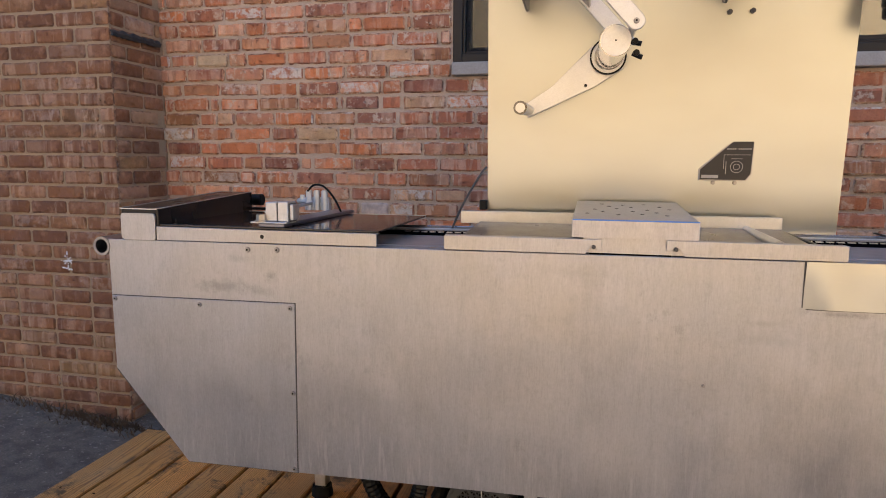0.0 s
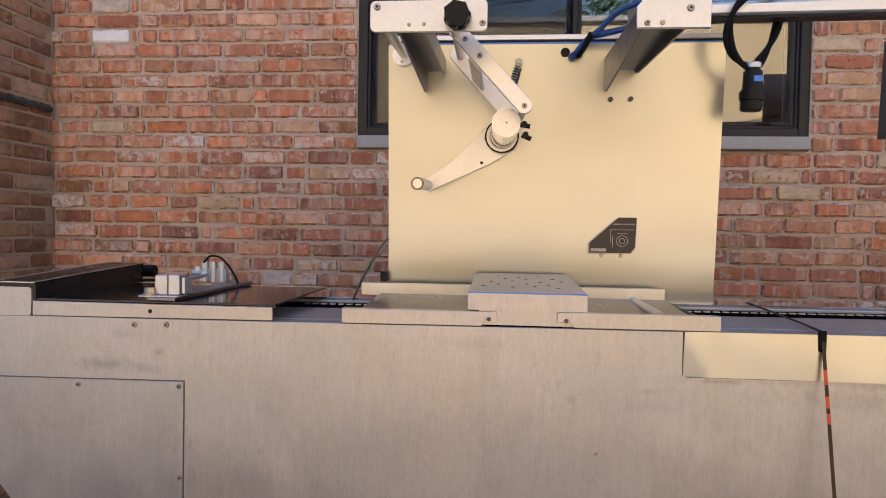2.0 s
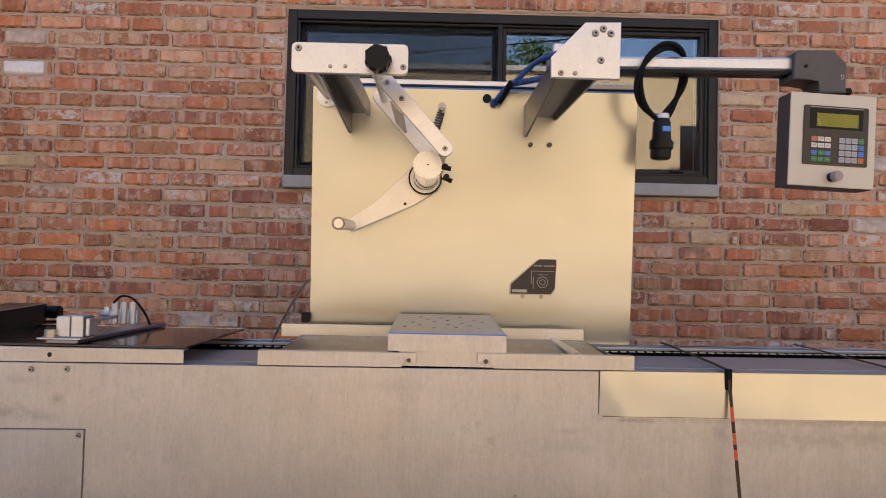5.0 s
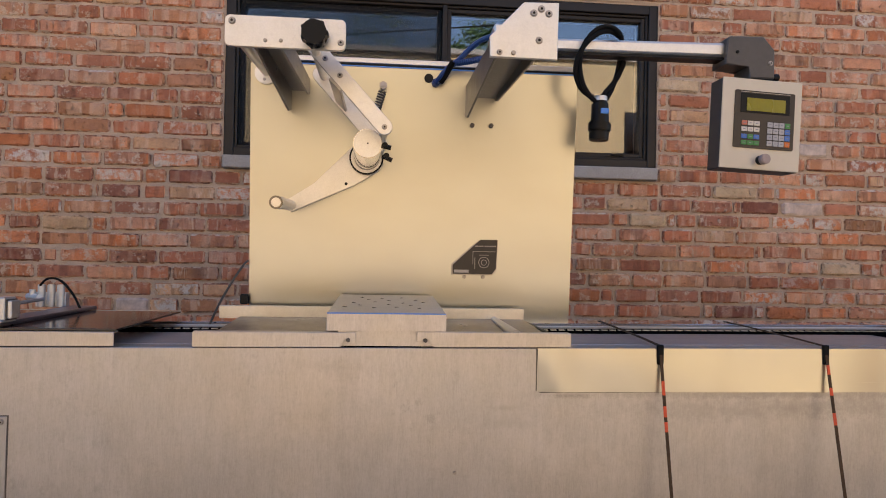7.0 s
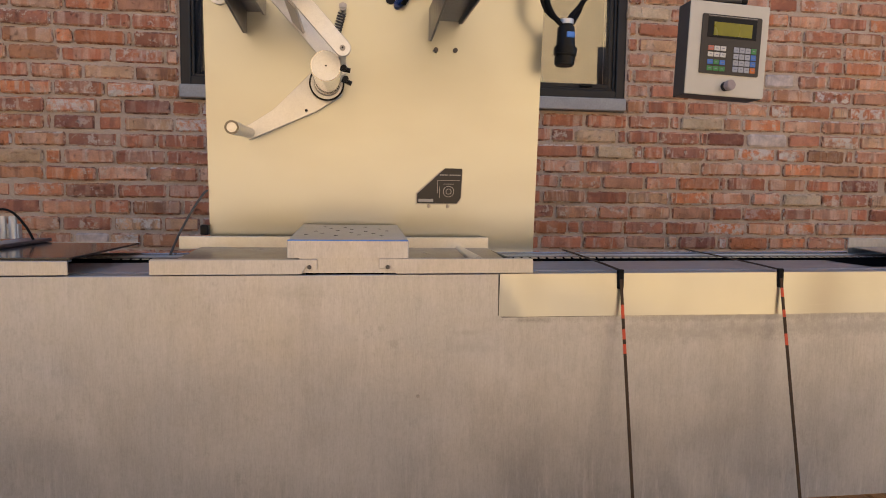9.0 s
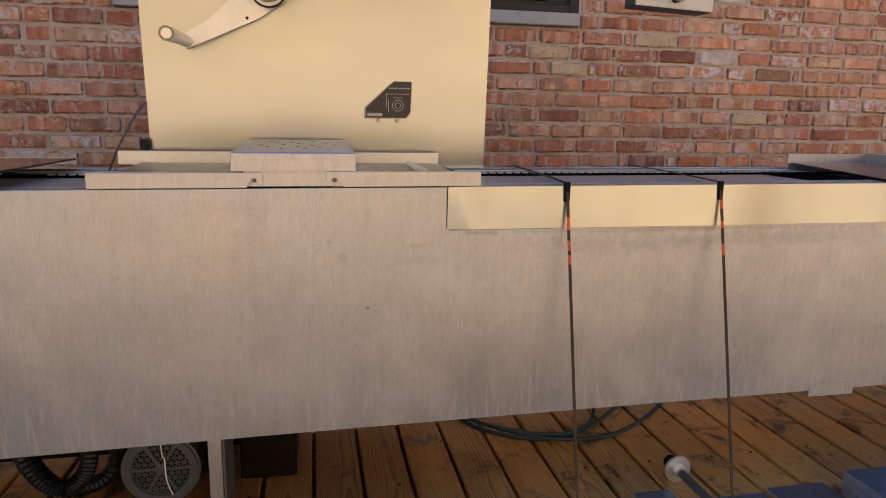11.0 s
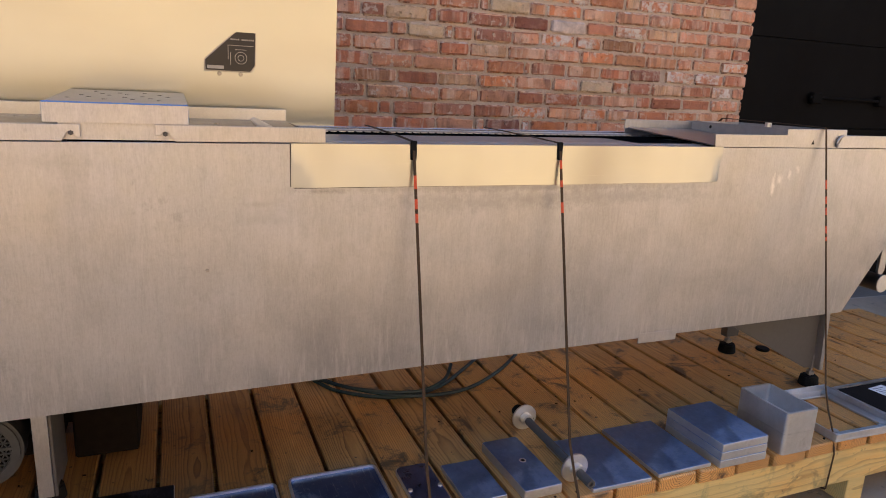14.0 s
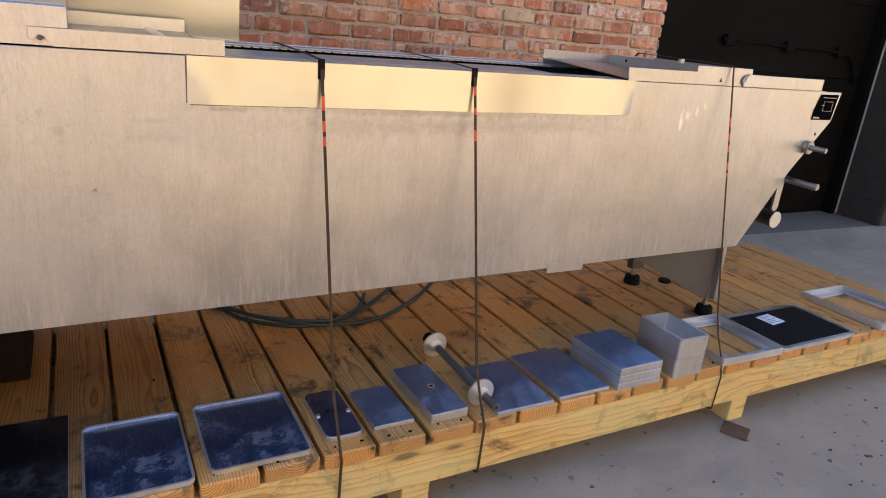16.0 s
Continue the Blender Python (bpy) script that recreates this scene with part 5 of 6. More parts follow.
    def plate(poly, label):
        return part("outer_plate", prism(poly[::-1], "y", -1.612, -1.600, 0.001), M_ALU, pan, label)
    o1 = plate(round_rect(0.382, 0.637, 1.562, 1.628, 0.010), "pale machined outer plate")
    for x, z, rr in ((0.397, 1.615, 0.009), (0.467, 1.576, 0.005), (0.500, 1.577, 0.005), (0.627, 1.578, 0.008)):
        screw(x, z, -1.612, o1, rr * 0.8)
    bm = bmesh.new()
    lobes = [(0.574 + (0.0262 + 0.0038 * math.cos(7 * t)) * math.cos(t), 1.586 + (0.0262 + 0.0038 * math.cos(7 * t)) * math.sin(t)) for t in [2 * math.pi * i / 56 for i in range(56)]]
    add_prism(bm, lobes[::-1], "y", -1.656, -1.624, 0.003)
    add_cyl(bm, (0.570, -1.624, 1.590), (0.570, -1.612, 1.590), 0.016, 16)
    part("star_knob", bm, M_BLACK, o1, "black plastic star knob", True)
    o2 = plate([(0.953, 1.564), (0.952, 1.609), (1.027, 1.688), (1.106, 1.690), (1.104, 1.563)], "pale chamfered outer plate")
    for x, z, rr in ((1.049, 1.664, 0.0075), (1.066, 1.674, 0.0075), (1.083, 1.664, 0.0075), (1.062, 1.604, 0.0075), (0.974, 1.574, 0.006), (1.005, 1.574, 0.005)):
        screw(x, z, -1.612, o2, rr)
    # channel brackets that carry the plates
    for xa, xb, xr, dz in ((0.440, 0.500, 0.020, 0.0), (0.965, 1.060, 0.045, 0.0)):
        bm = bmesh.new()
        for x0, x1, za in ((xa, xa + 0.006, 1.536), (xb - 0.006, xb, 1.588)):
            lo = [(-1.600, 1.566), (-1.10, za), (-1.055, za + 0.012), (-1.055, 1.640), (-1.600, 1.620)]
            add_prism(bm, lo, "x", x0, x1, 0.001)
        add_prism(bm, [(-1.598, 1.600), (-1.058, 1.605), (-1.058, 1.611), (-1.598, 1.606)], "x", xa + 0.006, xb - 0.006)
        part("channel_bracket", bm, M_CHANNEL, pan)
    # dancer arm: two bars with cross plate
    def bar(p, q, w, y0, y1, m, name, holes=()):
        p, q = Vector((p[0], 0, p[1])), Vector((q[0], 0, q[1]))
        d = (q - p).normalized()
        n = Vector((-d.z, 0, d.x))
        pts = []
        for c, s in ((q, 1), (p, -1)):
            for k in range(9):
                a = math.pi * (k / 8 - 0.5)
                v = c + d * s * math.cos(a) * w + n * s * math.sin(a) * w
                pts.append((v.x, v.z))
        b = part(name, prism(pts, "y", y0, y1, 0.001), m, pan)
        for f in holes:
            c = p + (q - p) * f
            screw(c.x, c.z, y0, b, 0.006)
        return b
    bar((0.556, 1.612), (0.724, 1.427), 0.0190, -1.472, -1.460, M_ALU, "dancer_bar", (0.15, 0.36, 1.0))
    bar((0.545, 1.610), (0.712, 1.425), 0.020, -1.235, -1.225, M_ALU, "dancer_bar")
    bm = bmesh.new()
    add_cyl(bm, (0.562, -1.60, 1.595), (0.556, -1.22, 1.605), 0.011, 16)
    part("pivot_rod", bm, M_ALU, pan, smooth=True)
    part("cross_plate", boxed(0.585, 0.625, -1.462, -1.23, 1.523, 1.530, 0.001, turn=(0, 46, 0)), M_STEEL, pan)
    part("cross_rod", cyl((0.724, -1.46, 1.432), (0.712, -1.08, 1.425), 0.010, 14), M_ALU, pan, smooth=True)
    for (x, z), (u, w) in (((0.729, 1.394), (0.741, 1.389)), ((0.733, 1.368), (0.744, 1.358))):
        bm = cyl((x - 0.012, -1.40, z), (u, -1.40, w), 0.006, 12)
        add_cyl(bm, (x - 0.003, -1.414, z), (x - 0.003, -1.388, z), 0.0072, 14, bevel=0.002)
        part("thumb_screw", bm, M_BLACK, pan)
    # large roller
    bm = cyl((0.683, -1.402, 1.398), (0.673, -1.085, 1.407), 0.0365, 36, bevel=0.002)
    ro = part("film_roller", bm, M_CHROME, pan, "bright steel film roller", True)
    part("roller_cap", cyl((0.683, -1.4035, 1.398), (0.683, -1.4024, 1.398), 0.0352, 30), M_ALU, ro)
    part("cap_hole", cyl((0.683, -1.4044, 1.398), (0.683, -1.4037, 1.398), 0.0022, 10), M_BLACK, ro)
    bm = add_ring(bmesh.new(), (0.671, -1.092, 1.408), (0.671, -1.07, 1.408), 0.0480, 0.0372, 36)
    part("roller_flange", bm, M_ALU, ro, smooth=True)
    part("flange_rim", add_ring(bmesh.new(), (0.671, -1.096, 1.408), (0.671, -1.086, 1.408), 0.0500, 0.0455, 36), M_BLACK, ro)
    # dark ring painting a reflection onto the chrome barrel
    part("reflection_band", add_ring(bmesh.new(), (0.6745, -1.135, 1.4055), (0.6738, -1.112, 1.4062), 0.0370, 0.0360, 36), M_SLIDE, ro, smooth=True)
    # tapered arm with idler rod
    bm = prism([(0.452, 1.243), (0.436, 1.262), (0.445, 1.282), (0.520, 1.330), (0.628, 1.440), (0.690, 1.462), (0.722, 1.420), (0.712, 1.375), (0.640, 1.330)], "y", -1.078, -1.066, 0.001)
    arm = part("swing_arm", bm, M_ALU, pan)
    screw(0.612, 1.331, -1.078, arm, 0.004, M_BLACK)
    bm = cyl((0.462, -1.33, 1.250), (0.452, -1.07, 1.264), 0.0150, 24)
    add_cyl(bm, (0.465, -1.416, 1.245), (0.462, -1.33, 1.250), 0.0165, 24, bevel=0.002)
    part("idler_rod", bm, M_ALU, arm, smooth=True)
    part("rod_cap", add_ring(bmesh.new(), (0.4652, -1.418, 1.245), (0.4650, -1.4155, 1.245), 0.0165, 0.0118, 24), M_SLIDE, arm)
    # coil spring on studs
    pts = []
    a, b = Vector((0.714, -1.085, 1.609)), Vector((0.695, -1.085, 1.540))
    d = (b - a).normalized()
    n = Vector((-d.z, 0, d.x))
    for i in range(12 * 9 + 1):
        t = i / (12 * 9)
        ang = 2 * math.pi * 9 * t
        pts.append(a + (b - a) * t + n * 0.0105 * math.cos(ang) + Vector((0, 0.0105 * math.sin(ang), 0)))
    part("coil_spring", tube(pts, 0.0021, 6, 1), M_GREYHOUSE, pan, "dark coil spring", True)
    bm = cyl((0.716, lean(1.62), 1.622), (0.716, -1.10, 1.622), 0.0085, 14)
    add_cyl(bm, (0.716, -1.10, 1.622), (0.716, -1.104, 1.622), 0.0125, 6)
    add_cyl(bm, (0.716, -1.104, 1.622), (0.716, -1.108, 1.622), 0.006, 12)
    part("stud", bm, M_BRACKET, pan)
    # hoses
    part("air_hose", tube([(0.872, lean(1.645), 1.641), (0.880, -1.10, 1.648), (0.901, -1.12, 1.672), (0.934, -1.13, 1.697), (0.965, -1.14, 1.728), (0.995, -1.16, 1.748), (1.04, -1.20, 1.757)], 0.0080, 8, 7), M_BLUEHOSE, pan, "blue air hose", True)
    part("air_hose", tube([(0.880, lean(1.65), 1.648), (0.893, -1.10, 1.660), (0.917, -1.13, 1.684), (0.940, -1.14, 1.687), (0.975, -1.15, 1.692), (1.02, -1.17, 1.698)], 0.0078, 8, 12, ripple=0.28), M_BLUEHOSE, pan, "blue spiral-wrapped air hose", True)
    part("hose_clamp", tube([(0.886, -1.095, 1.640), (0.900, -1.115, 1.660), (0.918, -1.14, 1.690)], 0.0092, 8, 5), M_RUBBER, pan, smooth=True)
    part("hose_fitting", cyl((0.872, lean(1.64) + 0.001, 1.641), (0.874, lean(1.64) - 0.022, 1.643), 0.0115, 14, bevel=0.002), M_BLUEHOSE, pan)
    part("side_cable", tube([(0.326, -1.04, 1.098), (0.315, -1.05, 1.085), (0.285, -1.06, 1.035), (0.250, -1.06, 0.970), (0.222, -1.06, 0.905)], 0.0034, 8, 6), M_GREYHOUSE, pan, "dark grey cable", True)
    part("side_fitting", boxed(0.305, 0.328, -1.045, -1.02, 0.968, 0.998, 0.003), M_BLACK, pan)


build_back_panel()


def build_console():
    """The control box on its swing arm."""
    c = thing("control_console", "beige steel control box with keypad on swing arm", "control box", (1.84, -1.13, 1.40))
    # the box hangs slightly askew
    tilt = Matrix.Translation((1.835, -1.18, 1.53)) @ Matrix.Rotation(radians(1.2), 4, "Z") @ Matrix.Rotation(radians(2.2), 4, "Y") @ Matrix.Translation((-1.835, 1.18, -1.53))

    def put(name, bm, m, parent, label="", smooth=False):
        bmesh.ops.transform(bm, matrix=tilt, verts=bm.verts[:])
        return part(name, bm, m, parent, label, smooth)
    X0, X1, Z0, Z1, Y = 1.710, 1.960, 1.396, 1.664, -1.18
    put("housing", boxed(X0 + 0.002, X1 - 0.002, Y + 0.003, Y + 0.072, Z0 - 0.001, Z1, 0.002), M_GREYHOUSE, c, "dark grey housing")
    face = put("face_plate", boxed(X0, X1, Y - 0.003, Y + 0.0025, Z0, Z1, 0.0015), M_BEIGE, c, "pale beige face plate")
    k = put("keypad", prism(round_rect(1.748, 1.936, 1.458, 1.628, 0.004)[::-1], "y", Y - 0.0065, Y - 0.003, 0.0008), M_PANELBROWN, c, "dark brown membrane keypad")
    put("display_bezel", boxed(1.765, 1.920, Y - 0.0078, Y - 0.0066, 1.562, 1.620, 0.0005), M_BLACK, k)
    put("display", boxed(1.784, 1.905, Y - 0.009, Y - 0.0079, 1.568, 1.606), M_LCD, k, "olive green display")
    put("header_line", boxed(1.765, 1.920, Y - 0.0080, Y - 0.0068, 1.6225, 1.6240), M_LINE, k)

    def key(x, z, w, h, col):
        put("key", boxed(x + 0.0008, x + w - 0.0008, Y - 0.0085, Y - 0.0066, z + 0.0008, z + h - 0.0008, 0.0006), KEY_PAINT[col], k)
        b = boxed(x + w * 0.3, x + w * 0.7, Y - 0.0091, Y - 0.0086, z + h * 0.45, z + h * 0.58)
        put("key_mark", b, M_INK, k)
    for r, row in enumerate((("red", "white", "white"), ("white", "white", "white"), ("blue", "green", "blue"), ("green", "green", "green"))):
        for i, col in enumerate(row):
            key(1.770 + 0.0195 * i, 1.524 - 0.0185 * r - (0.003 if r > 1 else 0), 0.019, 0.015, col)
    for r in range(4):
        for i in range(4):
            col = "grey" if i < 3 else ("green", "blue", "blue", "orange")[r]
            key(1.851 + 0.0185 * i, 1.522 - 0.0185 * r, 0.018, 0.017, col)
    bm = cyl((1.835, Y - 0.003, 1.424), (1.835, Y - 0.018, 1.424), 0.0135, 20)
    kn = put("button_collar", bm, M_BLACK, c, "", True)
    put("button", cyl((1.835, Y - 0.018, 1.424), (1.835, Y - 0.038, 1.424), 0.0150, 22, bevel=0.003), M_BUTTON, kn, "worn pale push button", True)
    # arm
    bm = bmesh.new()
    add_prism(bm, [(1.045, 1.726), (1.735, 1.733), (1.735, 1.776), (1.045, 1.762)], "y", -1.165, -1.115, 0.008)
    arm = part("swing_arm", bm, M_ALU, c, "square aluminium arm")
    # black strip standing for the arm's shaded underside
    part("arm_underside_dark", prism([(1.10, 1.7195), (1.735, 1.7250), (1.735, 1.7325), (1.10, 1.7265)], "y", -1.162, -1.118), M_BLACK, arm)
    part("arm_mount", boxed(1.03, 1.10, -1.19, -1.06, 1.70, 1.79, 0.004), M_ALU, arm)
    el = prism([(1.728, 1.722), (1.728, 1.784), (1.735, 1.790), (1.840, 1.792), (1.874, 1.754), (1.874, 1.668), (1.797, 1.667), (1.797, 1.705), (1.722, 1.706), (1.722, 1.722)], "y", -1.185, -1.10, 0.004)
    e = part("elbow", el, M_GREYHOUSE, c, "dark grey cast elbow")
    screw(1.860, 1.713, -1.185, e, 0.0065)
    screw(1.757, 1.743, -1.185, e, 0.005, M_BLACK)
    part("neck", boxed(1.800, 1.868, -1.172, -1.110, 1.652, 1.668, 0.003), M_BLACK, e)
    bm = cyl((1.874, -1.15, 1.680), (1.890, -1.15, 1.680), 0.007, 12)
    add_cyl(bm, (1.886, -1.15, 1.680), (1.906, -1.15, 1.682), 0.0115, 12, bevel=0.002)
    add_cyl(bm, (1.889, -1.15, 1.680), (1.889, -1.15, 1.662), 0.006, 10)
    part("clamp_screw", bm, M_BLACK, e)


build_console()


def build_power_cable():
    c = thing("power_cable", "coiled black power cable with blue-banded plug on arm", "cable", (1.37, -1.17, 1.48))
    # two strands twisted into one loop that hangs over the arm
    ring = [Vector(q) for q in ((1.352, -1.180, 1.578), (1.318, -1.184, 1.590), (1.287, -1.188, 1.622), (1.274, -1.190, 1.668), (1.281, -1.189, 1.714), (1.306, -1.186, 1.758), (1.345, -1.180, 1.790),
                                (1.388, -1.160, 1.797), (1.428, -1.120, 1.784), (1.440, -1.098, 1.745), (1.428, -1.102, 1.692), (1.402, -1.125, 1.645), (1.368, -1.168, 1.605), (1.350, -1.178, 1.580))]
    ring = smooth_path(ring, 6)
    for turn in (0.0, math.pi):
        pts = []
        for i, q in enumerate(ring):
            d = (ring[min(i + 1, len(ring) - 1)] - ring[max(i - 1, 0)]).normalized()
            u = d.cross(Vector((0, 1, 0))).normalized()
            w = d.cross(u)
            a = turn + 2 * math.pi * 2.2 * i / len(ring)
            pts.append(q + (u * math.cos(a) + w * math.sin(a)) * 0.0068)
        part("cable", tube(pts, 0.0070, 10, 1), M_RUBBER, c, smooth=True)
    x, y = 1.345, -1.18
    bm = cyl((x, y, 1.590), (x, y, 1.575), 0.018, 20)
    add_cyl(bm, (x, y, 1.575), (x, y, 1.510), 0.0245, 24, 0.027, 0.003)
    add_cyl(bm, (x, y, 1.518), (x - 0.002, y, 1.492), 0.034, 24, 0.032, 0.003)
    add_cyl(bm, (x - 0.002, y, 1.492), (x - 0.003, y, 1.466), 0.029, 24, 0.028, 0.003)
    p = part("plug", bm, M_BLACK, c, "black plastic mains plug", True)
    part("collar", cyl((x, y, 1.594), (x, y, 1.581), 0.0205, 20), M_CAST, p)
    part("band", boxed(x - 0.006, x + 0.018, y - 0.0275, y - 0.020, 1.540, 1.556, 0.002), M_BLUEFILM, p, "bright blue label")


build_power_cable()


def build_strap(x, end_x, back_x, red, wide=0.0036, lift=0.006):
    """A tie-down strap: over the machine's top, down the front, to the pallet's side."""
    s = thing("tie_down_strap", "black tie-down strap with orange bands over the machine", "strap", (x, -1.6, -0.2), "tie-down straps")
    top, end = Vector((x, F - 0.0065, top_z(x) + lift)), Vector((end_x, -1.731, -0.205))
    edge = Vector((end_x, -1.7375, -0.045))
    knee = top + (end - top) * 0.74

    def along(f):
        """A point of the strap: straight from the machine's top, out over the deck's edge, then down."""
        if f < 0.74:
            return top + (knee - top) * (f / 0.74)
        if f < 0.86:
            return knee + (edge - knee) * ((f - 0.74) / 0.12)
        return edge + (end - edge) * ((f - 0.86) / 0.14)

    cuts = [0.0] + red + [1.0]
    for i, (a, b) in enumerate(zip(cuts, cuts[1:])):
        bm = tube([along(a + (b - a) * q / 12) for q in range(13)], wide, n=1, flat=(0, -1, 0))
        part("band" if i % 2 else "webbing", bm, M_STRAPRED if i % 2 else M_STRAP, s, "orange woven band" if i % 2 else "")
    part("over_top", tube([top, Vector((x - (x - back_x) * 0.25, -1.38, top.z + 0.003)), Vector((x - (x - back_x) * 0.75, -1.12, top.z + 0.006)), Vector((back_x, -1.028, top.z + 0.006)), Vector((back_x, -0.960, top_z(x) + 0.013))], 0.0048, n=1, flat=(0, 0, 1)), M_STRAP, s)
    part("under_pallet", tube([end, Vector((end_x, -1.70, -0.215)), Vector((end_x, -1.60, -0.215))], 0.0052, n=1, flat=(0, 0, -1)), M_STRAP, s)
    if x > 2.5:
        return
    bm = boxed(x - 0.008, x + 0.008, F - 0.012, F - 0.002, top.z - 0.045, top.z + 0.003, 0.002)
    part("edge_guard", bm, M_RUBBER, s)


build_strap(1.398, 1.408, 1.425, [0.073, 0.102, 0.124, 0.146, 0.156, 0.176])
build_strap(1.820, 1.835, 1.850, [0.040, 0.060, 0.088, 0.104, 0.140, 0.165])
build_strap(2.822, 2.832, 2.845, [0.14, 0.165, 0.185, 0.205, 0.215, 0.235, 0.265, 0.285, 0.295, 0.305], 0.0029, 0.064)

# ---- things on the pallet ----
D = -0.03


def lipped_tray(name, x0, x1, y0, y1, h, label, inner, rim=0.006, cat="tray"):
    t = thing(name, label, cat, ((x0 + x1) / 2, (y0 + y1) / 2, D))
    part("base", prism(round_rect(x0 + 0.004, x1 - 0.004, y0 + 0.004, y1 - 0.004, 0.018), "z", D + 0.0005, D + 0.006), inner, t)
    bm = bmesh.new()
    o, i = round_rect(x0, x1, y0, y1, 0.022), round_rect(x0 + rim, x1 - rim, y0 + rim, y1 - rim, 0.014)
    loops = [[bm.verts.new((u, v, z)) for u, v in ring] for ring, z in ((i, D + 0.0055), (o, D + 0.001), (o, D + h), (i, D + h))]
    for k in range(4):
        a, b = loops[k], loops[(k + 1) % 4]
        for j in range(len(a)):
            bm.faces.new((a[j], a[(j + 1) % len(a)], b[(j + 1) % len(a)], b[j]))
    part("rim", bm, M_TRAYRIM, t, "bare aluminium rim")
    return t


def flat_plate(name, x0, x1, y0, y1, z0, z1, label, r=0.003, turn=0.0, group="", m=None):
    t = thing(name, label, "plate", ((x0 + x1) / 2, (y0 + y1) / 2, z0), group)
    c = Vector(((x0 + x1) / 2, (y0 + y1) / 2, 0))
    bm = prism(round_rect(x0, x1, y0, y1, r, 4), "z", z0, z1 - 0.0008, 0.001)
    bmesh.ops.rotate(bm, verts=bm.verts[:], cent=c, matrix=Matrix.Rotation(radians(turn), 3, "Z"))
    part("body", bm, M_CAST, t)
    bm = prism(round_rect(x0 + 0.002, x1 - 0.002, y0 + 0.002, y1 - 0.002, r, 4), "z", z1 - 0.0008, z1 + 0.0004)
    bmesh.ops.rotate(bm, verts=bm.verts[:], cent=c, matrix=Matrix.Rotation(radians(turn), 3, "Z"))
    part("top_face", bm, m or M_BLUEPLATE, t, "blue-grey tinted top face")
    return t


flat_plate("steel_sheet", 0.46, 0.806, -1.715, -1.338, D + 0.0005, D + 0.006, "thin blackened steel sheet lying on the boards", 0.004, 0, "", M_SHEET)
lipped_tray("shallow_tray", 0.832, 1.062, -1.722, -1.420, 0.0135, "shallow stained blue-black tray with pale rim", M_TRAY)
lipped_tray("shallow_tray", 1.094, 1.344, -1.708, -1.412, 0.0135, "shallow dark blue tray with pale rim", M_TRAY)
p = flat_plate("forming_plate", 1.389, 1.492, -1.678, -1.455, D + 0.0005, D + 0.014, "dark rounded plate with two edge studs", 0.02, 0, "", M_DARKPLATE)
for x, y in ((1.397, -1.575), (1.484, -1.575)):
    part("stud", cyl((x, y, D + 0.0135), (x, y, D + 0.019), 0.007, 14, 0.006), M_ALU, p)
flat_plate("forming_plate", 1.522, 1.643, -1.672, -1.483, D + 0.0005, D + 0.014, "small blue-grey aluminium plate on the boards", 0.003, 0.5)
p = flat_plate("forming_plate", 1.682, 1.802, -1.694, -1.425, D + 0.0005, D + 0.029, "thick blue-grey plate with centre hole", 0.006, 1.0)
part("hole_rim", add_ring(bmesh.new(), (1.752, -1.555, D + 0.029), (1.752, -1.555, D + 0.0306), 0.0105, 0.0065, 18), M_ALU, p)
part("hole", cyl((1.752, -1.555, D + 0.0285), (1.752, -1.555, D + 0.0298), 0.0068, 16), M_BLACK, p)
flat_plate("forming_plate", 1.886, 2.086, -1.726, -1.462, D + 0.0005, D + 0.013, "broad blue-grey aluminium plate on the boards", 0.003, -0.6)
flat_plate("forming_plate", 2.112, 2.312, -1.720, -1.442, D + 0.0005, D + 0.013, "broad blue-grey aluminium plate beside the stack", 0.003, 0.8)
for i in range(3):
    z = D + 0.0006 + 0.0268 * i
    flat_plate("stacked_plate", 2.330, 2.515, -1.738 + 0.001 * i, -1.492, z, z + 0.0255, "thick aluminium plate in a stack of three", 0.003, 0.4 * i, "stack of plates")


def build_tubs():
    for i in range(2):
        t = thing("deep_tub", "deep cast aluminium tub, one of two stacked", "tub", (2.645, -1.645, D), "stacked tubs")
        z0, z1 = D + 0.001 + 0.072 * i, D + 0.072 + 0.073 * i
        o, n = round_rect(2.578, 2.712, -1.742, -1.545, 0.012), round_rect(2.586, 2.704, -1.734, -1.553, 0.010)
        bm = bmesh.new()
        floor = z1 - 0.070
        lo, ot, it, fl = [[bm.verts.new((u, v, z)) for u, v in ring] for ring, z in ((o, z0), (o, z1), (n, z1), (n, floor + 0.006))]
        for a, b in ((lo, ot), (ot, it), (it, fl)):
            for j in range(len(a)):
                bm.faces.new((a[j], a[(j + 1) % len(a)], b[(j + 1) % len(a)], b[j]))
        bm.faces.new(fl)
        bm.faces.new(lo[::-1])
        part("body", bm, M_CAST, t)


build_tubs()


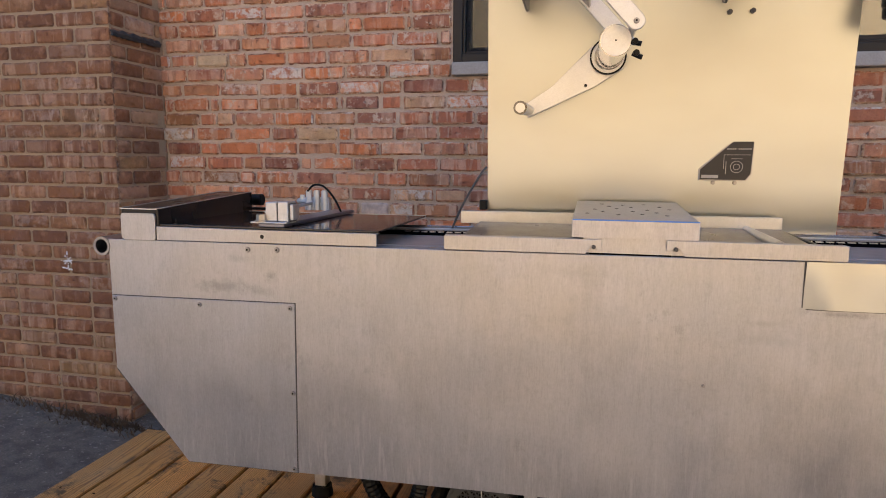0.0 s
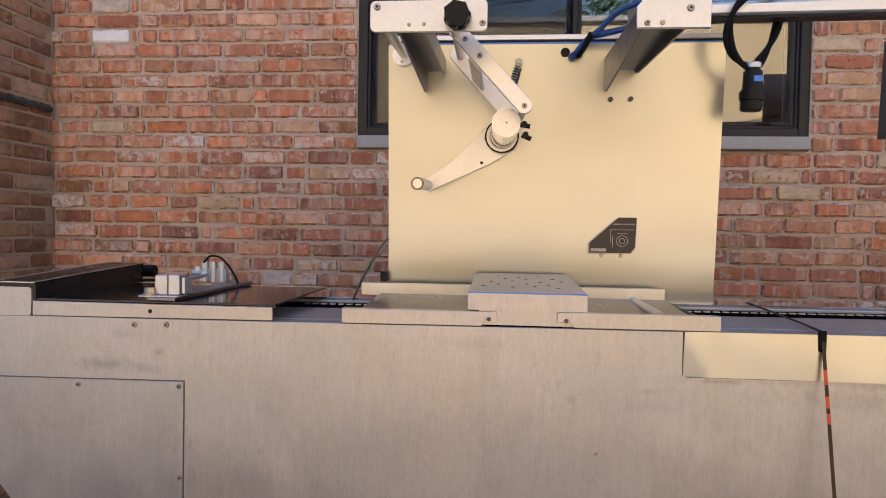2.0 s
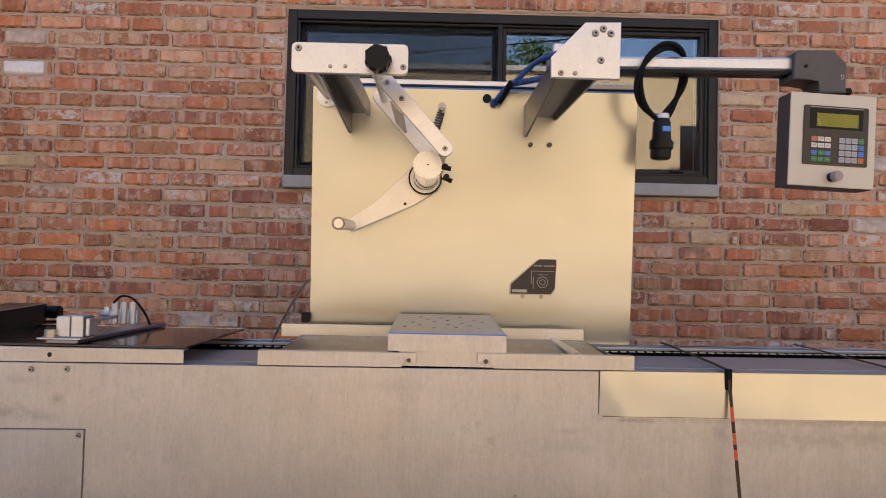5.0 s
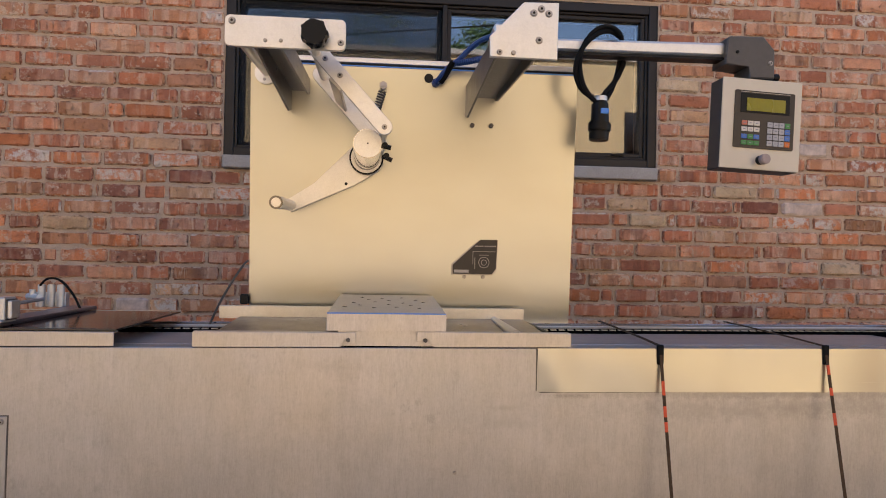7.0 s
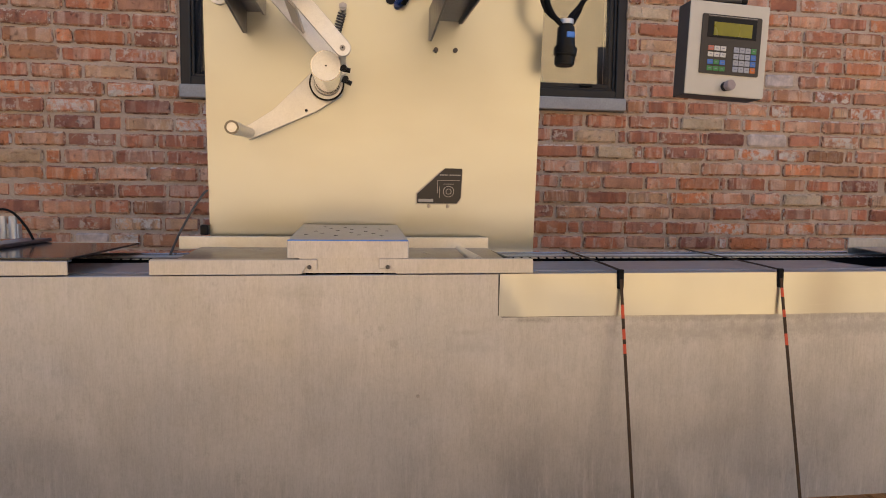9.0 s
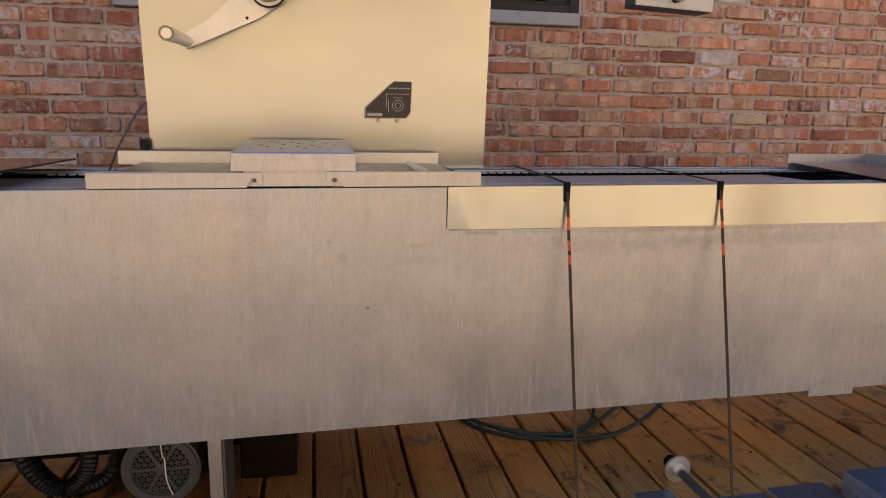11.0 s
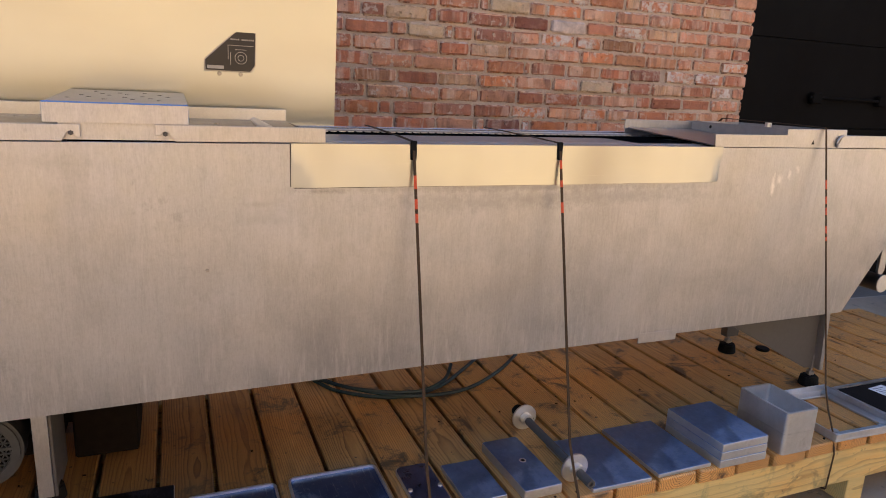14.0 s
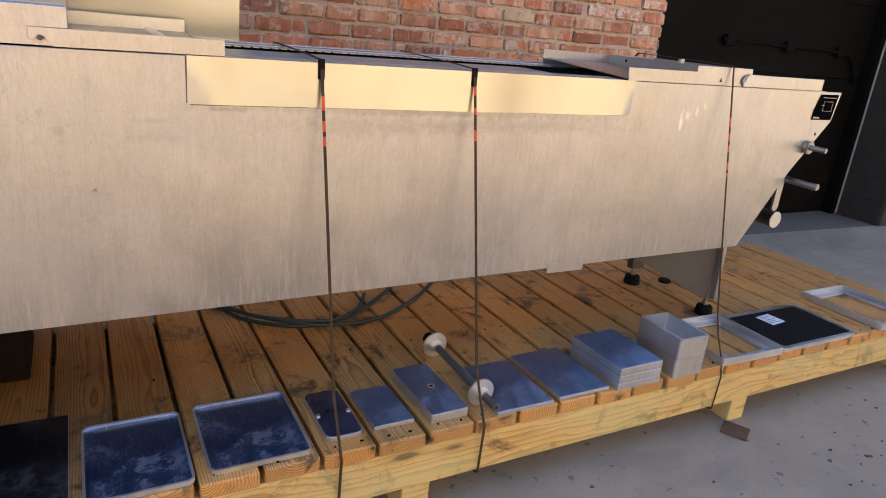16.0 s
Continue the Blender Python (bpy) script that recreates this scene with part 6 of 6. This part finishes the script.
def open_frame(x0, x1, y0, y1, h, w, turn, label):
    t = thing("open_frame", label, "frame", ((x0 + x1) / 2, (y0 + y1) / 2, D))
    c = Vector(((x0 + x1) / 2, (y0 + y1) / 2, 0))
    rot = Matrix.Rotation(radians(turn), 3, "Z")

    def put(name, bm, m):
        bmesh.ops.rotate(bm, verts=bm.verts[:], cent=c, matrix=rot)
        return part(name, bm, m, t)
    for a in ((x0, x1, y0, y0 + w), (x0, x1, y1 - w, y1), (x0, x0 + w, y0 + w, y1 - w), (x1 - w, x1, y0 + w, y1 - w)):
        put("rail", boxed(*a, D + 0.0005, D + h * 0.6, 0.002), M_CAST)
    bm = bmesh.new()
    for a in ((x0, x1, y0, y0 + 0.006), (x0, x1, y1 - 0.006, y1), (x0, x0 + 0.006, y0 + 0.006, y1 - 0.006), (x1 - 0.006, x1, y0 + 0.006, y1 - 0.006)):
        add_box(bm, *a, D + h * 0.6 - 0.001, D + h + 0.014, 0.001)
    put("raised_lip", bm, M_CAST)
    bm = bmesh.new()
    for x in (x0 + w, x1 - w):
        for y in (y0 + w, y1 - w):
            add_cyl(bm, (x, y, D + h * 0.6 - 0.001), (x, y, D + h * 0.6 + 0.008), 0.014, 14)
    put("corner_boss", bm, M_CAST)["kind"] = "stuff"


open_frame(2.832, 3.145, -1.742, -1.425, 0.016, 0.045, -2.0, "cast aluminium open frame on the boards")
open_frame(3.805, 4.120, -1.742, -1.372, 0.018, 0.045, 0, "cast aluminium open frame near the pallet end")
t = lipped_tray("foam_tray", 3.165, 3.635, -1.738, -1.440, 0.018, "shallow aluminium tray lined with black foam", M_CAST, 0.016)
part("foam", boxed(3.182, 3.619, -1.721, -1.457, D + 0.0062, D + 0.0145, 0.001), M_FOAM, t, "black foam lining")
lab = thing("paper_label", "creased white printed label on the foam", "label", (3.37, -1.53, D + 0.015))
part("sheet", boxed(3.325, 3.415, -1.565, -1.485, D + 0.0148, D + 0.0156, turn=(0, 0, 6)), M_LABEL, lab)
bm = bmesh.new()
for i in range(5):
    add_box(bm, 3.335, 3.335 + (0.066, 0.05, 0.06, 0.03, 0.055)[i], -1.552 + 0.0125 * i, -1.5485 + 0.0125 * i, D + 0.0157, D + 0.0161)
part("printed_bars", bm, M_INK, lab)


def build_spool():
    s = thing("film_shaft", "steel shaft with two pale flange discs", "shaft", (1.86, -1.52, D))
    z = 0.014
    bm = cyl((1.862, -1.735, z), (1.872, -1.315, z), 0.0125, 16)
    add_ring(bm, (1.862, -1.742, z), (1.862, -1.735, z), 0.0125, 0.007, 16)
    part("rod", bm, M_GREYHOUSE, s, "dull steel rod", True)
    for y in (-1.655, -1.345):
        x = 1.862 + (y + 1.735) * 0.0238
        bm = cyl((x, y - 0.005, z), (x, y + 0.005, z), 0.0430, 28, bevel=0.002)
        add_cyl(bm, (x, y - 0.028, z), (x, y - 0.005, z), 0.020, 20, bevel=0.002)
        d = part("flange_disc", bm, M_ALU, s, "pale flange disc", True)
        part("set_screw", cyl((x + 0.019, y - 0.016, z), (x + 0.024, y - 0.016, z), 0.004, 8), M_BLACK, d)
    part("end_cap", cyl((1.872, -1.315, z), (1.873, -1.29, z), 0.020, 18, bevel=0.003), M_RUBBER, s)


build_spool()
tagged(single("rubber_puck", cyl((3.267, -1.03, D), (3.267, -1.03, D + 0.012), 0.030, 22, bevel=0.003), M_RUBBER, "black rubber puck lying on the boards", "puck"))
bm = boxed(2.895, 2.985, -1.820, -1.730, -0.2995, -0.292, 0.001, turn=(0, 0, 28))
single("steel_shim", bm, M_SHIM, "rusty square steel plate lying on the concrete", "shim")


def build_cables():
    c = thing("floor_cable", "teal-black cable looped loosely under the machine", "cable", (1.6, -0.95, D))
    for pts in ([(1.20, -0.72, -0.02), (1.276, -0.79, -0.02), (1.353, -0.92, -0.02), (1.528, -1.025, -0.02), (1.707, -0.99, -0.02), (1.86, -0.87, -0.02), (1.99, -0.75, -0.02)],
                [(1.25, -0.72, -0.011), (1.31, -0.82, -0.011), (1.394, -0.925, -0.011), (1.564, -1.04, -0.012), (1.777, -1.04, -0.02), (1.98, -0.93, -0.02), (2.18, -0.75, -0.02)],
                [(1.23, -0.74, -0.004), (1.30, -0.84, -0.004), (1.42, -0.96, -0.004), (1.60, -1.03, -0.006), (1.74, -0.96, -0.012), (1.83, -0.82, -0.015)]):
        part("cable", tube(pts, 0.0068, 8, 6), M_TEALHOSE, c, smooth=True)


build_cables()

# ---- pallet ----
PX0, PX1, PY0, PY1 = -1.232, 4.290, -1.727, -0.70
PALLET = thing("wooden_pallet", "long treated pine pallet with gapped deck boards", "pallet", (1.5, -1.2, -0.3))


def build_pallet():
    for y0, y1 in ((PY0 + 0.004, PY0 + 0.044), (-1.235, -1.197), (PY1 - 0.042, PY1 - 0.004)):
        part("stringer", boxed(PX0 + 0.01, PX1 - 0.006, y0, y1, -0.203, -0.0745, 0.003), M_BEAM, PALLET, "greenish treated stringer")
    for x in (-1.10, 0.22, 1.60, 2.965, 4.15):
        part("skid", boxed(x, x + 0.088, PY0 + 0.012, PY1 - 0.01, -0.302, -0.203, 0.003), M_BEAM, PALLET)
    # added boards that hide the lit ground, so the deck gaps stay dark
    for y0, y1 in ((PY0 + 0.05, PY0 + 0.19), (PY0 + 0.21, PY0 + 0.35), (PY0 + 0.36, PY0 + 0.485), (-1.19, -1.05), (-1.04, -0.90), (-0.89, PY1 - 0.05)):
        part("bottom_board", boxed(PX0 + 0.02, PX1 - 0.02, y0, y1, -0.2025, -0.183, 0.002), M_BEAM, PALLET)
    rng = random.Random(5)
    x = 1.212 - 16 * 0.1497
    while x < PX1 - 0.08:
        w = 0.1368 + rng.uniform(-0.003, 0.002)
        bm = bmesh.new()
        x0, x1 = x + 0.006, x + 0.006 + w
        a, b = PY0 - rng.uniform(0, 0.006), PY1 + rng.uniform(-0.01, 0.012)
        add_box(bm, x0, x1, a, b, -0.0735, D, 0.0042)
        bmesh.ops.rotate(bm, verts=bm.verts[:], cent=Vector(((x0 + x1) / 2, PY0, D)), matrix=Matrix.Rotation(radians(rng.uniform(-0.12, 0.12)), 3, "Z"))
        # each board's own origin lies at its middle, so that its grain is its own
        c = Vector(((x0 + x1) / 2, (a + b) / 2, -0.05))
        bmesh.ops.translate(bm, verts=bm.verts[:], vec=-c)
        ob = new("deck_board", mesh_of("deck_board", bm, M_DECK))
        ob.parent = PALLET
        ob.location = c - ORIGIN[PALLET.name]
        ORIGIN[ob.name] = c
        bm = bmesh.new()
        for yy in (-0.49, 0.0, 0.475):
            for s in (-0.035, 0.035):
                if yy > -0.4 and rng.random() < 0.6:
                    continue
                add_cyl(bm, (s + rng.uniform(-0.01, 0.01), yy + rng.uniform(-0.006, 0.006), 0.0199), (s, yy, 0.0206), 0.0034 if yy < -0.4 else 0.0026, 8)
        nl = new("nail_heads", mesh_of("nail_heads", bm, M_RUST))
        nl.parent = ob
        nl["kind"] = "stuff"
        x += 0.1497


build_pallet()


# ---- loose dirt and dry weeds at the foot of the pier ----
def build_dirt():
    rng = random.Random(11)
    bm = bmesh.new()
    for k in range(230):
        x = rng.uniform(-2.7, -1.30)
        y = -0.40 - abs(rng.gauss(0, 0.10))
        if x > -1.5:
            y = rng.uniform(-0.52, -0.10)
        s = rng.uniform(0.002, 0.007) * (2.6 if rng.random() < 0.03 else 1)
        bmesh.ops.create_icosphere(bm, subdivisions=1, radius=s, matrix=Matrix.LocRotScale((x, y, ground_height(x, y) + s * 0.35), Euler((rng.random() * 3, rng.random() * 3, 0)), (1, rng.uniform(0.6, 1), rng.uniform(0.4, 0.8))))
    single("gravel", bm, M_GRAVEL, "loose grit and crumbled mortar along the pier foot", "gravel", "stuff")
    bm = bmesh.new()
    for k in range(520):
        x, y = rng.gauss(-1.60, 0.14), -0.395 - abs(rng.gauss(0, 0.045))
        if k % 4 == 0:
            x, y = rng.uniform(-2.4, -1.45), -0.39 - rng.random() * 0.05
        z = ground_height(x, y)
        h = rng.uniform(0.012, 0.07)
        lean = Vector((rng.uniform(-0.6, 0.6), rng.uniform(-0.7, 0.3), 1)).normalized()
        side = lean.orthogonal().normalized() * 0.0022
        p0, p1, p2 = Vector((x, y, z)), Vector((x, y, z)) + lean * h * 0.6, Vector((x, y, z)) + lean * h + Vector((lean.x * 0.04, lean.y * 0.04, -0.01))
        v = [bm.verts.new(q) for q in (p0 - side, p0 + side, p1 + side * 0.8, p1 - side * 0.8, p2)]
        bm.faces.new(v[:4])
        bm.faces.new((v[3], v[2], v[4]))
    single("dry_weeds", bm, plain("dry_stalks", (0.085, 0.055, 0.032), 0.9, vary=0.5), "dry brown weeds and leaf litter at the pier", "weeds", "stuff")


build_dirt()


def build_litter():
    """Bits of leaf, bark and mortar blown over the concrete."""
    rng = random.Random(31)
    bm = bmesh.new()
    for i in range(90):
        x, y = rng.uniform(1.9, 6.2), rng.uniform(-3.0, -1.80)
        if i % 3 == 0:
            x, y = rng.gauss(3.4, 0.7), rng.gauss(-2.25, 0.2)
        if y > -1.80:
            continue
        r, n, a0 = rng.uniform(0.003, 0.013), rng.randint(4, 7), rng.random() * 6.3
        z = ground_height(x, y) + 0.001
        rim = [(x + r * rng.uniform(0.5, 1.1) * math.cos(a0 + 6.283 * j / n), y + 0.7 * r * rng.uniform(0.5, 1.1) * math.sin(a0 + 6.283 * j / n)) for j in range(n)]
        lo = [bm.verts.new((u, w, z)) for u, w in rim]
        hi = [bm.verts.new((u * 0.9 + x * 0.1, w * 0.9 + y * 0.1, z + rng.uniform(0.0008, 0.0035))) for u, w in rim]
        bm.faces.new(hi)
        for j in range(n):
            bm.faces.new((lo[j], lo[(j + 1) % n], hi[(j + 1) % n], hi[j]))
    single("leaf_litter", bm, plain("leaf_bits", (0.085, 0.072, 0.058), 0.9, 0, 30, 0.6, 0.2), "dark crumbs of leaf and bark on the concrete", "litter", "stuff")


build_litter()

# ---- concrete blocks of the pier beside the garage ----
def build_blocks():
    rng = random.Random(17)
    for face in ("front", "return"):
        for k in range(12):
            z0 = -0.29 + 0.2 * k
            u = (7.03 if face == "front" else 0.012) - (0.2 if k % 2 else 0.0)
            end = 9.4 if face == "front" else 0.40
            while u < end:
                a, b = max(u, 7.024 if face == "front" else 0.012), min(u + 0.39, end)
                if b - a > 0.05:
                    d = rng.uniform(-0.0015, 0.0015)
                    bm = boxed(a, b, -0.006 + d, 0.004, z0, z0 + 0.19, 0.003) if face == "front" else boxed(7.014 + d, 7.024, a, b, z0, z0 + 0.19, 0.003)
                    ob = new("block", mesh_of("block", bm, M_CMU))
                    ob.parent = WALL_R
                u += 0.40


build_blocks()

# ---- bricks ----
COURSE, PITCH, JOINT, BED = 0.0722, 0.212, 0.0110, 0.0125
# bricks that stand out from their neighbours: paint or clay, ends and height
ODD = (("white", -1.318, -1.130, 2.053), ("cream", 2.014, 2.220, 1.956), ("pale_tan", 1.781, 1.979, 1.387), ("cream", 1.886, 2.065, 1.317), ("limed", -1.315, -1.125, 2.188), ("cream", -1.318, -1.150, 1.610),
       ("dark", -1.505, -1.324, 1.196), ("dark", -0.964, -0.780, 1.119), ("dark", -0.242, -0.052, 1.462), ("orange", -0.436, -0.236, 1.760), ("orange", -1.455, -1.266, 1.404),
       ("brown", -1.505, -1.324, 1.341), ("brown", -1.310, -1.107, 1.059), ("dark", -0.530, -0.364, 1.396), ("pale_tan", -0.781, -0.579, 1.260), ("limed", -0.458, -0.319, 0.915),
       ("limed", 2.654, 2.854, 1.389), ("cream", 2.857, 3.055, 1.091), ("cream", 2.303, 2.517, 1.462), ("limed", 2.729, 2.875, 1.685), ("dark", 2.446, 2.633, 1.387),
       ("dark", 2.317, 2.511, 0.891), ("brown", 2.971, 3.173, 1.306), ("orange", 2.305, 2.509, 1.164), ("orange", 1.586, 1.747, 0.963), ("dark", 3.174, 3.371, 1.158), ("orange", 2.875, 3.081, 1.536))


def brick_mesh(bm, length, height, depth, rng, at=Matrix.Identity(4), rough=1.0):
    """One worn brick: its face lies at y = 0 and is slightly uneven, its arrises are worn round and its corners lost."""
    nx, nz = max(3, round(length / 0.03)), 3
    hx, hz = length / 2, height / 2
    bow, sag = rng.uniform(-1, 1) * 0.0015 * rough, rng.uniform(-1, 1) * 0.0012 * rough
    ax = [-hx, -hx + 0.008] + [-hx + length * i / (nx - 2) for i in range(1, nx - 2)] + [hx - 0.008, hx]
    az = [-hz, -hz + 0.008, hz - 0.008, hz]
    nx = len(ax) - 1
    rim_layer = bm.verts.layers.float.get("rim") or bm.verts.layers.float.new("rim")
    grid = []
    for j in range(nz + 1):
        row = []
        for i in range(nx + 1):
            ex, ez = i in (0, nx), j in (0, nz)
            x, z = ax[i], az[j]
            z += bow * (1 - (x / hx) ** 2) + sag * x / hx
            y = rng.uniform(-1, 1) * 0.0011 * rough
            if ex or ez:
                y += 0.0045 + rng.random() * 0.005 * rough
                x += rng.uniform(-1, 1) * 0.0022 * rough
                z += rng.uniform(-1, 1) * 0.0021 * rough
            if ex and ez:
                x -= math.copysign(0.003 + rng.random() * 0.006 * rough, x)
                z -= math.copysign(0.002 + rng.random() * 0.005 * rough, z)
            q = bm.verts.new(at @ Vector((x, y, z)))
            q[rim_layer] = 1.0 if ex or ez else 0.0
            row.append(q)
        grid.append(row)
    for a, b in zip(grid, grid[1:]):
        for i in range(nx):
            bm.faces.new((a[i], a[i + 1], b[i + 1], b[i]))
    rim = grid[0][:] + [r[-1] for r in grid[1:]] + grid[-1][-2::-1] + [r[0] for r in grid[-2:0:-1]]
    inv = at.inverted()
    back = []
    for v in rim:
        q = inv @ v.co
        back.append(bm.verts.new(at @ Vector((q.x, depth, q.z))))
        back[-1][rim_layer] = 1.0
    n = len(rim)
    for i in range(n):
        bm.faces.new((rim[i], back[i], back[(i + 1) % n], rim[(i + 1) % n]))


def variants(length, count, seed, m, bed=BED, rough=1.0):
    out = []
    for k in range(count):
        rng = random.Random(seed + k)
        bm = bmesh.new()
        brick_mesh(bm, length, COURSE - bed, 0.03, rng, rough=rough)
        out.append(mesh_of("brick", bm, m, True))
    return out


FULL, HALF, LONGHALF = variants(PITCH - JOINT, 9, 100, M_BRICK), variants(PITCH / 2 - JOINT, 5, 200, M_BRICK), variants(PITCH * 0.75 - JOINT, 4, 300, M_BRICK)


def lay_courses(x0, x1, z0, z1, rng, odd_share=0.16, slip=0.05):
    """Brick centres, lengths and course numbers over a stretch of wall, in running bond with an odd short brick."""
    k0, k1 = math.floor((z0 - 1.56) / COURSE), math.ceil((z1 - 1.56) / COURSE)
    for k in range(k0, k1):
        zc = 1.56 + COURSE * (k + 1) - (COURSE - BED) / 2
        x = x0 + (0.0 if k % 2 else -PITCH / 2) + rng.uniform(-slip, slip)
        while x < x1:
            length = PITCH
            r = rng.random()
            if r < odd_share / 2:
                length = PITCH / 2
            elif r < odd_share:
                length = PITCH * 0.75
            a, b = max(x, x0), min(x + length, x1)
            if b - a > 0.045:
                yield k, a, b, zc, length if (a == x and b == x + length) else None
            x += length


def shapes_for(length, rng):
    return rng.choice(FULL if length == PITCH else HALF if length == PITCH / 2 else LONGHALF)


def without(pieces, u, v):
    """The stretches that are left once u to v is taken out."""
    out = []
    for a, b, ln in pieces:
        if b <= u or a >= v:
            out.append((a, b, ln))
        else:
            out += [(p, q, None) for p, q in ((a, min(b, u)), (max(a, v), b)) if q - p > 0.03]
    return out


def build_brick_walls():
    rng = random.Random(3)
    rest = bmesh.new()
    counted = 0
    for k, a, b, zc, length in lay_courses(-1.545, 4.0, -0.28, 2.86, rng):
        top, bot = zc + COURSE / 2, zc - COURSE / 2
        pieces = [(a, b, length)]
        if bot < WZ1 - 0.01 and top > WZ0 - 0.05:
            pieces = without(pieces, WX0, WX1)
        for paint, u, v, z in ODD:
            if math.floor((z - 1.56 - BED / 2) / COURSE) == k:
                pieces = without(pieces, u - JOINT / 2, v + JOINT / 2)
        for u, v, ln in pieces:
            xc = (u + v) / 2
            near = ln and 0.93 < zc < 2.34 and -0.95 < xc < 3.0 and counted < 274
            dy = rng.uniform(-0.0055, 0.0050)
            if near:
                ob = new("brick", shapes_for(ln, rng))
                ob.parent = WALL
                ob.location = (xc, dy, zc)
                ob.rotation_euler = (0, radians(rng.uniform(-0.5, 0.5)) + (math.pi if rng.random() < 0.5 else 0), 0)
                counted += 1
            else:
                brick_mesh(rest, v - u - JOINT, COURSE - BED, 0.03, rng, Matrix.Translation((xc, dy, zc)))
    ob = new("brick_courses", mesh_of("brick_courses", rest, M_BRICK, True))
    ob.parent = WALL
    tagged(ob, kind="stuff")
    for paint, u, v, z in ODD:
        k = math.floor((z - 1.56 - BED / 2) / COURSE)
        zc = 1.56 + COURSE * (k + 1) - (COURSE - BED) / 2
        bm = bmesh.new()
        brick_mesh(bm, v - u, COURSE - BED, 0.03, rng)
        ob = new("brick", mesh_of("brick", bm, SPECIAL[paint], True))
        ob.parent = WALL
        ob.location = ((u + v) / 2, rng.uniform(-0.004, 0.002), zc)
    # the pointing: struck unevenly, here flush with the bricks and there washed back
    xa, xb, za, zb, step = -1.512, 3.985, 0.62, 2.62, 0.011
    nx, nz = round((xb - xa) / step), round((zb - za) / step)
    bm = bmesh.new()
    grid = []
    for j in range(nz + 1):
        z = za + (zb - za) * j / nz
        row = []
        for i in range(nx + 1):
            x = xa + (xb - xa) * i / nx
            y = 0.0102 + 0.0052 * noise.noise(Vector((x * 8, 0.3, z * 12))) + 0.0042 * noise.noise(Vector((x * 44, 5.1, z * 44)))
            row.append(bm.verts.new((x, min(y, 0.0160), z)))
        grid.append(row)
    for j in range(nz):
        z = za + (zb - za) * (j + 0.5) / nz
        for i in range(nx):
            x = xa + (xb - xa) * (i + 0.5) / nx
            if not (WX0 - 0.002 < x < WX1 + 0.002 and WZ0 - 0.065 < z < WZ1 + 0.004):
                bm.faces.new((grid[j][i], grid[j][i + 1], grid[j + 1][i + 1], grid[j + 1][i]))
    ob = new("pointing", mesh_of("pointing", bm, M_MORTAR, True))
    ob.parent = WALL
    tagged(ob, kind="stuff")
    # end of the wall at the garage opening
    bm = bmesh.new()
    turn = Matrix.Rotation(radians(90), 4, "Z")
    for k, a, b, zc, length in lay_courses(0.0, 0.32, -0.28, 2.7, rng):
        brick_mesh(bm, b - a - JOINT, COURSE - BED, 0.02, rng, Matrix.Translation((4.0 + rng.uniform(-0.008, 0.004), (a + b) / 2, zc)) @ turn)
    ob = new("brick_courses", mesh_of("brick_courses", bm, M_BRICK, True))
    ob.parent = WALL
    tagged(ob, kind="stuff")
    # pier: front and the return that faces the machine, in neater and newer brick
    shared = variants(PITCH - 0.011, 7, 500, M_BRICK_TAN, 0.0125, 0.4)
    rest = bmesh.new()
    for k, a, b, zc, length in lay_courses(-3.4, -1.514, -0.28, 2.5, rng, 0.03, 0.004):
        dy = rng.uniform(-0.002, 0.002)
        if length == PITCH and a > -2.75 and -0.15 < zc < 2.0:
            ob = new("brick", rng.choice(shared))
            ob.parent = PIER
            ob.location = ((a + b) / 2, -0.37 + dy, zc)
        else:
            brick_mesh(rest, b - a - 0.011, COURSE - 0.0125, 0.03, rng, Matrix.Translation(((a + b) / 2, -0.37 + dy, zc)), 0.4)
    ob = new("brick_courses", mesh_of("brick_courses", rest, M_BRICK_TAN, True))
    ob.parent = PIER
    tagged(ob, kind="stuff")
    rest = bmesh.new()
    for k, a, b, zc, length in lay_courses(-0.362, 0.0, -0.28, 2.5, rng, 0.03, 0.004):
        brick_mesh(rest, b - a - 0.011, COURSE - 0.0125, 0.03, rng, Matrix.Translation((-1.514 + rng.uniform(-0.002, 0.002), (a + b) / 2, zc)) @ turn, 0.4)
    ob = new("brick_courses", mesh_of("brick_courses", rest, M_BRICK_TAN, True))
    ob.parent = PIER
    tagged(ob, kind="stuff")


build_brick_walls()
